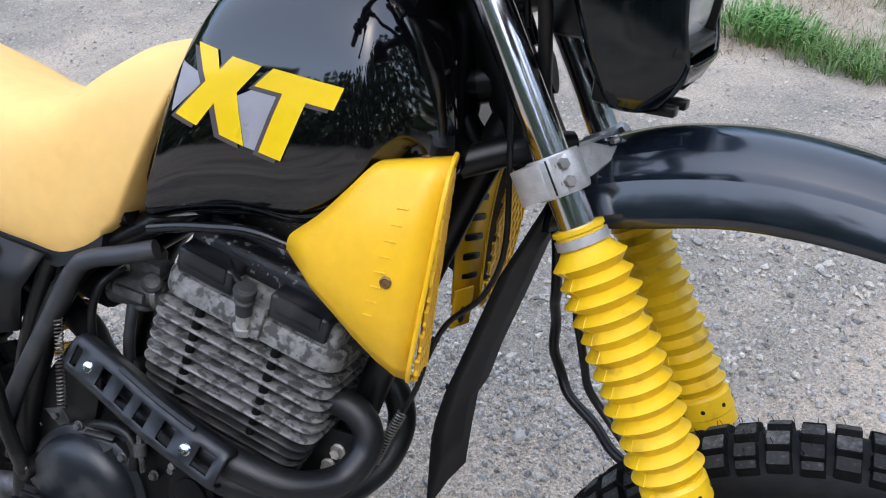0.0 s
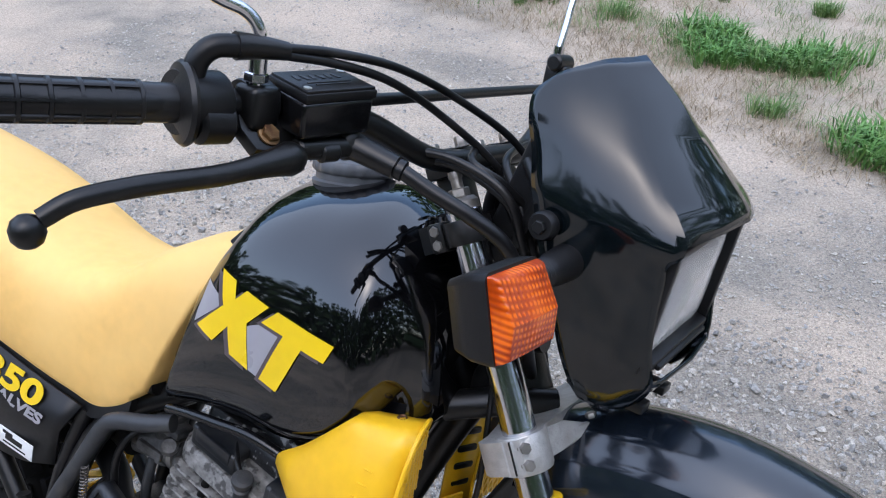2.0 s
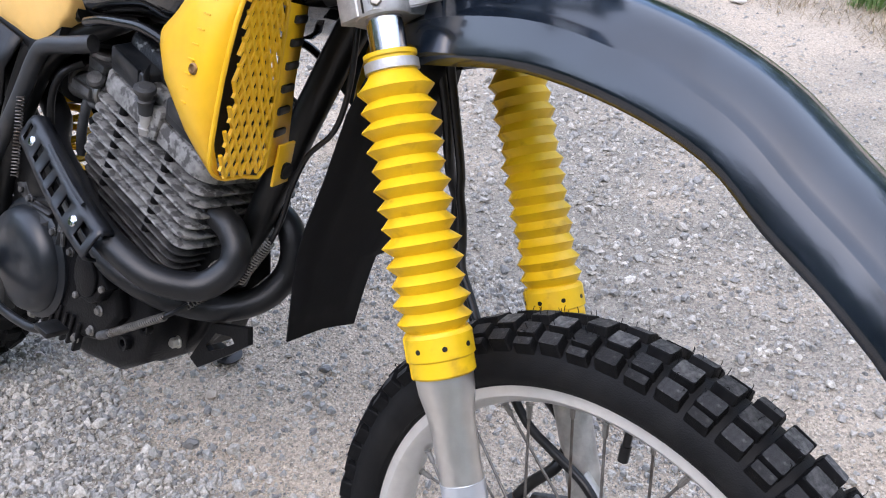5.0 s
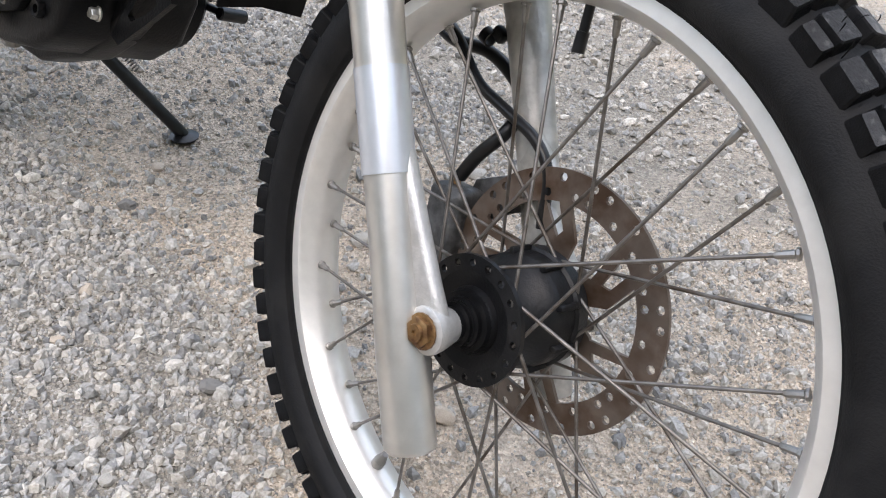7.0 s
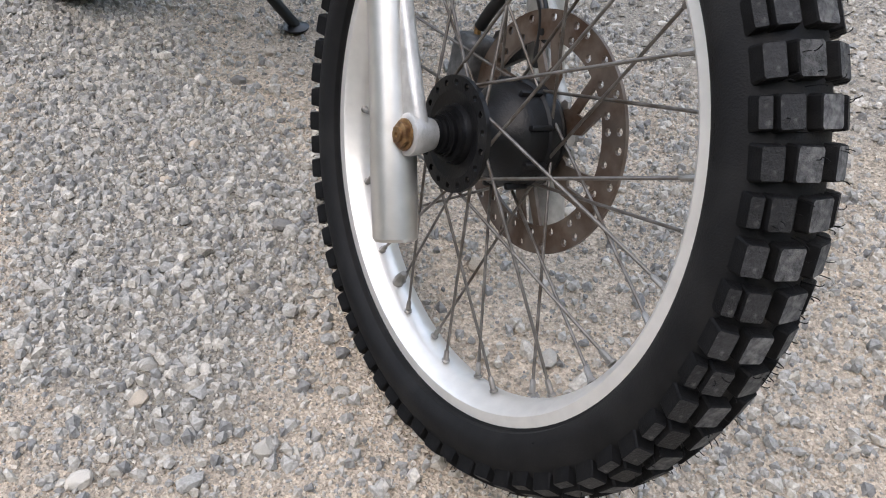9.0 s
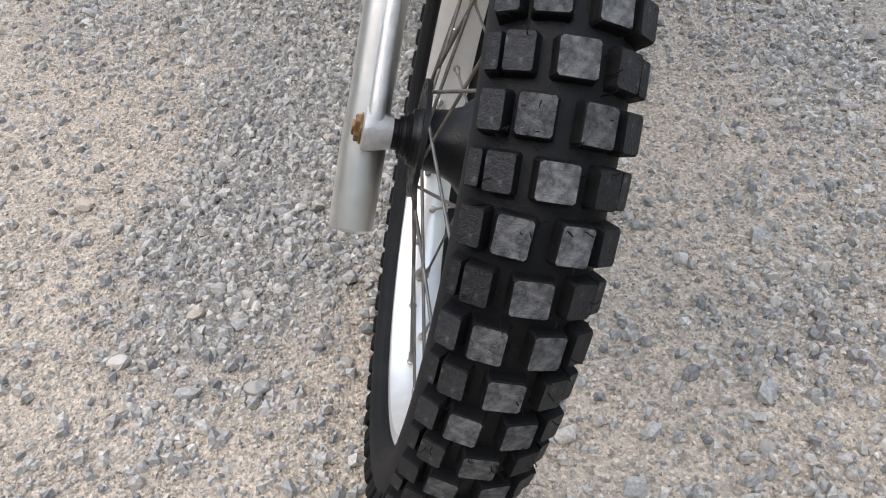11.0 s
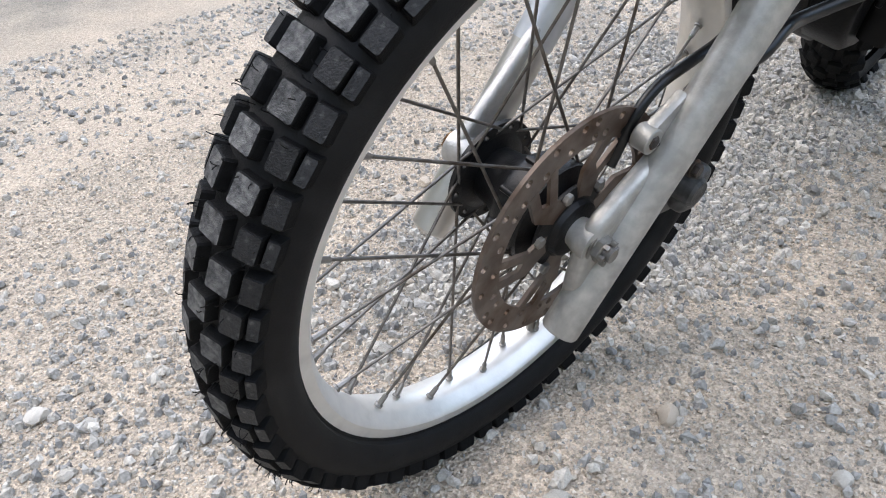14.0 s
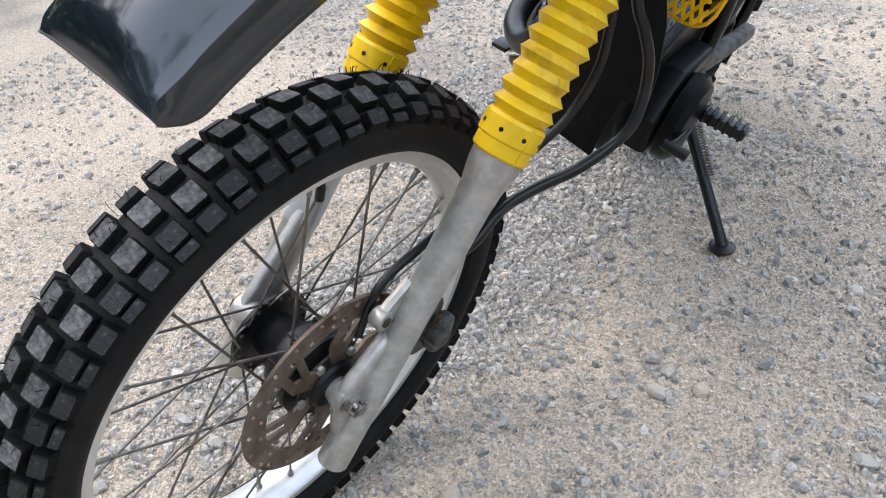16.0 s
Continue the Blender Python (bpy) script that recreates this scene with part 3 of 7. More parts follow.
# ---- fork ----
LEG_TOP = [(0.0218, 0.235), (0.0232, 0.254), (0.0275, 0.276), (0.0285, 0.30)]
LEG_PROFILE = {-1: [(0.0, -0.118), (0.0195, -0.118), (0.0220, -0.115), (0.0225, -0.04), (0.0208, 0.02), (0.0206, 0.15)] + LEG_TOP,
               1: [(0.0, -0.116), (0.0175, -0.116), (0.0192, -0.113), (0.0195, -0.04), (0.0198, 0.06), (0.0202, 0.16)] + [(r, h + 0.008) for r, h in LEG_TOP]}
for side in (-1, 1):
    y = side * FY
    leg = part("fork_leg", xf(lathe(LEG_PROFILE[side], 36), toward(fk(0, y), AXIS)), LEG if side < 0 else LEGWORN, bike, "silver-painted lower fork leg with a leading axle lug" if side < 0 else "dull corroded silver fork leg beside the brake disc", steer=True)
    yo, yi = side * (0.0985 if side < 0 else 0.093), side * 0.078
    boss = xf(lathe([(0.0165, 0), (0.0195, 0.0015), (0.0200, 0.005), (0.0190, 0.012), (0.0150, 0.026), (0.0128, 0.034), (0.0125, 0.042)], 30), toward((0, yo, 0), (0, -side, 0)))
    web = [(0.014, 0.011), (-0.010, 0.036), (-0.042, 0.072), (-0.080, 0.116), (-0.096, 0.116), (-0.056, 0.0), (-0.026, -0.036), (-0.010, -0.030), (0.006, -0.019), (0.017, -0.006)]
    if side > 0:
        web = [(-0.022, 0.046), (0.000, 0.029), (0.014, 0.012), (0.018, -0.010), (0.0185, -0.040), (0.016, -0.068), (0.004, -0.088), (-0.026, -0.036), (-0.056, 0.0), (-0.082, 0.072), (-0.072, 0.080), (-0.046, 0.062)]
    lug = join(boss, slab(web, 0.015, on_side(side * 0.088 + 0.0075), 0.006, 4)) if side < 0 else join(boss, slab(web, 0.020, on_side(0.0965), 0.008, 4))
    part("axle_lug", lug, CAST if side < 0 else LEGWORN, leg, steer=True)
    part("fork_tube", xf(lathe([(0.0176, 0.3), (0.0176, 0.890), (0.015, 0.893)], 36), toward(fk(0, y), AXIS)), CHROME, bike, "chrome fork tube", steer=True)
    # gaiter with thirteen folds, the one beside the disc pushed a little higher
    rise = 0.0 if side < 0 else 0.008
    prof = [(0.0300, 0.292), (0.0315, 0.294), (0.0315, 0.308), (0.0335, 0.310), (0.0335, 0.331), (0.031, 0.335)]
    lo, hi, folds = 0.336, 0.572, 13
    for k in range(folds):
        s = lo + (hi - lo) * k / folds
        p = (hi - lo) / folds
        R = (0.0370 if side < 0 else 0.0342) + 0.0013 * math.sin(k * 2.1) + 0.0006 * math.sin(k * 5.3 + side)
        prof += [(0.0278, s), (R - 0.0010, s + p * 0.47), (R, s + p * 0.52), (R - 0.0010, s + p * 0.57)]
    prof += [(0.028, hi), (0.0235, hi + 0.006), (0.0235, hi + 0.02), (0.0255, hi + 0.021), (0.0255, hi + 0.025), (0.019, hi + 0.026)]
    boot = part("fork_gaiter", xf(lathe(prof, 48), toward(fk(rise, y), AXIS)), BOOT, bike, "yellow ribbed rubber fork gaiter", steer=True, sharp=28)
    for a in (radians(62), radians(242)):
        ridge = Vector((math.cos(RAKE) * math.cos(a), math.sin(a), math.sin(RAKE) * math.cos(a)))
        part("mould_seam", tube([fk(h_ + rise, y) + ridge * (r_ + 0.0001) for r_, h_ in prof[:-6]], 0.0007, 5, 1), BOOT, boot, steer=True)
    for k in range(8):
        a = radians(45 * k + 8)
        d = Vector((math.cos(RAKE) * math.cos(a), math.sin(a), math.sin(RAKE) * math.cos(a)))
        # a flat dark disc stands in for the shade inside each vent hole
        part("dark_vent_disc", rod(fk(0.320 + rise, y) + d * 0.0325, fk(0.320 + rise, y) + d * 0.0339, 0.0026, 10), CABLE, boot, steer=True)
    part("clamp_band", xf(lathe([(0.0262, hi + 0.008), (0.0262, hi + 0.017), (0.0236, hi + 0.0175), (0.0236, hi + 0.0075)], 36, True), toward(fk(rise, y), AXIS)), CAST, boot, steer=True)
leg_r = [o for o in bike.children if o.name == "fork_leg"][0]
part("tape_band", xf(lathe([(0.0219, 0.105), (0.0221, 0.188)], 36), toward(fk(0, -FY), AXIS)), FOIL, leg_r, "silver reflective tape", steer=True)
leg_l = [o for o in bike.children if o.name == "fork_leg.001"][0]
part("caliper_bracket", slab([(-0.060, 0.060), (-0.062, 0.085), (-0.085, 0.088), (-0.145, 0.050), (-0.150, 0.015), (-0.130, 0.005), (-0.090, 0.040)], 0.010, on_side(0.089), 0.003), DIRTYCAST, leg_l, steer=True)
part("hose_clip", join(box((0.016, 0.012, 0.012), pose(*fk(0.235, FY - 0.012, -0.026), 0, 31, 0), 0.003), xf(lathe([(0.0062, -0.005), (0.0085, -0.005), (0.0085, 0.005), (0.0062, 0.005)], 14, True), toward(fk(0.235, FY - 0.016, -0.038), (1, 0, -0.25)))), CABLE, leg_l, steer=True)
cal = part("brake_caliper", join(box((0.046, 0.042, 0.082), pose(-0.142, 0.062, 0.002, 0, -8, 0), 0.009, 3), box((0.034, 0.022, 0.052), pose(-0.150, 0.092, 0.000, 0, -8, 0), 0.008, 3),
                                  bevel_rod((-0.142, 0.08, 0.004), (-0.142, 0.108, 0.004), 0.016, 0.003)), DIRTYCAST, bike, "grey cast brake caliper behind the fork leg", steer=True)
part("caliper_lug", join(xf(lathe([(0.0, 0), (0.011, 0), (0.0125, 0.002), (0.0125, 0.017), (0.0115, 0.018), (0.006, 0.018), (0.005, 0.012), (0, 0.012)], 24), toward((-0.051, 0.070, 0.0905), (0, 1, 0))), slab([(-0.050, 0.101), (-0.090, 0.125), (-0.098, 0.092), (-0.060, 0.078)], 0.014, on_side(0.086), 0.004)), LEGWORN, leg_l, steer=True)
part("caliper_bolt", hexbolt((-0.051, 0.083, 0.0905), (0, 1, 0), 0.0068, 0.007, 0.0085), RUSTDARK, cal, steer=True)
part("caliper_bolt", hexbolt((-0.138, 0.094, 0.030), (0, 1, 0), 0.0075, 0.008, 0.010), RUSTDARK, cal, steer=True)
part("bleed_nipple", rod((-0.15, 0.062, 0.038), (-0.155, 0.062, 0.052), 0.004, 8), RUSTNUT, cal, steer=True)

# triple clamps
def fc(s, y, f=0.0):
    return fk(s + (0.004 if s < 0.75 else 0.030 if s < 0.9 else 0.021), y, f)


low_g = []
for side in (-1, 1):
    y = side * FY
    low_g += [xf(lathe([(0.0176, 0.626), (0.0250, 0.626), (0.0262, 0.629), (0.0262, 0.661), (0.0250, 0.664), (0.0176, 0.664)], 30, True), toward(fk(0.004, y), AXIS)),
              loft([[fc(s, side * (FY + dy), f) for dy, f in ((-0.012, -0.036), (0.022, -0.036), (0.027, -0.028), (0.027, -0.006), (0.020, 0.0), (-0.012, 0.0))] for s in (0.628, 0.631, 0.659, 0.662)]),
              loft([[fc(s, side * (FY + dy), f) for dy, f in ((0.0, 0.004), (0.022, 0.003), (0.0255, 0.006), (0.0245, 0.013), (0.016, 0.020), (-0.008, 0.022))] for s in (0.629, 0.632, 0.66, 0.663)])]
bridge = [[fc(0.629, yy, f) for f in (-0.040 - bulge, 0.012)] + [fc(0.66, yy, f) for f in (0.012, -0.040 - bulge)] for yy, bulge in ((-FY, 0), (-0.05, 0.012), (0, 0.03), (0.05, 0.012), (FY, 0))]
low_g.append(loft(bridge))
low = part("lower_triple_clamp", join(*low_g), CAST, bike, "cast aluminium lower fork clamp with two fender arms", steer=True)
for side in (-1, 1):
    part("fender_arm", loft([[fc(0.631, side * 0.092, 0.012), fc(0.631, side * 0.078, 0.020), fc(0.660, side * 0.078, 0.020), fc(0.660, side * 0.092, 0.012)],
                             [fc(0.634, side * 0.070, 0.027), fc(0.634, side * 0.060, 0.030), fc(0.661, side * 0.060, 0.030), fc(0.661, side * 0.070, 0.027)],
                             [fc(0.638, side * 0.048, 0.037), fc(0.638, side * 0.036, 0.039), fc(0.650, side * 0.036, 0.039), fc(0.650, side * 0.048, 0.037)],
                             [fc(0.639, side * 0.030, 0.046), fc(0.639, side * 0.016, 0.046), fc(0.648, side * 0.016, 0.046), fc(0.648, side * 0.030, 0.046)]]), DULLCAST, low, steer=True)
for side in (-1, 1):
    for s in (0.637, 0.654):
        part("pinch_bolt", hexbolt(fc(s, side * (FY + 0.019), 0.013), Vector((0.62, side * 0.70, 0.35)), 0.0058, 0.009, 0.0074), STEEL, low, steer=True)
    part("clamp_slot", loft([[fc(s, side * (FY + 0.0272), f) for f in (0.0015, 0.0030)] + [fc(s, side * (FY + 0.012), f) for f in (0.0030, 0.0015)] for s in (0.6285, 0.662)]), CABLE, low, steer=True)
    part("fender_bolt", join(hexbolt(fc(0.648, side * 0.024, 0.042), AXIS, 0.006, 0.008, 0.008)), STEEL, low, steer=True)
up_g = []
for side in (-1, 1):
    up_g += [xf(lathe([(0.0176, 0.866), (0.0235, 0.866), (0.0242, 0.868), (0.0242, 0.888), (0.0235, 0.890), (0.0176, 0.890)], 28, True), toward(fk(-0.008, side * FY), AXIS)),
             box((0.030, 0.018, 0.030), toward(fk(0.870, side * (FY + 0.004), -0.027), AXIS), 0.003)]
up_g.append(loft([[fk(0.856, yy, f) for f in (-0.06, 0.012)] + [fk(0.884, yy, f) for f in (0.012, -0.06)] for yy in (-FY, 0, FY)]))
upc = part("upper_triple_clamp", join(*up_g), BLACKPAINT, bike, "black upper fork clamp with handlebar mounts", steer=True)
for side in (-1, 1):
    riser = part("bar_riser", join(box((0.030, 0.030, 0.056), toward(fk(0.904, side * 0.045, -0.034), AXIS), 0.003), box((0.056, 0.032, 0.016), toward(fk(0.936, side * 0.045, -0.034), AXIS), 0.003)), BLACKPAINT, upc, steer=True)
    part("bar_clamp", box((0.056, 0.032, 0.011), toward(fk(0.951, side * 0.045, -0.034), AXIS), 0.003), BLACKPAINT, upc, steer=True)
    for f in (-0.052, -0.016):
        part("clamp_bolt", hexbolt(fk(0.955, side * 0.045, f), AXIS, 0.0068, 0.012, 0.009), STEEL, upc, steer=True)
    for s in (0.863, 0.877):
        part("pinch_bolt", hexbolt(fk(s, side * (FY + 0.013), -0.027), (0, side, 0), 0.0058, 0.008, 0.0075), STEEL, upc, steer=True)
    part("fork_cap", join(xf(lathe([(0.0168, 0.890), (0.0168, 0.899), (0.0135, 0.903), (0.0118, 0.9035)], 28), toward(fk(0, side * FY), AXIS)), hexbolt(fk(0.9035, side * FY), AXIS, 0.0105, 0.009), rod(fk(0.912, side * FY), fk(0.929, side * FY), 0.0058, 14), xf(lathe([(0.0068, 0), (0.0072, 0.002), (0.0066, 0.007), (0.004, 0.008)], 14), toward(fk(0.922, side * FY), AXIS))), STEEL, upc, steer=True)

# ---- front fender and flap ----
spine = [(-0.385, 0.558, 0.048, 0.074), (-0.345, 0.582, 0.058, 0.082), (-0.285, 0.605, 0.063, 0.088), (-0.20, 0.617, 0.066, 0.080), (-0.106, 0.610, 0.067, 0.071), (-0.025, 0.590, 0.067, 0.064),
         (0.045, 0.557, 0.067, 0.060), (0.098, 0.531, 0.067, 0.058), (0.138, 0.507, 0.066, 0.056), (0.156, 0.492, 0.065, 0.053), (0.167, 0.480, 0.064, 0.044), (0.1735, 0.464, 0.063, 0.026), (0.1765, 0.448, 0.060, 0.009)]
sect = [(1.10, 1.0), (1.09, 0.86), (1.03, 0.62), (0.985, 0.49), (0.92, 0.455), (0.84, 0.38), (0.72, 0.22), (0.52, 0.09), (0.28, 0.02), (0.0, 0.0)]
rows = []
for i, (x, z, w, drop) in enumerate(spine):
    half = [(x + 0.25 * drop * v * (1 if i > 5 else -0.1) * (-1 if i > 5 else 1), -w * u, z - drop * v) for u, v in sect]
    rows.append(half + [(px, -py, pz) for px, py, pz in reversed(half[:-1])])
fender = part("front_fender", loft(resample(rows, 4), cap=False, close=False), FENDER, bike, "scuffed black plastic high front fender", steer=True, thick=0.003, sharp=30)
flap_rows = [[(x, c + h * y, z - 0.006 * abs(y)) for y in (-1, -0.5, 0, 0.5, 1)] for x, z, c, h in ((-0.385, 0.525, 0.0, 0.060), (-0.425, 0.43, 0.020, 0.080), (-0.452, 0.34, 0.034, 0.086), (-0.472, 0.27, 0.036, 0.087),
             (-0.480, 0.228, 0.036, 0.086), (-0.482, 0.214, 0.034, 0.081), (-0.483, 0.206, 0.020, 0.067), (-0.482, 0.16, 0.016, 0.061), (-0.480, 0.105, 0.013, 0.056))]
flap = part("mud_flap", loft(flap_rows, cap=False, close=False), FLAPRUBBER, bike, "black rubber mud flap", steer=True, thick=0.003)
part("flap_rivet", join(*[xf(lathe([(0.004, 0), (0.0035, 0.0015), (0, 0.002)], 12), toward((-0.4785, y, 0.262), (1, 0, 0.3))) for y in (-0.03, 0.09)]), MATTE, flap, steer=True)

# ---- headlight cowl ----
def both(half):
    return half + [(x, -y, z) for x, y, z in reversed(half[:-1] if abs(half[-1][1]) < 1e-6 else half)]


cowl_rows = [[(-0.445, -0.059, 0.888), (-0.438, -0.055, 0.893), (-0.421, -0.036, 0.903), (-0.406, -0.018, 0.909)],
             [(-0.457, -0.076, 0.871), (-0.427, -0.071, 0.876), (-0.394, -0.056, 0.879), (-0.368, -0.036, 0.880)],
             [(-0.452, -0.087, 0.852), (-0.413, -0.085, 0.853), (-0.373, -0.073, 0.853), (-0.337, -0.051, 0.851)],
             [(-0.440, -0.093, 0.828), (-0.395, -0.093, 0.828), (-0.347, -0.084, 0.826), (-0.310, -0.062, 0.825)],
             [(-0.430, -0.1010, 0.803), (-0.378, -0.1005, 0.796), (-0.328, -0.0955, 0.789), (-0.291, -0.0885, 0.786)],
             [(-0.424, -0.1020, 0.788), (-0.374, -0.1015, 0.781), (-0.331, -0.0960, 0.772), (-0.301, -0.0885, 0.768)],
             [(-0.413, -0.1005, 0.755), (-0.369, -0.100, 0.752), (-0.331, -0.0945, 0.750), (-0.301, -0.0845, 0.750)],
             [(-0.400, -0.098, 0.722), (-0.362, -0.098, 0.722), (-0.328, -0.093, 0.722), (-0.301, -0.082, 0.722)],
             [(-0.386, -0.095, 0.688), (-0.354, -0.095, 0.688), (-0.324, -0.090, 0.688), (-0.298, -0.079, 0.688)],
             [(-0.374, -0.090, 0.655), (-0.346, -0.089, 0.655), (-0.318, -0.084, 0.655), (-0.292, -0.072, 0.655)],
             [(-0.362, -0.084, 0.630), (-0.342, -0.082, 0.628), (-0.322, -0.076, 0.628), (-0.300, -0.062, 0.632)],
             [(-0.353, -0.074, 0.612), (-0.340, -0.071, 0.610), (-0.328, -0.066, 0.610), (-0.316, -0.058, 0.612)]]
cowl_rows = [[*r[:3], tuple(0.5 * (a + b) for a, b in zip(r[2], r[3]))] if i < 4 else r for i, r in enumerate(cowl_rows)]
visor_rows = [both([r[3], ((r[3][0] + x) / 2 + 0.0015, r[3][1] * 0.5, (r[3][2] + z) / 2), (x, 0, z)]) for r, (x, z) in zip(cowl_rows, ((-0.398, 0.911), (-0.359, 0.881), (-0.325, 0.847), (-0.297, 0.823), (-0.272, 0.797), (-0.282, 0.777)))]
lip = [both([(-0.292, -0.072, 0.655), (-0.289, -0.060, 0.655), (-0.284, 0, 0.657)]), both([(-0.302, -0.062, 0.638), (-0.298, -0.052, 0.637), (-0.294, 0, 0.637)])]
side_g = loft([spline(r, 4) for r in resample(cowl_rows, 4)], False, False)
COWL_ROLL = Matrix.Translation((0, 0, 0.76)) @ Matrix.Rotation(radians(3.5), 4, "X") @ Matrix.Translation((0, 0, -0.76))  # knocked a little askew
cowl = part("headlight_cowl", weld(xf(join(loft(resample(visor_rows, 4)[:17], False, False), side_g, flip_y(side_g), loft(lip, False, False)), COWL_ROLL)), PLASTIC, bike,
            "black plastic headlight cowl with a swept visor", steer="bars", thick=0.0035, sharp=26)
part("headlight_bezel", xf(join(box((0.02, 0.160, 0.008), pose(-0.306, 0, 0.774, 0, 10, 0), 0.002), box((0.020, 0.142, 0.012), pose(-0.306, 0, 0.666, 0, 10, 0), 0.002), box((0.010, 0.120, 0.006), pose(-0.297, 0, 0.6635, 0, 10, 0), 0.002),
                             box((0.02, 0.008, 0.12), pose(-0.308, -0.0800, 0.722, 0, 4, 0), 0.002), box((0.02, 0.010, 0.12), pose(-0.304, 0.0775, 0.722, 0, 4, 0), 0.002)), COWL_ROLL), MATTE, cowl, steer="bars")


def round_rect(w, h, r, n=5):
    out = []
    for cx, cy, a0 in ((w / 2 - r, h / 2 - r, 0), (-w / 2 + r, h / 2 - r, 90), (-w / 2 + r, -h / 2 + r, 180), (w / 2 - r, -h / 2 + r, 270)):
        out += [(cx + r * math.cos(radians(a0 + 90 * i / n)), cy + r * math.sin(radians(a0 + 90 * i / n))) for i in range(n + 1)]
    return out


LM = COWL_ROLL @ pose(-0.308, -0.004, 0.722, 0, 4, 0) @ Matrix(((0, 0, 1, 0), (1, 0, 0, 0), (0, 1, 0, 0), (0, 0, 0, 1)))
rr = round_rect(0.148, 0.106, 0.014)
lens = loft([[LM @ Vector((x * k, y * k, d)) for x, y in rr] for k, d in ((1.0, 0.0), (1.0, 0.004), (0.8, 0.0085), (0.5, 0.0115), (0.2, 0.0125))], True)
glass = part("headlight_glass", lens, GLASS, cowl, "clear fluted headlight glass", steer="bars")
glass.visible_shadow = False
part("headlight_reflector", loft([[LM @ Vector((x * k, y * k, d)) for x, y in rr] for k, d in ((0.99, -0.002), (0.9, -0.018), (0.65, -0.040), (0.3, -0.052), (0.05, -0.055))], True), REFLECTOR, cowl, steer="bars")
part("instrument_panel", join(box((0.040, 0.125, 0.105), pose(-0.456, 0, 0.775, 0, 14, 0), 0.006, 3), box((0.012, 0.140, 0.118), pose(-0.437, 0, 0.778, 0, 14, 0), 0.003)), MATTE, bike, "black instrument panel behind the cowl", steer="bars")
loom = part("wiring_bundle", box((0.045, 0.11, 0.09), pose(-0.470, 0.01, 0.715, 0, 30, 0), 0.016, 4), CABLE, bike, "black wiring loom between the fork tubes", steer="bars")
for y in (-0.055, -0.035, -0.012, 0.02, 0.045):
    part("wire", tube([(-0.492, y, 0.775), (-0.500, y * 0.8, 0.735), (-0.485, y * 0.6, 0.690), (-0.46, y * 0.5, 0.64)], 0.006, 10), CABLE, loom, steer="bars")
part("cowl_shell", join(box((0.05, 0.15, 0.12), pose(-0.395, 0, 0.72), 0.01), box((0.03, 0.11, 0.05), pose(-0.36, 0, 0.63), 0.006)), BLACKPAINT, cowl, steer="bars")
for s in (-1, 1):
    part("cowl_bracket", tube([(-0.46, s * 0.06, 0.80), (-0.43, s * 0.085, 0.785), (-0.403, s * 0.100, 0.765)], 0.007), BLACKPAINT, cowl, steer="bars")
    part("cowl_tab", box((0.03, 0.02, 0.010), pose(-0.315, s * 0.028, 0.606), 0.002), BLACKPAINT, cowl, steer="bars")
for s in (-1, 1):
    part("cowl_bolt", join(xf(lathe([(0.013, 0), (0.013, 0.008), (0.011, 0.011), (0.006, 0.011)], 20), toward((-0.404, s * 0.112, 0.766), (0, s, 0))), bevel_rod((-0.404, s * 0.100, 0.766), (-0.404, s * 0.114, 0.766), 0.010, 0.001), hexbolt((-0.404, s * 0.1225, 0.766), (0, s, 0), 0.0062, 0.005)), MATTE, cowl, steer="bars")

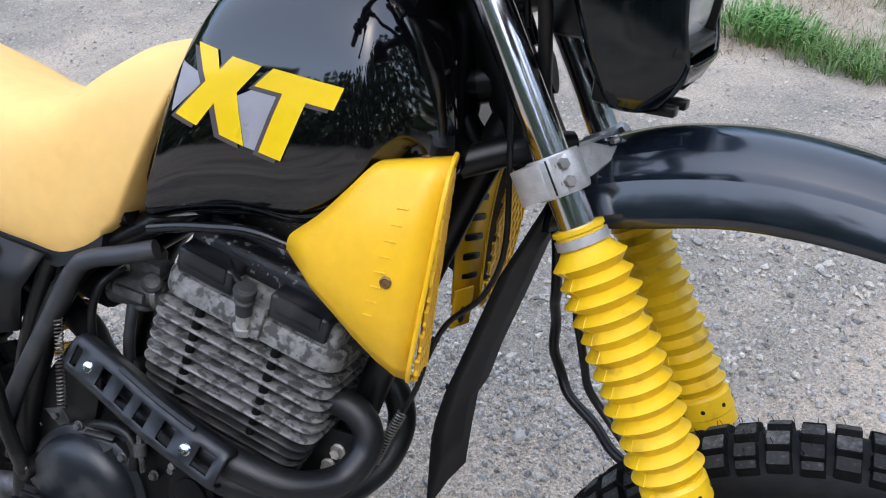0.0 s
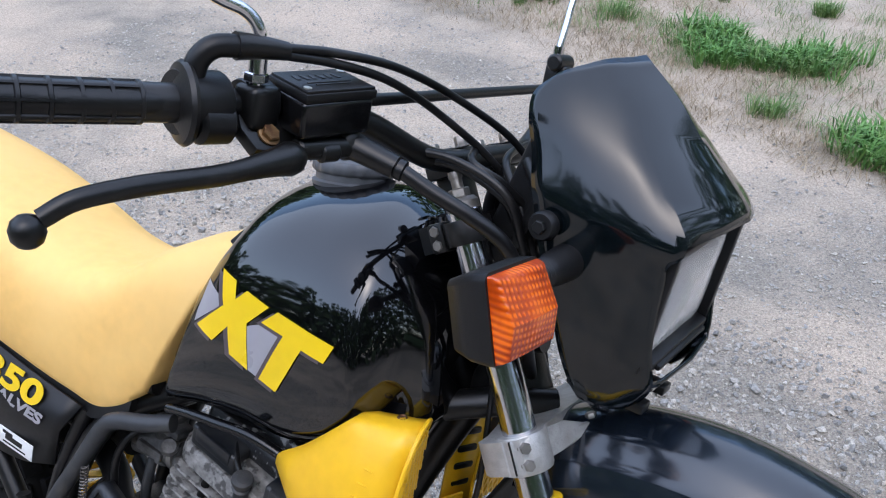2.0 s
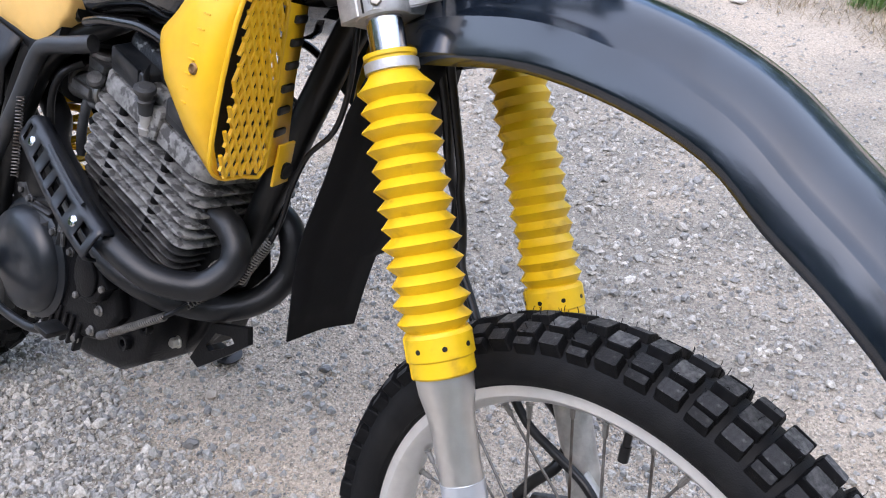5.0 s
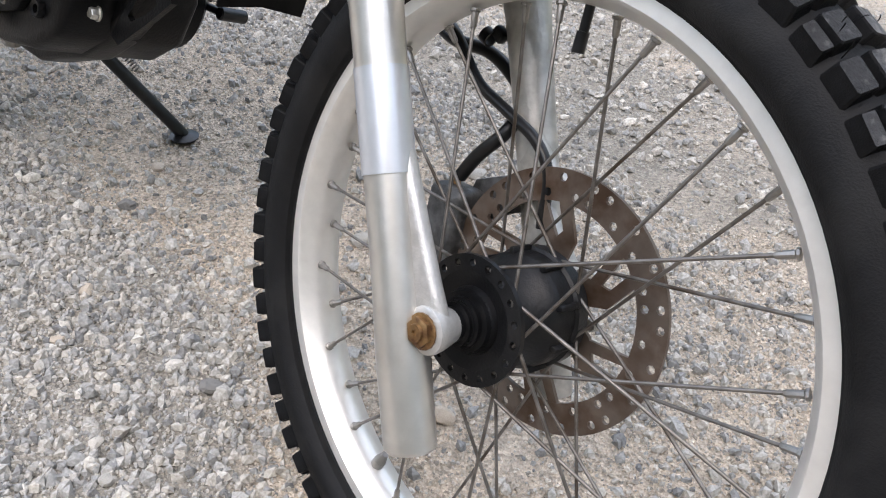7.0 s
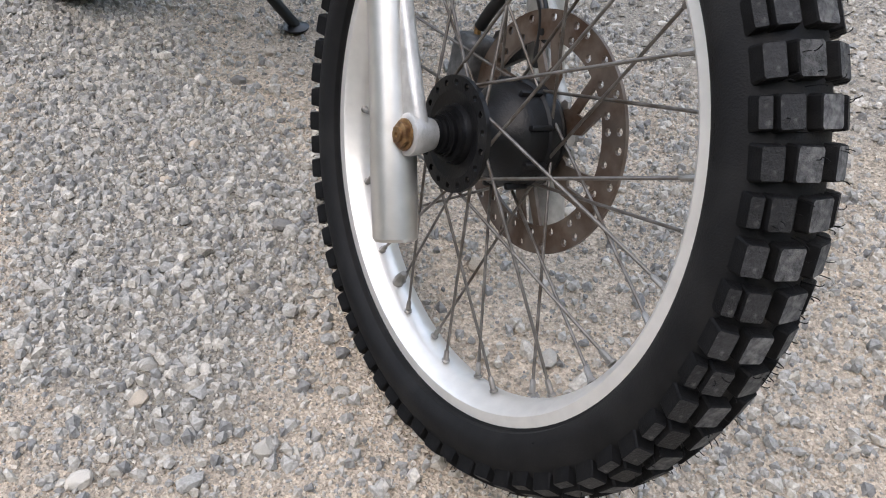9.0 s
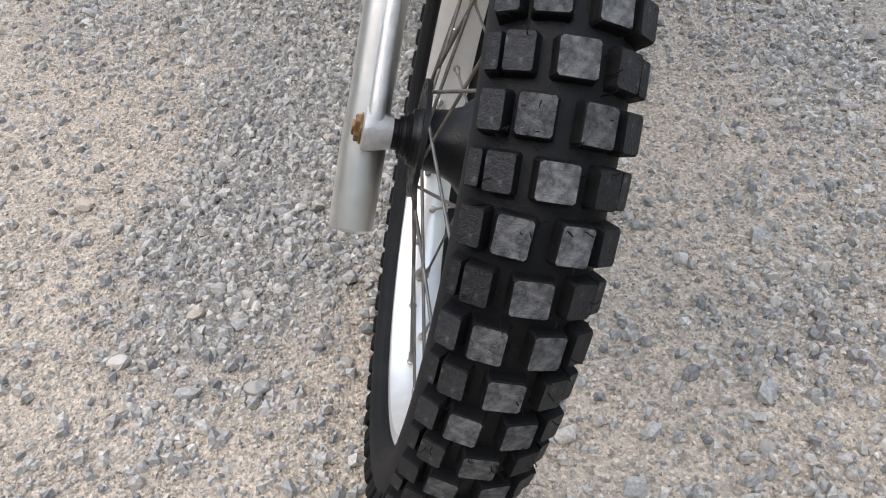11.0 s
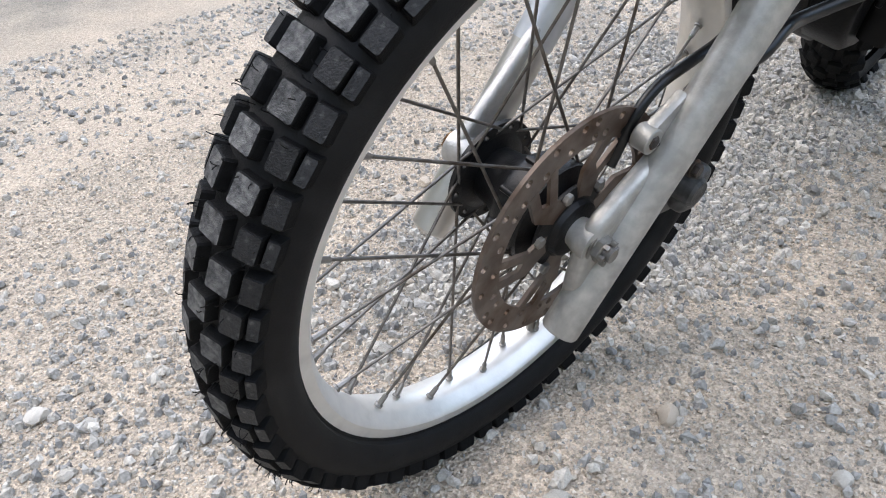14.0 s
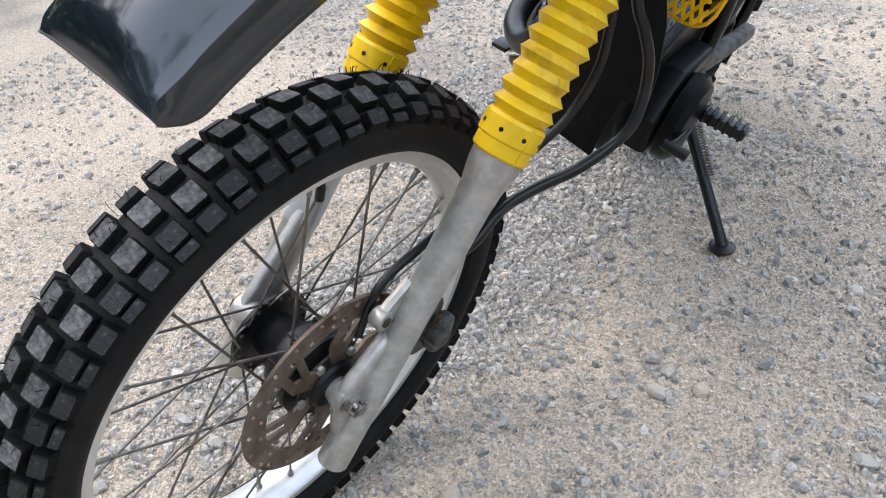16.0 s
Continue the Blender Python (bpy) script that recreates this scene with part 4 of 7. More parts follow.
# ---- turn signals ----
def signal(side):
    """A rectangular indicator: housing behind, amber lens in front, ribbed stalk to the cowl."""
    m = pose(-0.3585 - (0.015 if side > 0 else 0), side * (0.231 if side < 0 else 0.222), 0.7355, -side * 1.5, -20, side * 2)
    A = Matrix(((0, 0, 1, 0), (1, 0, 0, 0), (0, 1, 0, 0), (0, 0, 0, 1)))
    r1 = round_rect(0.071, 0.067, 0.007)
    hous = loft([[m @ A @ Vector((x * k, y * k, d)) for x, y in r1] for k, d in ((0.55, -0.040), (0.80, -0.034), (0.95, -0.018), (1.0, -0.004), (1.0, 0.004), (0.94, 0.004))])
    V, F = [], []
    nu, nv = 60, 48
    for i in range(nu + 1):
        for j in range(nv + 1):
            u, v = i / nu * 2 - 1, j / nv * 2 - 1
            edge_ = min(1.0, (1 - max(abs(u), abs(v))) * 12)
            inner = min(1.0, (1 - max(abs(u), abs(v))) * 5)
            d = 0.003 + 0.0085 * edge_ ** 0.5 + 0.008 * edge_ * (1 - abs(v + 0.12)) + 0.0016 * inner * (1 - abs(u))
            d += 0.0004 * inner * (1 if i % 4 < 2 else 0) + 0.0003 * inner * (1 if j % 4 < 2 else 0)
            V.append(tuple(m @ A @ Vector((0.0333 * u, 0.0313 * v, d))))
    F = [(i * (nv + 1) + j, (i + 1) * (nv + 1) + j, (i + 1) * (nv + 1) + j + 1, i * (nv + 1) + j + 1) for i in range(nu) for j in range(nv)]
    s = part("turn_signal", hous, MATTE, bike, "rectangular indicator with an amber lens on a rubber stalk", steer="bars")
    part("amber_lens", (V, F), AMBER, s, "amber ribbed lens", steer="bars", sharp=30)
    prof = [(0.0115, 0)] + [(0.0115 + (0.0018 if i % 2 else 0), 0.03 + 0.004 * i) for i in range(8)] + [(0.0135, 0.064), (0.0150, 0.075), (0.0165, 0.10)]
    part("stalk", xf(lathe(prof, 20), toward((-0.376, side * 0.203, 0.738), (-0.06, -side, 0.0))), MATTE, s, steer="bars")
    part("lens_screw", rod(m @ Vector((0.0150, -0.012 * side, -0.008)), m @ Vector((0.0178, -0.012 * side, -0.008)), 0.003, 10), STEEL, s, steer="bars")


signal(-1)
signal(1)
# ---- handlebar and controls ----
half_bar = [(-0.538, 0.0, 0.779), (-0.539, 0.06, 0.779), (-0.548, 0.100, 0.784), (-0.564, 0.165, 0.812), (-0.576, 0.215, 0.826), (-0.590, 0.30, 0.829), (-0.604, 0.38, 0.828), (-0.637, 0.468, 0.825)]
bar = part("handlebar", join(tube([(x, -y, z) for x, y, z in reversed(half_bar[1:])] + half_bar, 0.0112, 14), rod((-0.560, -0.190, 0.836), (-0.575, 0.195, 0.8405), 0.0055, 12)),
           BLACKPAINT, bike, "black handlebar with a cross brace", steer="bars")
for s in (-1, 1):
    a, b = Vector((-0.5955, s * 0.338, 0.8285)), Vector((-0.640, s * 0.474, 0.8245))
    L = (b - a).length
    prof = [(0.012, 0), (0.030, 0.0), (0.0312, 0.003), (0.029, 0.006), (0.0142, 0.009)]
    prof += [(0.0142, 0.012), (0.0142, L - 0.010), (0.0160, L - 0.008), (0.0160, L - 0.001), (0.014, L), (0.0, L)]
    gm = toward(a, b - a)
    rib_at = [0.034 + k * (L - 0.048) / 5 for k in range(6)]
    ribs = [xf(lathe([(0.0140, z_ - 0.0022), (0.0157, z_ - 0.0012), (0.0157, z_ + 0.0012), (0.0140, z_ + 0.0022)], 28, True), gm) for z_ in rib_at]
    for k in range(8):
        ca = 2 * math.pi * (k + 0.25) / 8
        ribs.append(loft([[gm @ Vector((r_ * math.cos(ca + da), r_ * math.sin(ca + da), z_)) for r_, da in ((0.0138, -0.10), (0.0156, -0.06), (0.0156, 0.06), (0.0138, 0.10))] for z_ in (rib_at[0], rib_at[-1])]))
    grip = part("grip", xf(lathe(prof, 28), gm), CABLE, bike, "black rubber grip with a block pattern", steer="bars", sharp=25)
    for rib_ in ribs:
        part("grip_rib", rib_, CABLE, grip, steer="bars")
ctl = part("throttle_housing", join(xf(lathe([(0.012, 0), (0.023, 0), (0.024, 0.003), (0.024, 0.034), (0.022, 0.037), (0.012, 0.037)], 24), toward((-0.599, -0.346, 0.8285), (0.15, 1, 0))),
                                    bevel_rod((-0.587, -0.338, 0.817), (-0.583, -0.308, 0.817), 0.0165, 0.004),
                                    tube([(-0.594, -0.336, 0.842), (-0.591, -0.335, 0.860), (-0.585, -0.326, 0.8715), (-0.578, -0.308, 0.8735)], 0.0085, 12)), MATTE, bike, "black throttle housing", steer="bars")
part("cable_boot", tube([(-0.580, -0.312, 0.8735), (-0.574, -0.292, 0.874), (-0.569, -0.272, 0.873)], lambda t: 0.0105 - 0.0035 * t, 12), CABLE, ctl, steer="bars")
PERCH_M = pose(-0.568, 0, 0.794, 0, 45, 0) @ pose(0.548, 0, 0)
perch = part("lever_perch", join(xf(lathe([(0.0115, 0), (0.018, 0), (0.019, 0.002), (0.019, 0.024), (0.018, 0.026)], 20), toward((-0.589, -0.296, 0.829), (0.12, 1, 0))),
                                 slab([(-0.588, -0.300), (-0.566, -0.306), (-0.547, -0.300), (-0.541, -0.270), (-0.543, -0.240), (-0.562, -0.236), (-0.588, -0.256)], 0.012, PERCH_M, 0.003),
                                 bevel_rod((-0.558, -0.262, 0.800), (-0.550, -0.205, 0.800), 0.0095, 0.002), box((0.026, 0.030, 0.034), pose(-0.580, -0.286, 0.829, 0, 0, 4), 0.006, 3)), BLACKPAINT, bike, "black front brake master cylinder", steer="bars")
part("perch_bolt", hexbolt(PERCH_M @ Vector((-0.558, -0.284, 0.0125)), PERCH_M.to_3x3() @ Vector((0, 0, 1)), 0.0075, 0.006, 0.0095), RUSTNUT, perch, steer="bars")
part("fluid_reservoir", box((0.048, 0.072, 0.030), pose(-0.566, -0.232, 0.829, 4, 6, -5), 0.004, 3), BLACKGLOSS, perch, steer="bars")
cap_m = pose(-0.565, -0.232, 0.847, 4, 6, -5)
part("reservoir_lid", join(box((0.0495, 0.0735, 0.008), cap_m, 0.002), box((0.046, 0.070, 0.003), cap_m @ pose(0, 0, 0.0045), 0.001)), MATTE, perch, "black lid with worn lettering", steer="bars")
part("lid_lettering", join(*[box((0.009, 0.0035, 0.0006), cap_m @ pose(-0.006, -0.024 + 0.008 * i, 0.0064, 0, 0, 12 if i % 2 else -8), 0) for i in range(6)],
                           *[box((0.0012, 0.045 - 0.01 * i, 0.0006), cap_m @ pose(0.006 + 0.005 * i, 0, 0.0064), 0) for i in range(2)]), GREYTUBE, perch, steer="bars")
for x, y in ((-0.016, 0.030), (0.016, -0.030)):
    part("lid_screw", rod(cap_m @ Vector((x, y, 0.005)), cap_m @ Vector((x, y, 0.0068)), 0.0035, 10), ZINC, perch, steer="bars")
lever_pts = [(-0.548, -0.268, 0.797), (-0.545, -0.30, 0.795), (-0.546, -0.345, 0.790), (-0.552, -0.40, 0.787), (-0.560, -0.440, 0.780), (-0.566, -0.460, 0.768)]
lev = tube(lever_pts, lambda t: 0.0086 - 0.0022 * t + 0.0075 * max(0.0, 1 - t / 0.36) ** 1.6 * min(1.0, 0.1 + t / 0.07), 16)
lev = join(lev, bevel_rod((-0.552, -0.242, 0.797), (-0.549, -0.224, 0.798), 0.0085, 0.002), rod((-0.549, -0.226, 0.798), (-0.546, -0.206, 0.799), 0.0045, 10))
part("brake_lever", join(lev, xf(lathe([(0.0, -0.011), (0.006, -0.0095), (0.0095, -0.006), (0.011, 0), (0.0095, 0.006), (0.006, 0.0095), (0, 0.011)], 18), pose(-0.567, -0.467, 0.761))), BLACKPAINT, bike,
     "black brake lever with a ball end", steer="bars")
clutch = [(x, -y, z) for x, y, z in lever_pts]
part("clutch_lever", join(tube(clutch, lambda t: 0.0072 - 0.0018 * t, 12), xf(lathe([(0.0, -0.011), (0.0095, -0.006), (0.011, 0), (0.0095, 0.006), (0, 0.011)], 16), pose(-0.567, 0.467, 0.761)),
                          slab([(-0.575, 0.315), (-0.548, 0.312), (-0.537, 0.285), (-0.545, 0.25), (-0.575, 0.26)], 0.014, pose(0, 0, 0.797), 0.003)), BLACKPAINT, bike, "black clutch lever", steer="bars")
for s in (-1, 1):
    if s < 0:
        base, pts = Vector((-0.578, -0.291, 0.848)), [(-0.578, -0.291, 0.846), (-0.578, -0.291, 0.868), (-0.577, -0.294, 0.886), (-0.583, -0.304, 0.898), (-0.592, -0.334, 0.910), (-0.61, -0.39, 0.955), (-0.62, -0.42, 0.985)]
    else:
        base, pts = Vector((-0.605, 0.232, 0.868)), [(-0.605, 0.232, 0.852), (-0.606, 0.235, 0.886), (-0.610, 0.247, 0.918), (-0.6145, 0.260, 0.950), (-0.625, 0.29, 0.985)]
    st = part("mirror_stem", tube(pts, 0.0050, 12), CHROME, bike, "chrome mirror stem", steer="bars")
    part("stem_nut", join(hexbolt(base, (0, 0, 1), 0.0092, 0.007), rod(base + Vector((0, 0, 0.006)), base + Vector((0, 0, 0.018)), 0.0070, 14)), CHROME, st, steer="bars")
    end = Vector(pts[-1])
    part("mirror", xf(lathe([(0.0, -0.012), (0.035, -0.011), (0.048, -0.004), (0.05, 0.004), (0.047, 0.008), (0, 0.008)], 32), toward(end + Vector((-0.02, s * 0.02, 0.045)), (-1, -0.1 * s, 0.05))), MATTE, st, steer="bars")
part("clutch_perch", join(xf(lathe([(0.0115, 0), (0.018, 0), (0.019, 0.002), (0.019, 0.024), (0.018, 0.026)], 20), toward((-0.584, 0.225, 0.827), (-0.12, 1, 0))), box((0.03, 0.022, 0.038), pose(-0.600, 0.234, 0.845, 0, 0, 0), 0.005, 3),
                          bevel_rod((-0.600, 0.215, 0.866), (-0.600, 0.255, 0.866), 0.011, 0.003)), BLACKPAINT, bike, "black clutch lever perch under the mirror stem", steer="bars")

# cables and hoses
HOSE_BOW = [(-0.402, 0.096, 0.370), (-0.405, 0.113, 0.342), (-0.404, 0.132, 0.310), (-0.403, 0.141, 0.268), (-0.389, 0.145, 0.236), (-0.370, 0.137, 0.209), (-0.327, 0.124, 0.187), (-0.292, 0.104, 0.168), (-0.240, 0.080, 0.158)]
SPEEDO_BOW = [(-0.372, 0.084, 0.372), (-0.368, 0.090, 0.340), (-0.360, 0.096, 0.310), (-0.350, 0.096, 0.280), (-0.338, 0.092, 0.252), (-0.312, 0.088, 0.227), (-0.255, 0.072, 0.186)]
def cable(pts, r, label, steer="bars", m=CABLE):
    return part("cable", tube(pts, r, 14, 8), m, bike, label, steer=steer)


cable([(-0.569, -0.272, 0.875), (-0.562, -0.225, 0.874), (-0.550, -0.16, 0.866), (-0.535, -0.085, 0.842), (-0.500, -0.02, 0.805), (-0.47, 0.0, 0.76), (-0.45, 0.0, 0.68)], 0.0038, "black throttle cable")
cable([(-0.569, -0.274, 0.870), (-0.562, -0.225, 0.866), (-0.553, -0.165, 0.854), (-0.540, -0.10, 0.826), (-0.505, -0.045, 0.785), (-0.475, -0.02, 0.74), (-0.455, -0.02, 0.66)], 0.0038, "black throttle cable")
hose = cable([(-0.548, -0.217, 0.822), (-0.506, -0.2005, 0.812), (-0.475, -0.187, 0.799), (-0.441, -0.170, 0.785), (-0.413, -0.148, 0.764), (-0.402, -0.118, 0.720), (-0.408, -0.06, 0.64), (-0.418, 0.01, 0.56), (-0.405, 0.065, 0.45)] + HOSE_BOW[:-1] + [(-0.245, 0.094, 0.160), (-0.200, 0.100, 0.164), (-0.162, 0.104, 0.152), (-0.130, 0.092, 0.136), (-0.123, 0.072, 0.112), (-0.141, 0.065, 0.078), (-0.152, 0.063, 0.050)], 0.0070, "black rubber front brake hose", True)
part("hose_boot", join(tube([(-0.549, -0.217, 0.822), (-0.533, -0.2115, 0.819), (-0.506, -0.2005, 0.812)], lambda t: 0.0128 - 0.0022 * t, 16), xf(lathe([(0.0085, 0), (0.0095, 0.001), (0.0095, 0.007), (0.0072, 0.008)], 16), toward((-0.505, -0.200, 0.8117), (0.93, 0.34, -0.2))),
                       xf(lathe([(0, -0.0155), (0.010, -0.0118), (0.0148, -0.004), (0.0148, 0.004), (0.010, 0.0118), (0, 0.0155)], 20), pose(-0.549, -0.218, 0.822))), CABLE, hose, "rounded rubber boot over the hose joint", steer=True)
cable([(-0.590, -0.165, 0.792), (-0.566, -0.122, 0.788), (-0.518, -0.100, 0.790), (-0.462, -0.086, 0.771), (-0.438, -0.07, 0.72)], 0.0042, "black clutch cable over the fork clamp")
cable([(-0.590, -0.150, 0.784), (-0.562, -0.108, 0.780), (-0.515, -0.088, 0.781), (-0.464, -0.076, 0.760), (-0.440, -0.06, 0.71)], 0.0042, "black wiring sleeve over the fork clamp")
cable([(-0.43, 0.02, 0.62), (-0.39, 0.055, 0.47)] + SPEEDO_BOW + [(-0.211, 0.062, 0.172), (-0.167, 0.0605, 0.144), (-0.124, 0.060, 0.134), (-0.080, 0.060, 0.124), (-0.054, 0.061, 0.102), (-0.038, 0.0605, 0.055)], 0.0055, "black speedometer cable", True)
cable([(-0.52, -0.06, 0.795), (-0.50, -0.09, 0.790), (-0.47, -0.075, 0.775), (-0.44, -0.04, 0.735), (-0.42, -0.02, 0.66)], 0.004, "black wiring sleeve")
cable([(-0.55, 0.19, 0.82), (-0.53, 0.09, 0.795), (-0.50, -0.03, 0.79), (-0.46, -0.06, 0.76), (-0.43, -0.05, 0.70)], 0.0042, "black clutch cable")

cable([(-0.566, -0.022, 0.705), (-0.548, -0.034, 0.671), (-0.530, -0.042, 0.638), (-0.512, -0.043, 0.604), (-0.500, -0.036, 0.566), (-0.497, -0.016, 0.530), (-0.505, 0.0, 0.500)], 0.0040, "thin shiny black hose down the front of the tank", steer=False)

# ---- fuel tank ----
# stations from the seat to the steering head: bottom, top, width, how far the side edge leads the top
TANK_ST = [((-0.822, 0.404), (-0.792, 0.634), 0.87, 0.019), ((-0.808, 0.408), (-0.780, 0.660), 0.89, 0.018), ((-0.757, 0.424), (-0.749, 0.692), 0.94, 0.009), ((-0.700, 0.436), (-0.705, 0.710), 0.98, 0.003), ((-0.640, 0.440), (-0.660, 0.720), 1.02, 0.0),
           ((-0.595, 0.456), (-0.616, 0.722), 1.05, 0.0), ((-0.556, 0.478), (-0.580, 0.711), 1.05, 0.0), ((-0.540, 0.486), (-0.564, 0.703), 0.995, 0.0), ((-0.520, 0.497), (-0.548, 0.692), 0.87, 0.0), ((-0.494, 0.512), (-0.530, 0.676), 0.66, 0.0)]
TANK_SEC = [(0.0, 0.108), (0.03, 0.128), (0.10, 0.141), (0.22, 0.149), (0.40, 0.1515), (0.55, 0.150), (0.68, 0.143), (0.78, 0.130), (0.86, 0.109), (0.92, 0.080), (0.965, 0.045), (1.0, 0.0)]


def tank_point(st, v, w, side=-1):
    (x0, z0), (x1, z1), k, lead = st
    lead *= math.sin(math.pi / 2 * min(1.0, v / 0.6)) * (1 - max(0.0, (v - 0.85) / 0.15))
    return (x0 + (x1 - x0) * v + lead, side * w * k, z0 + (z1 - z0) * v)


rows = []
for st in TANK_ST:
    half = [tank_point(st, v, w) for v, w in TANK_SEC]
    rows.append(half + [(x, -y, z) for x, y, z in reversed(half[:-1])])
rows = resample(rows, 5)
shrink = lambda ring, k, dx: [(Vector(p) - sum((Vector(q) for q in ring), Vector()) / len(ring)) * k + sum((Vector(q) for q in ring), Vector()) / len(ring) + Vector((dx, 0, 0)) for p in ring]
squash = lambda ring, ky: [Vector((p[0], p[1] * ky, p[2])) for p in ring]
# added dark rings stand in for the shaded gap between tank and seat
gap_fill = [squash(shrink(rows[0], 0.55, -0.034), 0.80), squash(shrink(rows[0], 0.80, -0.032), 0.86), squash(shrink(rows[0], 0.88, 0.0), 0.95)]
rows = [shrink(rows[0], 0.70, -0.003), shrink(rows[0], 0.965, -0.002)] + rows + [shrink(rows[-1], 0.9, 0.006), shrink(rows[-1], 0.7, 0.010)]
tank = part("fuel_tank", loft(rows), TANK, bike, "glossy black fuel tank with yellow and grey graphics", sharp=60)
part("dark_gap_fill", loft(gap_fill), FLAPRUBBER, tank)
cm = toward((-0.694, 0.0, 0.703), (-0.14, 0, 1))
cap_rows = []
for rr_, h in ((0.036, -0.006), (0.047, -0.002), (0.048, 0.003), (0.044, 0.005), (0.044, 0.012), (0.0465, 0.014), (0.0475, 0.016), (0.0475, 0.024), (0.0455, 0.027), (0.040, 0.0275), (0.030, 0.0255), (0.012, 0.0255)):
    amp = 0.0009 if h > 0.013 and rr_ > 0.045 else 0.0
    cap_rows.append([cm @ Vector(((rr_ + amp * math.sin(18 * a)) * math.cos(a), (rr_ + amp * math.sin(18 * a)) * math.sin(a), h)) for a in (2 * math.pi * k / 144 for k in range(144))])
part("filler_cap", loft(cap_rows), CAPGREY, tank, "black ribbed filler cap")
for s in (-1, 1):
    part("tank_rim", tube([(-0.815, s * 0.112, 0.398), (-0.775, s * 0.118, 0.410), (-0.735, s * 0.121, 0.418), (-0.690, s * 0.121, 0.424), (-0.650, s * 0.116, 0.418), (-0.620, s * 0.108, 0.405)], 0.006, 10), BLACKGLOSS, tank)


TANK_TREE = BVHTree.FromPolygons(*loft(rows))


def tank_skin(x, z, lift=0.0012, side=-1):
    """The point of the tank's side at x, z."""
    place, normal = TANK_TREE.ray_cast(Vector((x, -0.6, z)), Vector((0, 1, 0)))[:2]
    return Vector((x, side * (-(place.y if place else -0.13) + lift), z))


def decal(poly, lift, side=-1):
    """A thin film that follows the tank's side: the outline cut into small facets."""
    bm = bmesh.new()
    bm.faces.new([bm.verts.new((x, z, 0)) for x, z in poly])
    bmesh.ops.triangulate(bm, faces=bm.faces)
    for _ in range(3):
        bmesh.ops.subdivide_edges(bm, edges=[e for e in bm.edges if e.calc_length() > 0.010], cuts=1)
        bmesh.ops.triangulate(bm, faces=[f for f in bm.faces if len(f.verts) > 3])
    for v in bm.verts:
        v.co = tank_skin(v.co.x, v.co.y, lift, side)
    bmesh.ops.recalc_face_normals(bm, faces=bm.faces)
    return from_bm(bm)


LET_X = [(-0.748, 0.604), (-0.722, 0.600), (-0.716, 0.582), (-0.703, 0.596), (-0.668, 0.592), (-0.694, 0.564), (-0.683, 0.515), (-0.712, 0.521), (-0.720, 0.550), (-0.740, 0.525), (-0.769, 0.532), (-0.732, 0.569)]
LET_T = [(-0.655, 0.592), (-0.580, 0.586), (-0.588, 0.565), (-0.617, 0.567), (-0.641, 0.509), (-0.666, 0.513), (-0.643, 0.571), (-0.675, 0.573)]
for s in (-1, 1):
    for poly in ([(-0.769, 0.583), (-0.742, 0.576), (-0.736, 0.567), (-0.776, 0.532)], [(-0.694, 0.561), (-0.678, 0.569), (-0.648, 0.567), (-0.669, 0.513), (-0.683, 0.515)]):
        part("decal", decal(poly, 0.0008, s), DECALG, tank, "grey film graphic")
    for poly in (LET_X, LET_T):
        part("decal", decal([(x - 0.0065, z - 0.0035) for x, z in poly], 0.0012, s), DECALD, tank, "plum-grey shadow of the graphic")
    for poly in (LET_X, LET_T):
        part("decal", decal(poly, 0.0017, s), DECALY, tank, "bold yellow letter")

# ---- seat ----
SEAT_ST = [((-0.870, 0.388), (-0.781, 0.600), 0.111), ((-0.884, 0.374), (-0.815, 0.604), 0.1115), ((-0.910, 0.355), (-0.862, 0.590), 0.112), ((-0.945, 0.341), (-0.906, 0.563), 0.112), ((-0.985, 0.346), (-0.952, 0.526), 0.116), ((-1.03, 0.352), (-1.01, 0.511), 0.120),
           ((-1.08, 0.361), (-1.09, 0.514), 0.124), ((-1.15, 0.374), (-1.18, 0.538), 0.128), ((-1.30, 0.405), (-1.31, 0.565), 0.130), ((-1.48, 0.450), (-1.48, 0.582), 0.122), ((-1.60, 0.490), (-1.61, 0.585), 0.10)]
SEAT_SEC = [(0.0, 0.93), (0.06, 0.97), (0.3, 1.0), (0.55, 0.99), (0.72, 0.95), (0.84, 0.87), (0.92, 0.74), (0.97, 0.50), (1.0, 0.0)]
rows = []
for b, t, w in SEAT_ST:
    half = [(b[0] + (t[0] - b[0]) * v, -w * k, b[1] + (t[1] - b[1]) * v) for v, k in SEAT_SEC]
    rows.append(half + [(x, -y, z) for x, y, z in reversed(half[:-1])])
rows = resample(rows, 5)
rows = [shrink(rows[0], 0.70, 0.004), shrink(rows[0], 0.965, 0.003)] + rows + [shrink(rows[-1], 0.85, -0.012), shrink(rows[-1], 0.5, -0.018)]
seat = part("seat", loft(rows), SEAT, bike, "long pale yellow vinyl seat", sharp=60)
part("seat_base", loft([[(b[0], -w * 0.95, b[1] - 0.018), (b[0], w * 0.95, b[1] - 0.018), (b[0], w * 0.9, b[1] + 0.012), (b[0], -w * 0.9, b[1] + 0.012)] for b, t, w in SEAT_ST[1:]]), MATTE, seat)
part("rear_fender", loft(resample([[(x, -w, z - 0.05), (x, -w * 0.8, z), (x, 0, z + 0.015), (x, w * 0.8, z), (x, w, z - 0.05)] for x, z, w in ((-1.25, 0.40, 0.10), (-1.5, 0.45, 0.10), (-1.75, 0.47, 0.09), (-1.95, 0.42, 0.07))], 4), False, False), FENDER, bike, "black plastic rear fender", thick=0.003)

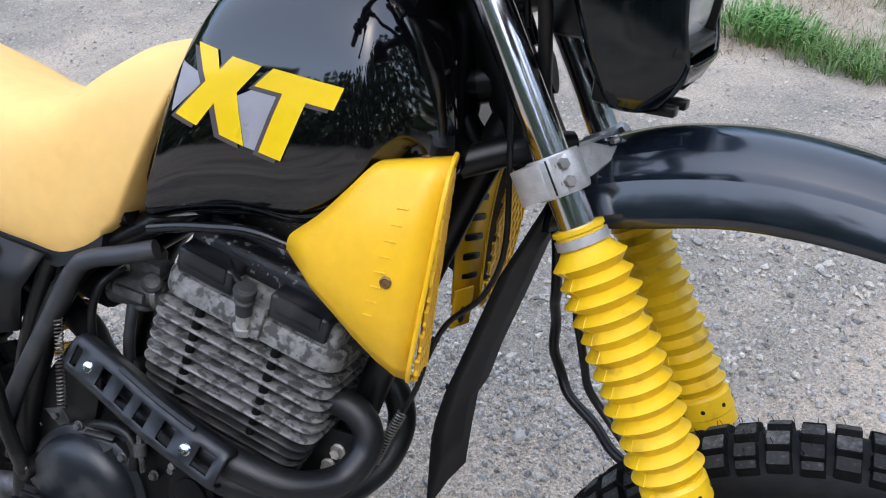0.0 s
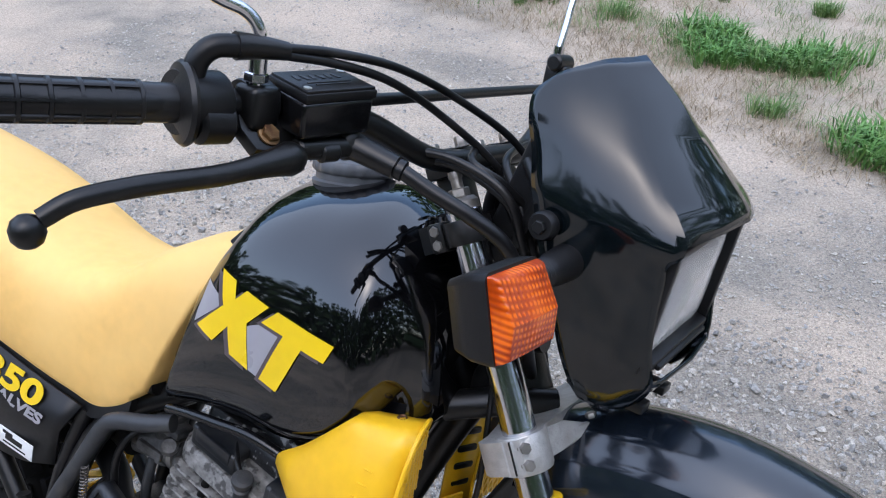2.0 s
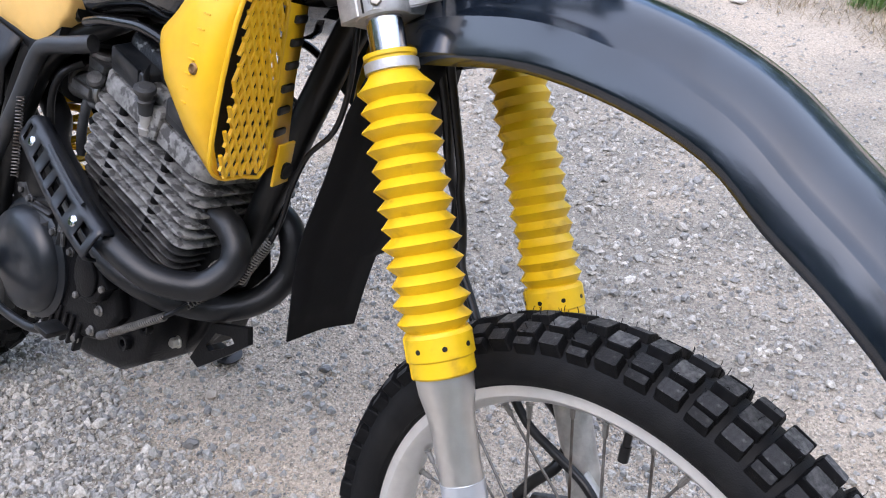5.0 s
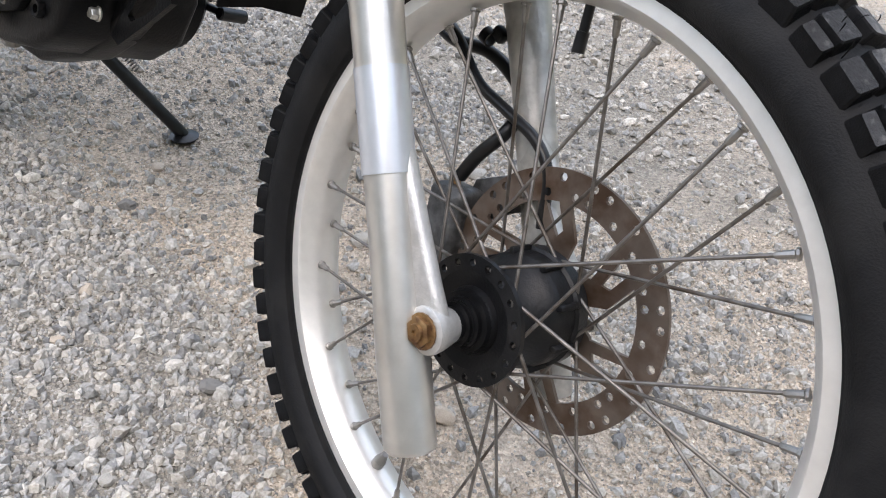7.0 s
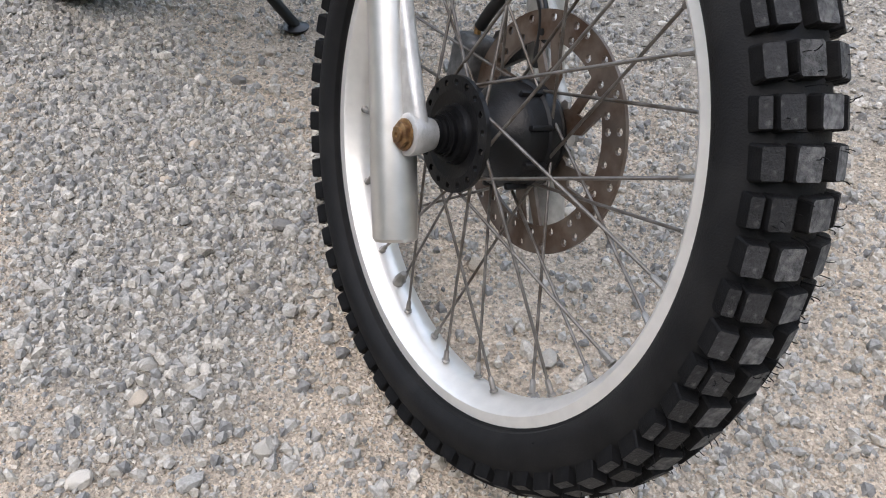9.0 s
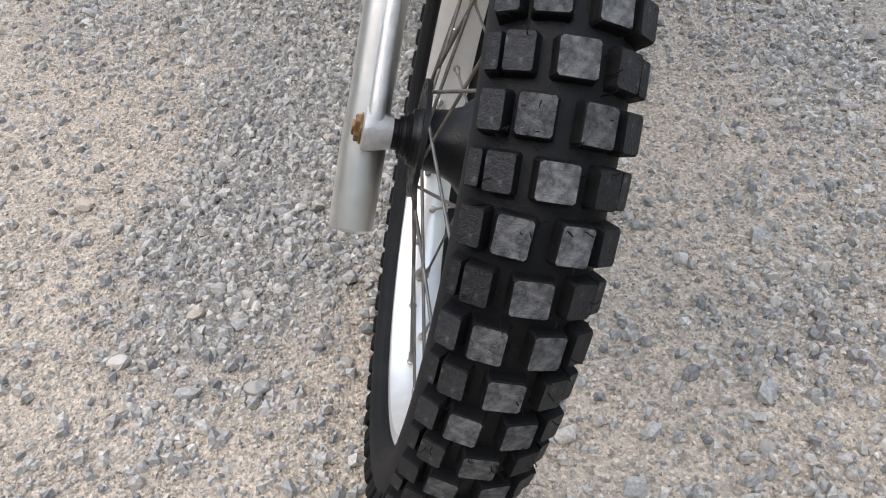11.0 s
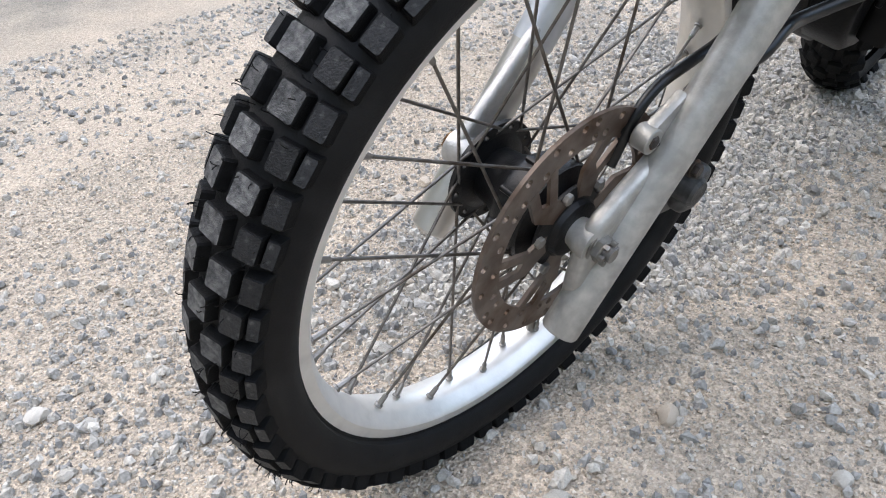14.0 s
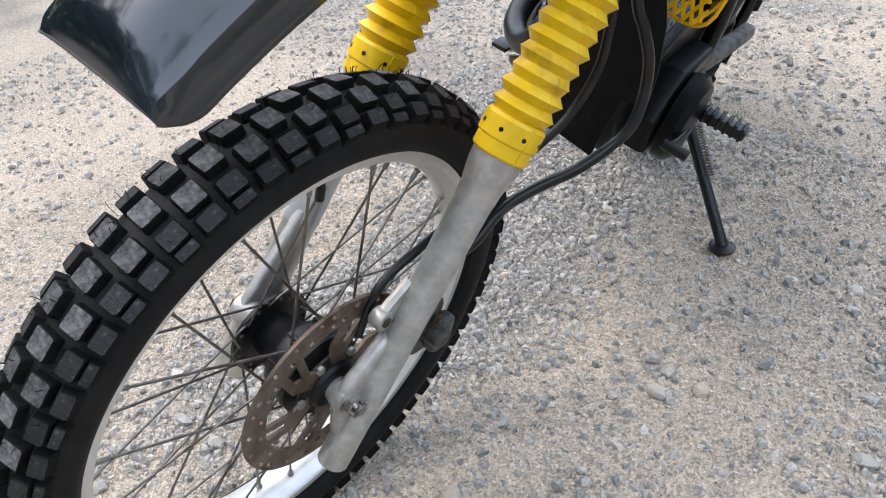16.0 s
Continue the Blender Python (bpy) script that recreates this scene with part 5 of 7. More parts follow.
# ---- side covers with lettering ----
def text_geo(s, size):
    cu = bpy.data.curves.new("lettering", "FONT")
    cu.body, cu.size, cu.extrude, cu.shear, cu.offset = s, size, 0.0004, 0.25, size * 0.035
    ob = bpy.data.objects.new("lettering", cu)
    scene.collection.objects.link(ob)
    me = ob.to_mesh()
    geo = [tuple(v.co) for v in me.vertices], [tuple(p.vertices) for p in me.polygons]
    ob.to_mesh_clear()
    bpy.data.objects.remove(ob)
    return geo


for s in (-1, 1):
    rows = [[(-0.955, s * 0.112, 0.338), (-0.985, s * 0.116, 0.290), (-0.992, s * 0.112, 0.235)], [(-1.05, s * 0.117, 0.352), (-1.05, s * 0.121, 0.29), (-1.06, s * 0.117, 0.215)],
            [(-1.17, s * 0.120, 0.374), (-1.17, s * 0.124, 0.30), (-1.17, s * 0.120, 0.215)], [(-1.30, s * 0.122, 0.400), (-1.30, s * 0.125, 0.33), (-1.29, s * 0.120, 0.25)], [(-1.42, s * 0.118, 0.43), (-1.42, s * 0.12, 0.39), (-1.41, s * 0.117, 0.34)]]
    cover = part("side_cover", loft(resample(rows, 4), False, False), MATTE, bike, "black side cover with yellow and grey lettering", thick=0.004)
    T0 = Matrix.Translation((-1.141 if s < 0 else -1.015, s * 0.1255, 0.317)) @ Matrix.Rotation(radians(4), 4, "Y") @ Matrix.Rotation(radians(90), 4, "X") @ (Matrix.Identity(4) if s < 0 else Matrix.Rotation(radians(180), 4, "Y"))
    part("number_lettering", xf(text_geo("350", 0.054), T0 @ Matrix.Diagonal((1.45, 1.0, 1.0, 1))), DECALY, cover, "yellow number 350")
    part("valve_lettering", xf(text_geo("4-VALVES", 0.0235), T0 @ Matrix.Translation((-0.010, -0.021, 0)) @ Matrix.Diagonal((1.4, 1.0, 1, 1))), DECALG, cover, "grey lettering 4-VALVES")
    part("round_decal", rod((-1.175, s * 0.1245, 0.338), (-1.175, s * 0.1260, 0.338), 0.018, 24), DECALY, cover)
    if s < 0:
        part("sticker", box((0.072, 0.0012, 0.024), pose(-1.060, -0.1245, 0.240, 0, 2, 0), 0.0004), WHITE, cover, "small white sticker with dark bars")
        part("sticker_bars", join(box((0.034, 0.0006, 0.007), pose(-1.062, -0.1254, 0.241, 0, 2, 0), 0), box((0.046, 0.0006, 0.002), pose(-1.060, -0.1254, 0.233, 0, 2, 0), 0), box((0.02, 0.0006, 0.004), pose(-1.075, -0.1254, 0.2475, 0, 2, 0), 0)), MATTE, cover)

# ---- air scoops ----
def scoop(side):
    """Yellow side panel, grille in front, inner flange with dark blocks as slots."""
    ob = lambda g: g if side < 0 else flip_y(g)
    pan = [[(-0.637, -0.136, 0.420), (-0.600, -0.152, 0.394), (-0.545, -0.160, 0.357), (-0.520, -0.158, 0.340), (-0.495, -0.160, 0.331), (-0.477, -0.160, 0.330)],
           [(-0.636, -0.137, 0.430), (-0.600, -0.158, 0.418), (-0.555, -0.174, 0.398), (-0.525, -0.179, 0.382), (-0.495, -0.182, 0.374), (-0.472, -0.178, 0.372)],
           [(-0.628, -0.141, 0.441), (-0.595, -0.160, 0.437), (-0.555, -0.178, 0.432), (-0.522, -0.186, 0.428), (-0.492, -0.189, 0.425), (-0.466, -0.183, 0.424)],
           [(-0.600, -0.147, 0.465), (-0.580, -0.160, 0.468), (-0.552, -0.175, 0.472), (-0.522, -0.184, 0.474), (-0.492, -0.186, 0.475), (-0.463, -0.180, 0.476)],
           [(-0.570, -0.155, 0.497), (-0.556, -0.162, 0.502), (-0.538, -0.170, 0.506), (-0.516, -0.175, 0.509), (-0.490, -0.177, 0.512), (-0.462, -0.172, 0.515)],
           [(-0.546, -0.159, 0.524), (-0.534, -0.161, 0.526), (-0.522, -0.163, 0.529), (-0.506, -0.164, 0.532), (-0.486, -0.163, 0.535), (-0.463, -0.160, 0.538)],
           [(-0.542, -0.135, 0.528), (-0.530, -0.134, 0.530), (-0.518, -0.133, 0.532), (-0.503, -0.132, 0.535), (-0.484, -0.130, 0.538), (-0.468, -0.126, 0.541)]]
    pan = [[(x - 0.011 * max(0.0, min(1.0, (x + 0.53) / 0.06)), y, z) for x, y, z in r] for r in pan]
    sc = part("air_scoop", ob(loft(resample(pan, 3), False, False)), YELLOW, bike, "yellow plastic tank-side air scoop with a grille", thick=0.003, sharp=50)
    # front frame
    fr = [(-0.470, -0.177, 0.352), (-0.463, -0.183, 0.43), (-0.460, -0.177, 0.505), (-0.462, -0.158, 0.537), (-0.468, -0.126, 0.540), (-0.480, -0.105, 0.50), (-0.484, -0.097, 0.42), (-0.480, -0.096, 0.332), (-0.478, -0.125, 0.327), (-0.475, -0.158, 0.329)]
    part("grille_frame", ob(tube([(x - 0.012, y, z) for x, y, z in fr + fr[:2]], 0.0024, 8, 3)), YELLOW, sc)
    inner = [[(-0.492, -0.096, 0.330), (-0.512, -0.046, 0.336)], [(-0.495, -0.097, 0.42), (-0.518, -0.050, 0.42)], [(-0.491, -0.105, 0.505), (-0.515, -0.055, 0.50)]]
    part("inner_flange", ob(join(loft(inner, False, False), box((0.004, 0.036, 0.048), pose(-0.5035, -0.0585, 0.332, 0, 0, 20), 0.0015))), YELLOW, sc, thick=0.003)
    for i in range(6):
        # solid dark block in place of an open, shaded slot
        part("dark_slot_block", ob(box((0.006, 0.030, 0.009), pose(-0.5050, -0.072, 0.368 + 0.024 * i, 0, 0, 25), 0.003)), CABLE, sc)
    bars = []
    quad = lambda u, v: Vector((-0.009, 0, 0)) + Vector((-0.482, -0.097, 0.331)) * (1 - u) * (1 - v) + Vector((-0.470, -0.168, 0.331)) * u * (1 - v) + Vector((-0.474, -0.118, 0.528)) * (1 - u) * v + Vector((-0.462, -0.172, 0.528)) * u * v
    for sgn in (1, -1):
        for i in range(-8, 9):
            seg = []
            for t in range(0, 25):
                v = t / 24
                u = (i / 6.0) + sgn * (v - 0.5) * 1.35 + 0.5
                if 0 <= u <= 1:
                    seg.append(quad(u, v))
            if len(seg) > 1:
                bars.append(tube([seg[0], seg[-1]], 0.0025, 5, 1))
    part("grille", ob(join(*bars)), YELLOW, sc)
    # added dark backing, so the grille's openings look shaded
    part("dark_scoop_backing", ob(loft([[(-0.507, -0.10, 0.345), (-0.496, -0.165, 0.345), (-0.490, -0.168, 0.52), (-0.500, -0.115, 0.53)], [(-0.60, -0.10, 0.40), (-0.60, -0.135, 0.41), (-0.59, -0.14, 0.46), (-0.58, -0.10, 0.49)]])), MATTE, sc)
    y = side
    for p, d in (((-0.510, y * 0.1885, 0.430), (0.1, y, 0.05)), ((-0.504, y * 0.137, 0.5345), (0.0, y * 0.2, 1))):
        part("scoop_bolt", xf(lathe([(0.0055, 0), (0.0055, 0.001), (0.004, 0.0025), (0.0028, 0.001), (0, 0.001)], 20), toward(p, d)), RUSTNUT, sc)
    skin = BVHTree.FromPolygons(*loft(resample(pan, 3), False, False))
    for i in range(8):
        x, z = -0.526 + 0.0030 * i, 0.393 + 0.0147 * i
        at_skin, out = skin.ray_cast(Vector((x, -0.4, z)), Vector((0, 1, 0)))[:2]
        if at_skin:
            part("embossed_mark", ob(xf(box((0.011, 0.0016, 0.0018), pose(0, 0, 0, 0, -4, 0), 0.0007), Matrix.Translation((at_skin.x, at_skin.y - 0.0004, at_skin.z)) @ Matrix.Rotation(math.atan2(out.x, -out.y) if out.y < 0 else math.atan2(-out.x, out.y), 4, "Z"))), YELLOW, sc)
    part("tab_screw", hexbolt((-0.5020, y * 0.0545, 0.324), (1, 0, 0), 0.0075, 0.004, 0.010), MATTE, sc)


scoop(-1)
scoop(1)

# ---- engine ----
TILT_E = radians(13)
EA, EX = Vector((math.sin(TILT_E), 0, math.cos(TILT_E))), Vector((math.cos(TILT_E), 0, -math.sin(TILT_E)))
EC = Vector((-0.722, 0.0, 0.245))
EM = Matrix(((EX.x, 0, EA.x, EC.x), (EX.y, 1, EA.y, EC.y), (EX.z, 0, EA.z, EC.z), (0, 0, 0, 1)))
cyl = part("engine_cylinder", xf(join(loft([[(x, y, z) for x, y in round_rect(0.15, 0.13, 0.05)] for z in (-0.17, 0.06)])), EM), ENGBLACK, bike, "finned engine cylinder, corroded grey above and black below")
rnd = random.Random(11)
FIN_Z = [-0.118, -0.106, -0.0935, -0.081, -0.068, -0.0545, -0.0405, -0.026, -0.0105, 0.0055, 0.0215, 0.0375]
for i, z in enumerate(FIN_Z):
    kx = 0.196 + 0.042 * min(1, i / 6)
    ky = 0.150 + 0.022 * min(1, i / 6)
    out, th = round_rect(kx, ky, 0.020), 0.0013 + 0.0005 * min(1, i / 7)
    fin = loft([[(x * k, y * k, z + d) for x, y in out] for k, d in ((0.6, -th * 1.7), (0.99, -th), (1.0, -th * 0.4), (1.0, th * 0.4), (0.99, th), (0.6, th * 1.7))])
    # the six lower fins are a darker grey than the upper ones
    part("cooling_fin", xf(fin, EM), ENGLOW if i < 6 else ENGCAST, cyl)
for x in (-0.060, 0.042):
    part("fin_rib", xf(bevel_rod((x, -0.0765, -0.07), (x, -0.0765, 0.05), 0.0058, 0.001), EM), ENGBLACK, cyl)
head = part("cylinder_head", xf(join(loft([[(x * k, y * k, z) for x, y in round_rect(0.236, 0.170, 0.03)] for k, z in ((0.99, 0.052), (1.0, 0.056), (1.0, 0.074), (0.97, 0.079))]),
                                     box((0.215, 0.156, 0.036), pose(0.0, 0, 0.088), 0.008, 3), box((0.020, 0.03, 0.04), pose(0.012, -0.075, 0.072), 0.003), box((0.008, 0.02, 0.05), pose(-0.012, -0.078, 0.075), 0.002)), EM), ENGCAST, bike, "corroded cast cylinder head")
part("head_lid", xf(join(box((0.205, 0.135, 0.036), pose(-0.002, 0, 0.120), 0.012, 3), box((0.190, 0.10, 0.02), pose(-0.002, 0, 0.142), 0.008, 3)), EM), ENGLID, head, "black head lid speckled with corrosion")
for x in (-0.063, 0.058):
    for y in (-0.066, 0.066):
        rc = part("rocker_cover", xf(box((0.074, 0.044, 0.034), pose(x, y, 0.103, -14 if y > 0 else 14, 0, 0), 0.005, 3), EM), COVERBLUE, head, "black rocker cover")
        part("raised_panel", xf(box((0.056, 0.006, 0.022), pose(x, y * 1.33, 0.106 - 0.001, -14 if y > 0 else 14, 0, 0), 0.002), EM), COVERBLUE, rc)
part("spark_plug", join(rod((-0.7085, -0.086, 0.305), (-0.7055, -0.092, 0.324), 0.0085, 16), rod((-0.710, -0.082, 0.296), (-0.7085, -0.086, 0.305), 0.012, 6)), CAST, head, "grey spark plug with a pale insulator")
part("spark_plug_cap", join(bevel_rod((-0.7055, -0.092, 0.320), (-0.699, -0.103, 0.356), 0.0092, 0.002), xf(lathe([(0.009, 0), (0.0125, 0.001), (0.0132, 0.004), (0.0125, 0.007), (0.009, 0.008)], 24), toward((-0.7005, -0.1005, 0.348), (0.19, -0.32, 0.93))), xf(lathe([(0.009, 0), (0.0112, 0.001), (0.0116, 0.003), (0.009, 0.005)], 24), toward((-0.7025, -0.097, 0.337), (0.19, -0.32, 0.93)))), GREYTUBE, head, "ribbed faded black plug cap")
case = part("crankcase", join(slab([(-1.02, 0.02), (-0.98, 0.13), (-0.90, 0.17), (-0.80, 0.15), (-0.66, 0.115), (-0.635, 0.06), (-0.65, 0.0), (-0.70, -0.040), (-0.78, -0.060), (-0.90, -0.065), (-0.99, -0.04)], 0.17, on_side(0.085), 0.012, 3),
                              slab([(-1.0, -0.02), (-0.66, 0.06), (-0.625, 0.10), (-0.605, 0.085), (-0.620, 0.038), (-0.655, -0.006), (-0.70, -0.044), (-0.80, -0.088), (-0.95, -0.095), (-1.0, -0.06)], 0.05, on_side(0.025), 0.010, 3),
                              slab([(-0.98, -0.02), (-0.93, 0.12), (-0.80, 0.135), (-0.71, 0.11), (-0.69, 0.05), (-0.73, -0.005), (-0.80, -0.030), (-0.92, -0.035)], 0.024, on_side(-0.078), 0.008, 3),
                              slab([(-0.98, -0.04), (-0.93, 0.10), (-0.79, 0.11), (-0.71, 0.05), (-0.73, -0.025), (-0.85, -0.045)], 0.050, on_side(0.130), 0.012, 3)), ENGBLACK, bike, "black engine crankcase, dusty")
CRADLE_OUT = [(-0.622, 0.012), (-0.590, 0.080), (-0.528, 0.106), (-0.522, 0.084), (-0.556, 0.050), (-0.604, 0.006)]
CRADLE_IN = [(-0.596, 0.044), (-0.582, 0.070), (-0.553, 0.080), (-0.546, 0.074), (-0.565, 0.056), (-0.588, 0.040)]
cradle = []
for y in (-0.036, -0.028):
    cradle.append([(x, y, z) for x, z in CRADLE_OUT])
    cradle.append([(x, y, z) for x, z in CRADLE_IN])
part("cradle_bracket", loft([cradle[0], cradle[1], cradle[3], cradle[2], cradle[0]], False), ENGBLACK, case, "black frame bracket with a triangular hole")
part("clutch_cover", xf(lathe([(0.086, 0), (0.086, 0.008), (0.080, 0.012), (0.0765, 0.0125), (0.0755, 0.018), (0.071, 0.027), (0.062, 0.033), (0.045, 0.037), (0.02, 0.0388), (0, 0.039)], 64), toward((-0.897, -0.098, 0.043), (0, -1, 0))), COVERBLUE, case, "satin dark domed clutch cover")
part("oil_filter_cover", join(slab([(-0.712 + 0.036 * math.cos(radians(20 * i)) * (0.9 if i % 6 else 1.2), 0.112 + 0.040 * math.sin(radians(20 * i)) * (0.95 if i % 6 else 1.12)) for i in range(18)], 0.030, on_side(-0.122), 0.004), slab([(-0.712 + 0.024 * math.cos(radians(15 * i)), 0.112 + 0.028 * math.sin(radians(15 * i))) for i in range(24)], 0.006, on_side(-0.151), 0.002)), ENGBLACK, case)
for p in ((-0.737, 0.148), (-0.676, 0.110), (-0.730, 0.076)):
    part("cover_bolt", hexbolt((p[0], -0.1515, p[1]), (0, -1, 0), 0.0048, 0.005), STEEL, case)
for i in range(7):
    part("case_rib", box((0.006, 0.012, 0.05), pose(-0.84 + 0.016 * i, -0.133, 0.0 + 0.004 * (i % 2), 0, 12, 0), 0.002), ENGBLACK, case)
for x, z in ((-0.702, 0.062), (-0.715, 0.025), (-0.748, -0.004), (-0.80, -0.018), (-0.86, -0.022), (-0.92, -0.022), (-0.962, 0.01)):
    part("case_bolt", hexbolt((x, -0.1345, z), (0, -1, 0), 0.0055, 0.006, 0.0075), STEEL, case)
part("drain_plug", hexbolt((-0.79, -0.065, -0.060), (0, 0, -1), 0.011, 0.008, 0.014), STEEL, case)

part("kick_shaft", join(bevel_rod((-0.935, -0.13, 0.085), (-0.935, -0.175, 0.085), 0.012, 0.002), tube([(-0.935, -0.17, 0.085), (-0.955, -0.178, 0.15), (-0.975, -0.180, 0.22)], 0.009, 12)), BLACKPAINT, case)
filler_m = toward((-0.881, -0.092, 0.098), (0.05, -0.5, 0.85))
filler = part("oil_filler", xf(lathe([(0.026, 0), (0.026, 0.008), (0.0235, 0.010), (0.0235, 0.022), (0.021, 0.025), (0.010, 0.026), (0, 0.026)], 32), filler_m), CABLE, case, "black oil filler plug with a finger bar")
part("finger_bar", xf(box((0.040, 0.008, 0.010), pose(0, 0, 0.029), 0.002), filler_m), CABLE, filler)
for k in range(10):
    part("plug_notch", xf(box((0.003, 0.005, 0.010), Matrix.Rotation(radians(36 * k), 4, "Z") @ pose(0.0238, 0, 0.016), 0.001), filler_m), CABLE, filler)
for i in range(8):
    a = radians(45 * i + 12)
    part("case_bolt", hexbolt((-0.80 + 0.070 * math.cos(a), 0.150, 0.03 + 0.070 * math.sin(a)), (0, 1, 0), 0.0050, 0.006, 0.0065), DIRTYCAST, case)
for i in range(4):
    part("case_rib", box((0.010, 0.010, 0.055), pose(-0.700 + 0.004 * i, 0.020 + 0.026 * i, 0.070, 0, -20, 0), 0.003), ENGBLACK, case)
part("stator_cover", xf(lathe([(0.078, 0), (0.078, 0.02), (0.066, 0.032), (0.03, 0.036), (0, 0.036)], 40), toward((-0.80, 0.135, 0.03), (0, 1, 0))), ENGBLACK, case)
MOUNT = [(-0.705, 0.075), (-0.70, 0.118), (-0.655, 0.150), (-0.630, 0.178), (-0.585, 0.180), (-0.575, 0.145), (-0.605, 0.105), (-0.655, 0.070)]
for y in (-0.028, 0.033):
    plate = part("engine_mount", slab(MOUNT, 0.005, on_side(y), 0.001), BLACKPAINT, case)
    for x, z in ((-0.602, 0.154), (-0.663, 0.114), (-0.612, 0.132)):
        part("mount_bolt", hexbolt((x, y - 0.006 if y < 0 else y + 0.001, z), (0, -1, 0) if y < 0 else (0, 1, 0), 0.0072, 0.010, 0.0095), ZINC, plate)
part("mount_bolt", hexbolt((-0.638, -0.046, 0.030), (0, -1, 0), 0.0072, 0.011, 0.009), ZINC, case)

part("breather_hose", tube([(-0.914, -0.122, 0.097), (-0.897, -0.128, 0.130), (-0.858, -0.132, 0.154), (-0.820, -0.134, 0.157), (-0.803, -0.136, 0.140), (-0.800, -0.140, 0.115)], 0.0065, 12), CABLE, case, "thin black hose over the crankcase")
part("clutch_arm", join(rod((-0.793, -0.142, 0.165), (-0.781, -0.148, 0.122), 0.0035, 8), bevel_rod((-0.790, -0.143, 0.155), (-0.786, -0.146, 0.140), 0.0075, 0.001), box((0.030, 0.004, 0.010), pose(-0.790, -0.140, 0.168, 0, 35, 0), 0.001)), DIRTYCAST, case, "grimy steel cable arm")
part("cable_bracket", join(slab([(-0.945, 0.148), (-0.918, 0.158), (-0.896, 0.130), (-0.905, 0.120)], 0.004, on_side(-0.125), 0.001), hexbolt((-0.925, -0.129, 0.145), (0, -1, 0), 0.005, 0.005), hexbolt((-0.903, -0.129, 0.130), (0, -1, 0), 0.005, 0.005)), DIRTYCAST, case)
part("brake_rod", join(rod((-0.985, -0.118, 0.098), (-0.930, -0.122, 0.142), 0.004, 8), bevel_rod((-0.965, -0.120, 0.114), (-0.950, -0.121, 0.126), 0.008, 0.001)), DIRTYCAST, case)
for x, z in ((-0.745, 0.134), (-0.770, 0.118), (-0.735, 0.075), (-0.815, 0.128), (-0.880, 0.150)):
    part("case_bolt", hexbolt((x, -0.141, z), (0, -1, 0), 0.0050, 0.006, 0.0065), DIRTYCAST, case)

for x, y, z, r in ((-0.690, -0.084, 0.012, 0.011), (-0.652, -0.084, 0.055, 0.010)):
    part("case_boss", xf(lathe([(r * 0.45, 0.001), (r * 0.5, 0.008), (r * 0.9, 0.009), (r, 0.007), (r, 0)], 20), toward((x, y, z), (0, -1, 0))), ENGBLACK, case)

# the small fittings on the near side sit close in to the case
for o in case.children:
    if o.name.split(".")[0] in ("kick_shaft", "oil_filter_cover", "case_rib", "case_bolt", "cover_bolt", "breather_hose", "clutch_arm", "cable_bracket", "brake_rod") and sum(v.co.y for v in o.data.vertices) / len(o.data.vertices) < -0.108:
        o.data.transform(Matrix.Translation((-0.030, 0.033, -0.021)))

# carburettor and hoses behind the cylinder
carb = part("carburettor", join(bevel_rod((-0.825, -0.055, 0.303), (-0.905, -0.058, 0.296), 0.0195, 0.003), bevel_rod((-0.868, -0.045, 0.275), (-0.862, -0.050, 0.350), 0.021, 0.004), box((0.042, 0.008, 0.013), pose(-0.868, -0.076, 0.300, 0, 5, 0), 0.002), bevel_rod((-0.838, -0.075, 0.318), (-0.832, -0.083, 0.326), 0.012, 0.003), box((0.034, 0.03, 0.014), pose(-0.845, -0.060, 0.336, 0, 8, 0), 0.004)), DIRTYCAST, bike, "dirty cast carburettor")
for x in (-0.832, -0.893):
    part("intake_clamp", xf(lathe([(0.0195, 0), (0.0225, 0.001), (0.0225, 0.008), (0.0195, 0.009)], 28), toward((x, -0.055, 0.302), (-1, -0.03, -0.06))), STEEL, carb)
part("drain_tube", join(tube([(-0.874, -0.062, 0.282), (-0.873, -0.066, 0.262), (-0.875, -0.066, 0.235), (-0.877, -0.062, 0.208)], 0.0068, 12), rod((-0.877, -0.062, 0.212), (-0.877, -0.062, 0.203), 0.0052, 10)), GREYTUBE, carb, "dull grey drain tube")
part("air_boot", tube([(-0.902, -0.057, 0.296), (-0.94, -0.05, 0.300), (-1.02, 0.0, 0.31)], 0.028, 16), CABLE, carb)
cable([(-0.815, -0.100, 0.372), (-0.85, -0.110, 0.360), (-0.890, -0.114, 0.347), (-0.912, -0.115, 0.328), (-0.945, -0.115, 0.263), (-0.978, -0.117, 0.195), (-1.005, -0.12, 0.13), (-1.022, -0.12, 0.09), (-1.06, -0.12, 0.06)], 0.0112, "thick faded black breather pipe", False, GREYTUBE)
cable([(-0.90, -0.09, 0.20), (-0.905, -0.095, 0.27), (-0.895, -0.09, 0.31), (-0.88, -0.07, 0.33)], 0.005, "black vacuum hose", False)
cable([(-0.96, -0.10, 0.33), (-0.99, -0.105, 0.22), (-1.02, -0.10, 0.05)], 0.010, "black drain hose", False)
cable([(-0.700, -0.098, 0.350), (-0.716, -0.092, 0.358), (-0.735, -0.075, 0.366), (-0.76, -0.05, 0.375)], 0.0038, "black ignition lead", False)
part("brake_pedal_spring", coil((-0.925, -0.125, 0.27), (-0.915, -0.13, 0.16), 0.0045, 0.0010, 24), SPOKE, bike, "thin steel return spring")

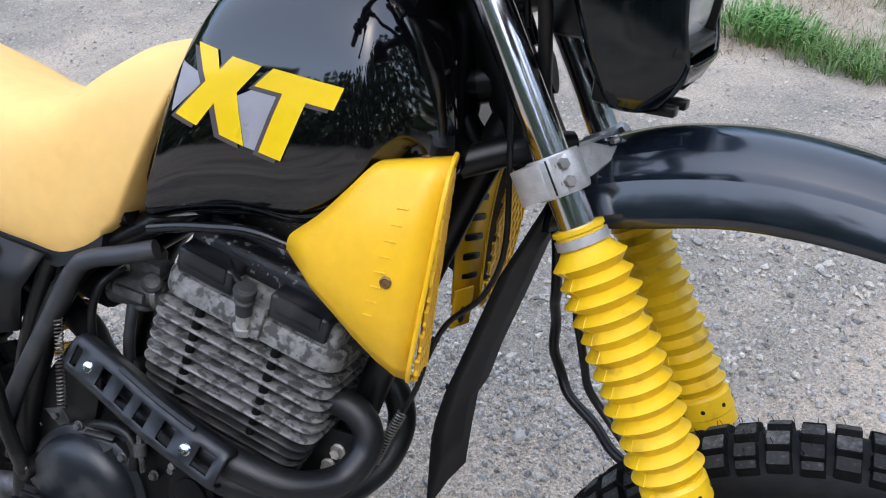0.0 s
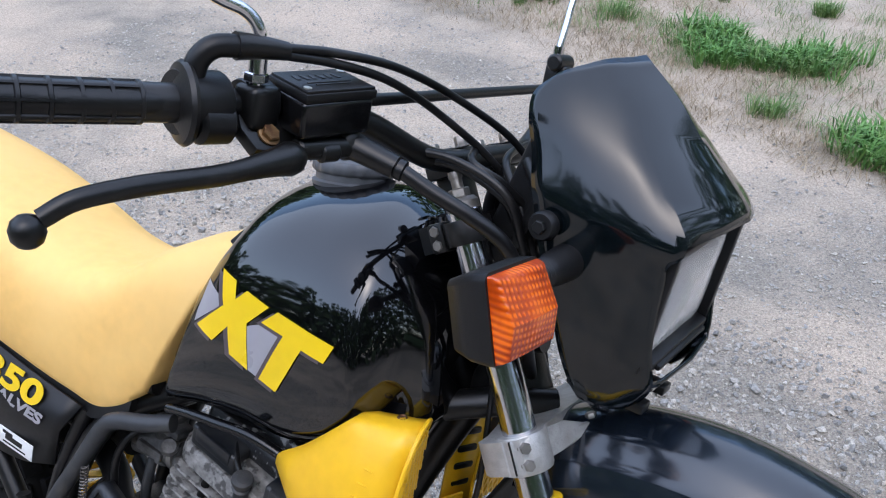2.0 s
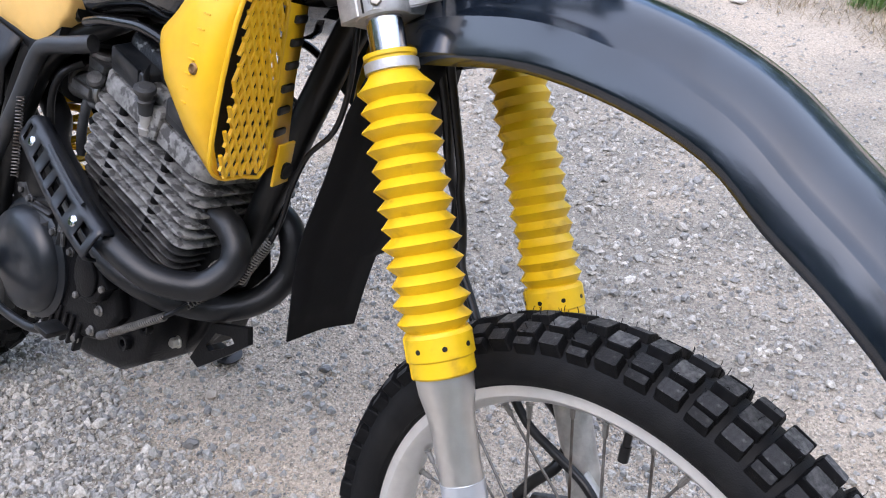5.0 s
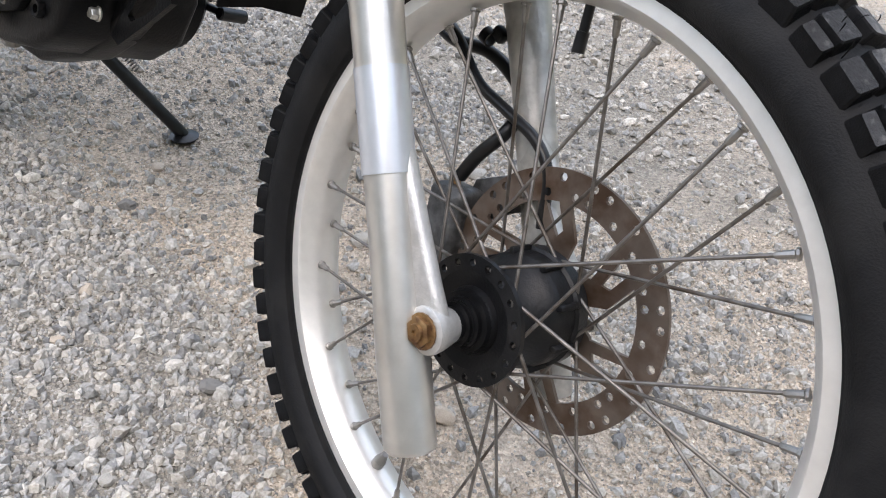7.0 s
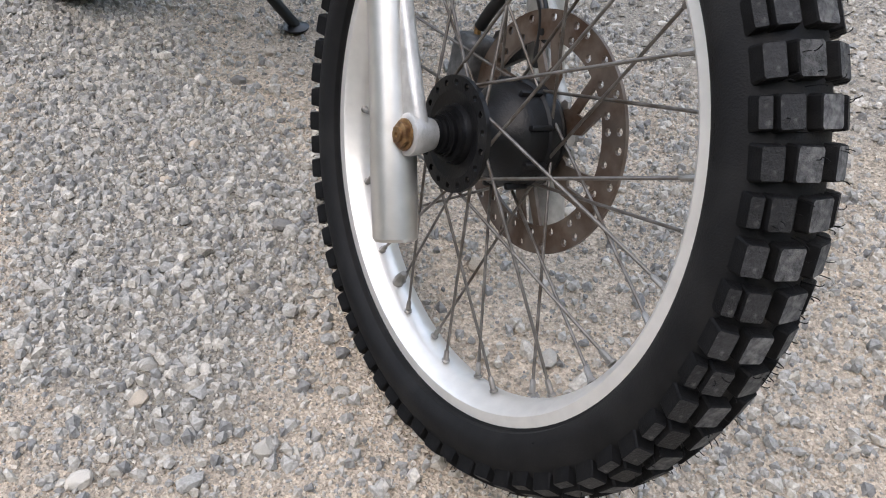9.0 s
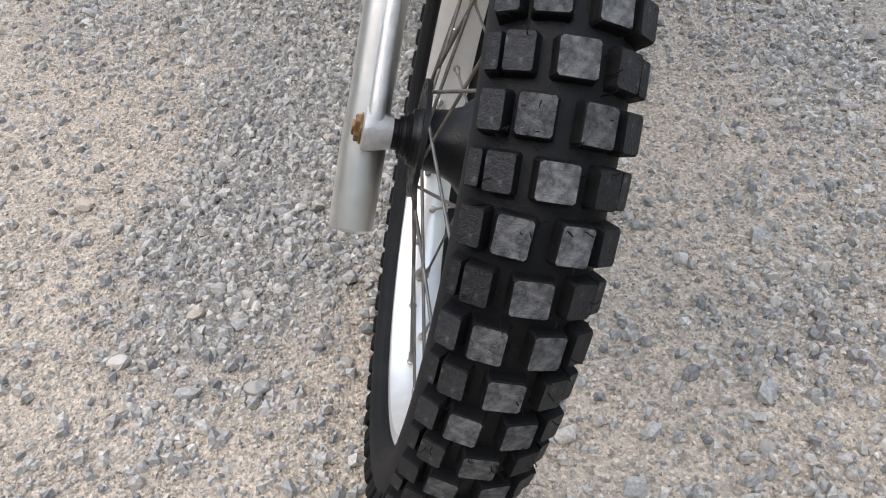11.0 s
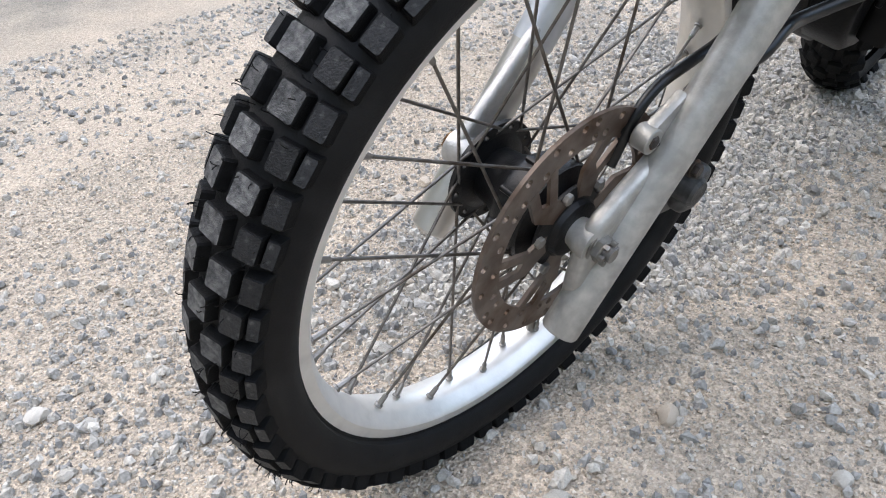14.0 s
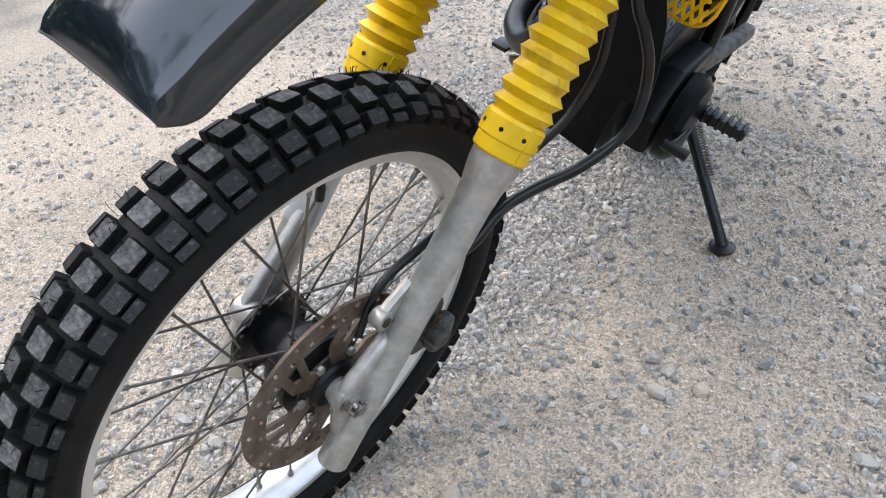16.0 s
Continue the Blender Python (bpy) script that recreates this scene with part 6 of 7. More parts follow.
# ---- frame ----
frame_g = join(tube([(-0.455, 0, 0.60), (-0.512, 0, 0.45), (-0.560, 0, 0.30), (-0.583, 0, 0.22), (-0.607, 0, 0.13)], 0.019, 16), tube([(-0.43, 0, 0.62), (-0.60, 0, 0.56), (-0.80, 0, 0.42), (-0.96, 0, 0.30)], 0.022, 14),
               rod(tuple(UNSTEER @ fk(0.63, 0, -0.045)), tuple(UNSTEER @ fk(0.87, 0, -0.045)), 0.032, 24),
               *[tube([(-0.80, s * 0.05, 0.42), (-0.93, s * 0.09, 0.32), (-0.99, s * 0.10, 0.15), (-1.0, s * 0.10, -0.02)], 0.016, 12) for s in (-1, 1)],
               *[tube([(-0.86, s * 0.085, 0.40), (-1.1, s * 0.095, 0.36), (-1.4, s * 0.09, 0.40), (-1.62, s * 0.08, 0.46)], 0.013, 12) for s in (-1, 1)],
               *[tube([(-0.99, s * 0.10, 0.05), (-1.15, s * 0.10, 0.22), (-1.30, s * 0.09, 0.38)], 0.013, 12) for s in (-1, 1)],
               tube([(-0.50, -0.05, 0.52), (-0.44, -0.03, 0.545), (-0.40, 0.0, 0.55)], 0.016, 12))
frm = part("frame", frame_g, BLACKPAINT, bike, "black tubular steel frame")
CABLE_LINE = [(-0.533, -0.022, 0.220), (-0.545, -0.030, 0.188), (-0.5525, -0.041, 0.160), (-0.5876, -0.0685, 0.1229), (-0.606, -0.098, 0.097), (-0.648, -0.110, 0.064), (-0.684, -0.1156, 0.0362), (-0.704, -0.116, 0.022)]
lift_cable = part("sprung_cable", tube([(-0.460, -0.050, 0.600), (-0.446, -0.056, 0.520), (-0.440, -0.052, 0.440), (-0.458, -0.040, 0.385), (-0.492, -0.034, 0.345), (-0.510, -0.030, 0.300), (-0.519, -0.026, 0.258)] + CABLE_LINE, 0.0032, 8), CABLE, frm, "thin black cable inside steel springs")
part("coil_spring", coil_along(CABLE_LINE[0:3], 0.0060, 0.0010, 18), STEEL, lift_cable, "thin steel coil spring")
part("coil_spring", coil_along([(-0.580, -0.062, 0.131), (-0.594, -0.078, 0.113)], 0.0048, 0.0009, 6), STEEL, lift_cable, "thin steel coil spring")
part("coil_spring", coil_along(CABLE_LINE[4:7], 0.0048, 0.0010, 27), STEEL, lift_cable, "thin rusty steel coil spring")
part("spring_hook", bevel_rod((-0.684, -0.1156, 0.0362), (-0.706, -0.116, 0.0205), 0.0058, 0.002), DIRTYCAST, lift_cable)
# added plate that darkens the opening behind the engine
part("added_dark_plate", slab([(-1.00, 0.02), (-0.985, 0.16), (-0.93, 0.235), (-0.885, 0.215), (-0.90, 0.12), (-0.92, 0.02)], 0.02, on_side(-0.075), 0.004), BLACKPAINT, frm)
part("fuel_tap", join(box((0.03, 0.02, 0.03), pose(-0.80, 0.09, 0.40), 0.004)), CAST, frm)
part("footpeg_bracket", join(box((0.06, 0.02, 0.10), pose(-0.88, 0.125, 0.02), 0.005), box((0.06, 0.02, 0.09), pose(-0.94, -0.125, 0.0), 0.005)), BLACKPAINT, frm)
for y0, y1, x in ((0.14, 0.25, -0.845), (-0.14, -0.25, -0.945)):
    peg = part("footpeg", box((0.026, abs(y1 - y0), 0.020), pose(x, (y0 + y1) / 2, 0.030), 0.004), CABLE, bike, "black ribbed footpeg")
    for i in range(8):
        part("tread_rib", box((0.030, 0.006, 0.026), pose(x, y0 + (y1 - y0) * (i + 0.5) / 8, 0.032), 0.002), CABLE, peg)
part("gear_lever", join(tube([(-0.80, 0.165, 0.03), (-0.74, 0.17, 0.035), (-0.69, 0.165, 0.04)], 0.006), bevel_rod((-0.69, 0.155, 0.04), (-0.69, 0.20, 0.04), 0.0095, 0.002)), BLACKPAINT, bike, "black gear lever")
part("brake_pedal", join(tube([(-0.96, -0.135, 0.02), (-0.88, -0.165, 0.0), (-0.78, -0.17, 0.01), (-0.73, -0.165, 0.03)], 0.006), box((0.03, 0.03, 0.008), pose(-0.725, -0.17, 0.035), 0.002)), BLACKPAINT, bike, "black rear brake pedal")
stand = part("side_stand", join(tube([(-1.018, 0.128, -0.088), (-0.990, 0.172, -0.124), (-0.950, 0.250, -0.187), (-0.9085, 0.331, -0.2525)], 0.0115, 14), box((0.05, 0.03, 0.05), pose(-1.015, 0.118, -0.072), 0.006, 3)), BLACKPAINT, bike, "black side stand propped on the gravel", steer="ground")
part("stand_foot", xf(lathe([(0.012, 0.0), (0.026, 0.003), (0.027, 0.007), (0.012, 0.012)], 20), toward((-0.9075, 0.3335, -0.2595), (-0.038, -0.341, 0.939))), BLACKPAINT, stand, "rusted stand foot plate", steer="ground")
part("stand_spring", coil((-0.990, 0.165, -0.085), (-0.955, 0.240, -0.150), 0.006, 0.0014, 18), SPOKE, stand, steer="ground")

# ---- exhaust ----
ex = part("exhaust_header", tube([(-0.632, -0.036, 0.220), (-0.606, -0.040, 0.222), (-0.580, -0.042, 0.215), (-0.563, -0.045, 0.196), (-0.562, -0.054, 0.172), (-0.579, -0.078, 0.147), (-0.617, -0.113, 0.146), (-0.668, -0.128, 0.160), (-0.72, -0.129, 0.173), (-0.80, -0.115, 0.196), (-0.88, -0.096, 0.216), (-0.95, -0.06, 0.24), (-1.06, -0.06, 0.29), (-1.2, -0.12, 0.36)], 0.0178, 18, 8), EXHAUST, bike, "black exhaust header pipe")
part("exhaust_header", tube([(-0.632, 0.036, 0.220), (-0.600, 0.042, 0.224), (-0.572, 0.046, 0.212), (-0.556, 0.046, 0.182), (-0.555, 0.038, 0.148), (-0.566, 0.012, 0.116), (-0.592, -0.030, 0.100), (-0.632, -0.075, 0.104), (-0.680, -0.102, 0.116), (-0.718, -0.112, 0.130), (-0.765, -0.108, 0.152), (-0.82, -0.092, 0.182)], 0.0178, 18, 8), EXHAUST, bike, "black exhaust header pipe")
for s in (-1, 1):
    part("port_flange", xf(lathe([(0.019, 0), (0.024, 0.0), (0.025, 0.002), (0.025, 0.007), (0.024, 0.009), (0.0175, 0.010)], 24), toward((-0.622, s * 0.037, 0.220), (1, 0.05 * s, 0.06))), EXHAUST, ex)
part("muffler", tube([(-1.18, -0.125, 0.35), (-1.25, -0.135, 0.38), (-1.50, -0.15, 0.44), (-1.72, -0.15, 0.48)], lambda t: 0.03 + 0.022 * min(1, 3 * t), 20), EXHAUST, bike, "black exhaust muffler")
# heat guard: a curved channel with open slots
gc = spline([(-0.911, -0.120, 0.232), (-0.877, -0.127, 0.2235), (-0.835, -0.136, 0.212), (-0.790, -0.143, 0.196), (-0.740, -0.151, 0.182), (-0.681, -0.156, 0.166)], 20)
SLOTS = (0.078, 0.324, 0.475, 0.60, 0.745, 0.925)
cuts = sorted([0.0, 0.008, 0.022, 0.2, 0.844, 0.982, 0.994, 1.0] + [t - 0.036 for t in SLOTS] + [t + 0.036 for t in SLOTS])
ACROSS = ((-1.0, -0.016), (-1.0, -0.004), (-0.86, 0.001), (-0.52, 0.0025), (0.52, 0.0025), (0.86, 0.001), (1.0, -0.004), (1.0, -0.016))
V, F = [], []
for i, t in enumerate(cuts):
    j = min(len(gc) - 2, int(t * (len(gc) - 1)))
    q = gc[j].lerp(gc[j + 1], t * (len(gc) - 1) - j)
    d = (gc[j + 1] - gc[j]).normalized()
    upv = Vector((0, 0.35, 1))
    upv = (upv - d * upv.dot(d)).normalized()
    outv = d.cross(upv).normalized()
    if outv.y > 0:
        outv = -outv
    w = 0.0228 * (0.80 if i in (0, len(cuts) - 1) else 0.93 if i in (1, len(cuts) - 2) else 1)
    V += [tuple(q + upv * a * w + outv * b) for a, b in ACROSS]
    if i:
        hole = any(abs((cuts[i - 1] + t) / 2 - s) < 0.02 for s in SLOTS)
        F += [((i - 1) * 8 + k, (i - 1) * 8 + k + 1, i * 8 + k + 1, i * 8 + k) for k in range(7) if not (hole and k == 3)]
guard = part("heat_guard", (V, F), GUARD, bike, "black slotted exhaust heat guard", sharp=50)
part("guard_strap", tube([q + Vector((0, 0.004, 0.026)) for q in gc[42:88:9]], 0.0032, 8), GUARD, guard)
sol = guard.modifiers.new("thickness", "SOLIDIFY")
sol.thickness, sol.offset = 0.004, 0
for p in ((-0.877, -0.1300, 0.2245), (-0.727, -0.1555, 0.1790)):
    part("guard_screw", xf(lathe([(0.0075, 0), (0.0075, 0.0012), (0.006, 0.003), (0, 0.0038)], 16), toward(p, (0, -1, 0.35))), CHROME, guard, "bright pan-head screw")

# ---- rear wheel ----
RC = Vector((-1.40, 0, -0.077))
AT_R = Matrix.Translation(RC) @ ABOUT_Y
rt = part("rear_tyre", xf(lathe([(0.262 + 0.048 * math.cos(radians(-128 + 256 * i / 20)) * (1 if abs(i - 10) < 7 else 0.8), 0.058 * math.sin(radians(-128 + 256 * i / 20))) for i in range(21)], 80, False, False), AT_R), RUBBER, bike, "wide knobbly rear tyre")
blk = []
for k in range(48):
    th = 2 * math.pi * k / 48
    for dg in ((0, 38, -38) if k % 2 == 0 else (19, -19, 55, -55)):
        phi = radians(dg)
        spin = Matrix(((math.sin(th), 0, math.cos(th), RC.x), (0, 1, 0, 0), (-math.cos(th), 0, math.sin(th), RC.z), (0, 0, 0, 1)))
        blk.append(xf(tread_block(0.028, 0.030, 0.012, 0), spin @ Matrix.Translation((0, 0.062 * math.sin(phi), 0.2505 + 0.056 * math.cos(phi))) @ Matrix.Rotation(-phi * 0.85, 4, "X")))
tagged(part("rear_tread", join(*blk), KNOB, rt), kind="stuff")
rrim = part("rear_rim", xf(lathe([(r - 0.036, y * 1.25) for r, y in rim_profile], 96, True), AT_R), ALLOY, bike, "pale alloy rear rim")
part("rear_hub", xf(lathe([(0.02, -0.08), (0.075, -0.075), (0.078, -0.03), (0.045, -0.02), (0.045, 0.03), (0.06, 0.04), (0.06, 0.05), (0.02, 0.07)], 36), AT_R), HUB, rrim)
sp = []
for k in range(36):
    th = radians(10 * k)
    s = -1 if k % 2 else 1
    a = th + radians(55 if k % 4 < 2 else -55)
    sp.append((RC + Vector((0.06 * math.cos(a), s * 0.035, 0.06 * math.sin(a))), RC + Vector((0.222 * math.cos(th), 0, 0.222 * math.sin(th)))))
for a, b in sp:
    part("spoke", rod(a, b, 0.002, 6), STEEL, rrim)
part("swingarm", join(*[tube([(-0.99, s * 0.085, 0.0), (-1.15, s * 0.09, -0.035), (-1.40, s * 0.095, -0.077), (-1.45, s * 0.095, -0.085)], 0.02, 12) for s in (-1, 1)], rod((-0.99, -0.1, 0.0), (-0.99, 0.1, 0.0), 0.022)), DIRTYCAST, bike, "dull grey swingarm")
part("shock_spring", coil((-0.99, 0.0, 0.05), (-1.04, 0.0, 0.26), 0.033, 0.006, 7), YELLOW, bike, "yellow shock absorber spring")
part("air_box", box((0.20, 0.16, 0.14), pose(-1.13, 0.0, 0.29), 0.02, 3), CABLE, bike, "black air box behind the side covers")
# ---- ground ----
def ground_height(x, y):
    return 0.004 * noise.noise((x * 2.1, y * 2.1, 0)) + 0.0035 * noise.noise((x * 9, y * 9, 3)) - 0.004


# trodden patches (x, y, radius, weight); minus: loose gravel
EARTH_PATCHES = ((-0.19, 0.12, 0.20, 0.5), (-0.33, -0.90, 0.35, 0.35), (-0.87, 0.10, 0.30, 0.5), (-0.05, -0.90, 0.5, 0.5), (-0.04, 0.08, 0.2, 0.35), (0.0, -1.25, 0.5, 0.4), (-0.57, 0.32, 0.2, 0.3), (-0.05, -0.12, 0.12, 0.3), (-0.20, -0.45, 0.25, -0.35), (-0.62, -0.25, 0.25, -0.4), (-0.10, 0.36, 0.2, -0.25),
                 (-0.95, 0.25, 0.26, 0.45), (-0.62, 0.04, 0.16, 0.4), (-0.55, -0.99, 0.35, 0.35), (-0.35, -0.67, 0.25, 0.25), (-0.36, 0.18, 0.22, 0.4), (-1.27, 0.08, 0.25, 0.3), (-0.14, 0.04, 0.14, 0.4),
                 (-0.34, -0.31, 0.22, -0.5), (-1.05, -0.10, 0.2, -0.4), (-0.27, 1.04, 0.4, -0.3), (0.15, -0.71, 0.3, -0.25), (-0.27, -1.35, 0.25, -0.3), (-0.75, 0.42, 0.2, -0.2))


def earthiness(x, y):
    """0: loose grey gravel, 1: bare trodden earth."""
    v = 0.65 * noise.noise((x * 0.9 + 3.0, y * 1.2, 1.7)) + 0.35 * noise.noise((x * 2.6, y * 3.1, 5.0)) + 0.2 * noise.noise((x * 8.0, y * 8.0, 9.0))
    for px, py, r, k in EARTH_PATCHES:
        v += 1.5 * k * math.exp(-((x - px) ** 2 + (y - py) ** 2) / (r * r))
    v += 0.5 * min(1.0, max(0.0, (y - 2.95 + 0.3 * min(0.0, x)) * 2.0))
    return min(1.0, max(0.0, 0.46 + 1.15 * v))


def ground_material():
    m = bpy.data.materials.new("trodden_gravel")
    m.use_nodes = True
    nt = m.node_tree
    b = nt.nodes["Principled BSDF"]
    b.inputs["Roughness"].default_value = 0.92
    b.inputs["Specular IOR Level"].default_value = 0.2
    patch = tex(nt, "ShaderNodeTexNoise", 1.3, 6)
    patch.inputs["Roughness"].default_value = 0.65
    at = nt.nodes.new("ShaderNodeAttribute")
    at.attribute_name = "earth"
    add = nt.nodes.new("ShaderNodeMath")
    add.operation = "MULTIPLY_ADD"
    add.inputs[1].default_value, add.inputs[2].default_value = 0.45, 0.0
    nt.links.new(patch.outputs["Fac"], add.inputs[0])
    nt.links.new(at.outputs["Fac"], add.inputs[2])
    # the darkest stop also paints the shade between loose stones
    soil_and_gaps = ramp(nt, add.outputs[0], [(0.30, (0.290, 0.264, 0.222)), (0.62, (0.425, 0.366, 0.294)), (1.0, (0.530, 0.445, 0.350))])
    grit = tex(nt, "ShaderNodeTexVoronoi", 190, 0)
    grit.inputs["Randomness"].default_value = 1.0
    tone = ramp(nt, grit.outputs["Color"], [(0.1, (0.60, 0.60, 0.61)), (0.5, (0.97, 0.97, 0.97)), (0.9, (1.28, 1.27, 1.25))])
    mul = nt.nodes.new("ShaderNodeMixRGB")
    mul.blend_type, mul.inputs[0].default_value = "MULTIPLY", 0.8
    nt.links.new(soil_and_gaps, mul.inputs[1])
    nt.links.new(tone, mul.inputs[2])
    fine = tex(nt, "ShaderNodeTexNoise", 420, 5)
    t2 = ramp(nt, fine.outputs["Fac"], [(0.3, (0.7, 0.7, 0.7)), (0.7, (1.2, 1.2, 1.2))])
    mul2 = nt.nodes.new("ShaderNodeMixRGB")
    mul2.blend_type, mul2.inputs[0].default_value = "MULTIPLY", 0.7
    nt.links.new(mul.outputs[0], mul2.inputs[1])
    nt.links.new(t2, mul2.inputs[2])
    nt.links.new(mul2.outputs[0], b.inputs["Base Color"])
    bp = nt.nodes.new("ShaderNodeBump")
    bp.inputs["Strength"].default_value, bp.inputs["Distance"].default_value = 0.9, 0.006
    nt.links.new(grit.outputs["Distance"], bp.inputs["Height"])
    bp2 = nt.nodes.new("ShaderNodeBump")
    bp2.inputs["Strength"].default_value, bp2.inputs["Distance"].default_value = 0.6, 0.003
    nt.links.new(fine.outputs["Fac"], bp2.inputs["Height"])
    nt.links.new(bp.outputs[0], bp2.inputs["Normal"])
    nt.links.new(bp2.outputs[0], b.inputs["Normal"])
    return m


GROUND = ground_material()
xs = sorted(set([-400, -120, -40, -15] + [round(-8 + 0.06 * i, 3) for i in range(184)] + [6, 15, 40, 120, 400]))
ys = sorted(set([-400, -120, -40, -15] + [round(-5 + 0.06 * i, 3) for i in range(217)] + [12, 15, 40, 120, 400]))
V = [(x, y, ground_height(x, y) if -8 <= x <= 3 and -5 <= y <= 8 else -0.004) for x in xs for y in ys]
ny = len(ys)
F = [(i * ny + j, (i + 1) * ny + j, (i + 1) * ny + j + 1, i * ny + j + 1) for i in range(len(xs) - 1) for j in range(ny - 1)]
ground = new("ground", mesh_of("ground", (V, F), GROUND, 180))
earth_at = ground.data.attributes.new("earth", "FLOAT", "POINT")
earth_at.data.foreach_set("value", [earthiness(x, y) for x, y, z in V])
tagged(ground, "compacted gravel and earth yard", "ground", kind="structure")


def stone_material(name, stops):
    m = bpy.data.materials.new(name)
    m.use_nodes = True
    nt = m.node_tree
    b = nt.nodes["Principled BSDF"]
    b.inputs["Roughness"].default_value = 0.85
    b.inputs["Specular IOR Level"].default_value = 0.25
    geo = nt.nodes.new("ShaderNodeNewGeometry")
    col = ramp(nt, geo.outputs["Random Per Island"], stops)
    n = tex(nt, "ShaderNodeTexNoise", 260, 5)
    t = ramp(nt, n.outputs["Fac"], [(0.3, (0.64, 0.64, 0.64)), (0.7, (1.28, 1.28, 1.28))])
    mul = nt.nodes.new("ShaderNodeMixRGB")
    mul.blend_type, mul.inputs[0].default_value = "MULTIPLY", 0.8
    nt.links.new(col, mul.inputs[1])
    nt.links.new(t, mul.inputs[2])
    nt.links.new(mul.outputs[0], b.inputs["Base Color"])
    return m


STONE = stone_material("crushed_stone", [(0.0, (0.190, 0.186, 0.178)), (0.2, (0.295, 0.287, 0.268)), (0.5, (0.380, 0.364, 0.332)), (0.8, (0.440, 0.405, 0.350)), (0.96, (0.480, 0.447, 0.390)), (1.0, (0.58, 0.545, 0.485))])
CRUMB = stone_material("earth_crumbs", [(0.0, (0.250, 0.220, 0.182)), (0.35, (0.405, 0.352, 0.285)), (0.8, (0.510, 0.442, 0.358)), (1.0, (0.620, 0.560, 0.475))])
PHI = (1 + 5 ** 0.5) / 2
ICO_V = np.array([(-1, PHI, 0), (1, PHI, 0), (-1, -PHI, 0), (1, -PHI, 0), (0, -1, PHI), (0, 1, PHI), (0, -1, -PHI), (0, 1, -PHI), (PHI, 0, -1), (PHI, 0, 1), (-PHI, 0, -1), (-PHI, 0, 1)]) / 1.9
ICO_F = np.array([(0, 11, 5), (0, 5, 1), (0, 1, 7), (0, 7, 10), (0, 10, 11), (1, 5, 9), (5, 11, 4), (11, 10, 2), (10, 7, 6), (7, 1, 8), (3, 9, 4), (3, 4, 2), (3, 2, 6), (3, 6, 8), (3, 8, 9), (4, 9, 5), (2, 4, 11), (6, 2, 10), (8, 6, 7), (9, 8, 1)])
OCT_V = np.array([(1, 0, 0), (0, 1, 0), (-1, 0, 0), (0, -1, 0), (0, 0, 0.8), (0.7, 0.7, 0.3)])
OCT_F = np.array([(0, 5, 4), (5, 1, 4), (1, 2, 4), (2, 3, 4), (3, 0, 4)])


CHIP_V = np.array([(math.cos(radians(60 * k)), math.sin(radians(60 * k)), -0.35) for k in range(6)] + [(0.74 * math.cos(radians(120 * k + 30)), 0.74 * math.sin(radians(120 * k + 30)), 0.80) for k in range(3)])
CHIP_F = np.array([f for k in range(3) for f in ((2 * k, 2 * k + 1, 6 + k), (2 * k + 1, (2 * k + 2) % 6, 6 + (k + 1) % 3), (2 * k + 1, 6 + (k + 1) % 3, 6 + k))] + [(6, 7, 8)])


def scatter(name, n, box_xy, size, seed, base_v, base_f, label, earth=0.6, keep=None, skew=3.2, material=STONE):
    """n stones of a size range, fewer on bare earth, as one joined mesh."""
    g = np.random.default_rng(seed)
    x, y = g.uniform(box_xy[0], box_xy[1], n), g.uniform(box_xy[2], box_xy[3], n)
    e = np.array([earthiness(a, b) for a, b in zip(x, y)])
    ok = g.uniform(0, 1, n) > earth * e
    if keep is not None:
        ok &= np.array([keep(a, b) for a, b in zip(x, y)])
    x, y = x[ok], y[ok]
    n = len(x)
    s = size[0] * (size[1] / size[0]) ** (g.uniform(0, 1, n) ** skew)
    z = np.array([ground_height(a, b) for a, b in zip(x, y)]) + s * g.uniform(0.04, 0.32, n)
    k = len(base_v)
    jit = base_v[None] * g.uniform(0.64, 1.24, (n, k, 1)) + g.uniform(-0.12, 0.12, (n, k, 3))
    jit = jit * np.stack([g.uniform(0.8, 1.3, n), g.uniform(0.7, 1.05, n), g.uniform(0.65, 1.05, n)], 1)[:, None] * s[:, None, None] * 0.5
    a = g.uniform(0, 2 * np.pi, n)
    ca, sa = np.cos(a)[:, None], np.sin(a)[:, None]
    P = np.stack([jit[..., 0] * ca - jit[..., 1] * sa + x[:, None], jit[..., 0] * sa + jit[..., 1] * ca + y[:, None], jit[..., 2] + jit[..., 0] * g.uniform(-0.35, 0.35, (n, 1)) + z[:, None]], -1)
    me = bpy.data.meshes.new(name)
    fc = (base_f[None] + (np.arange(n) * k)[:, None, None]).reshape(-1, 3)
    me.vertices.add(n * k)
    me.vertices.foreach_set("co", P.reshape(-1))
    me.loops.add(len(fc) * 3)
    me.loops.foreach_set("vertex_index", fc.reshape(-1).astype(np.int32))
    me.polygons.add(len(fc))
    me.polygons.foreach_set("loop_start", (np.arange(len(fc)) * 3).astype(np.int32))
    me.polygons.foreach_set("use_smooth", [False] * len(fc))
    me.update(calc_edges=True)
    me.materials.append(material)
    return tagged(new(name, me), label, "gravel", kind="stuff")


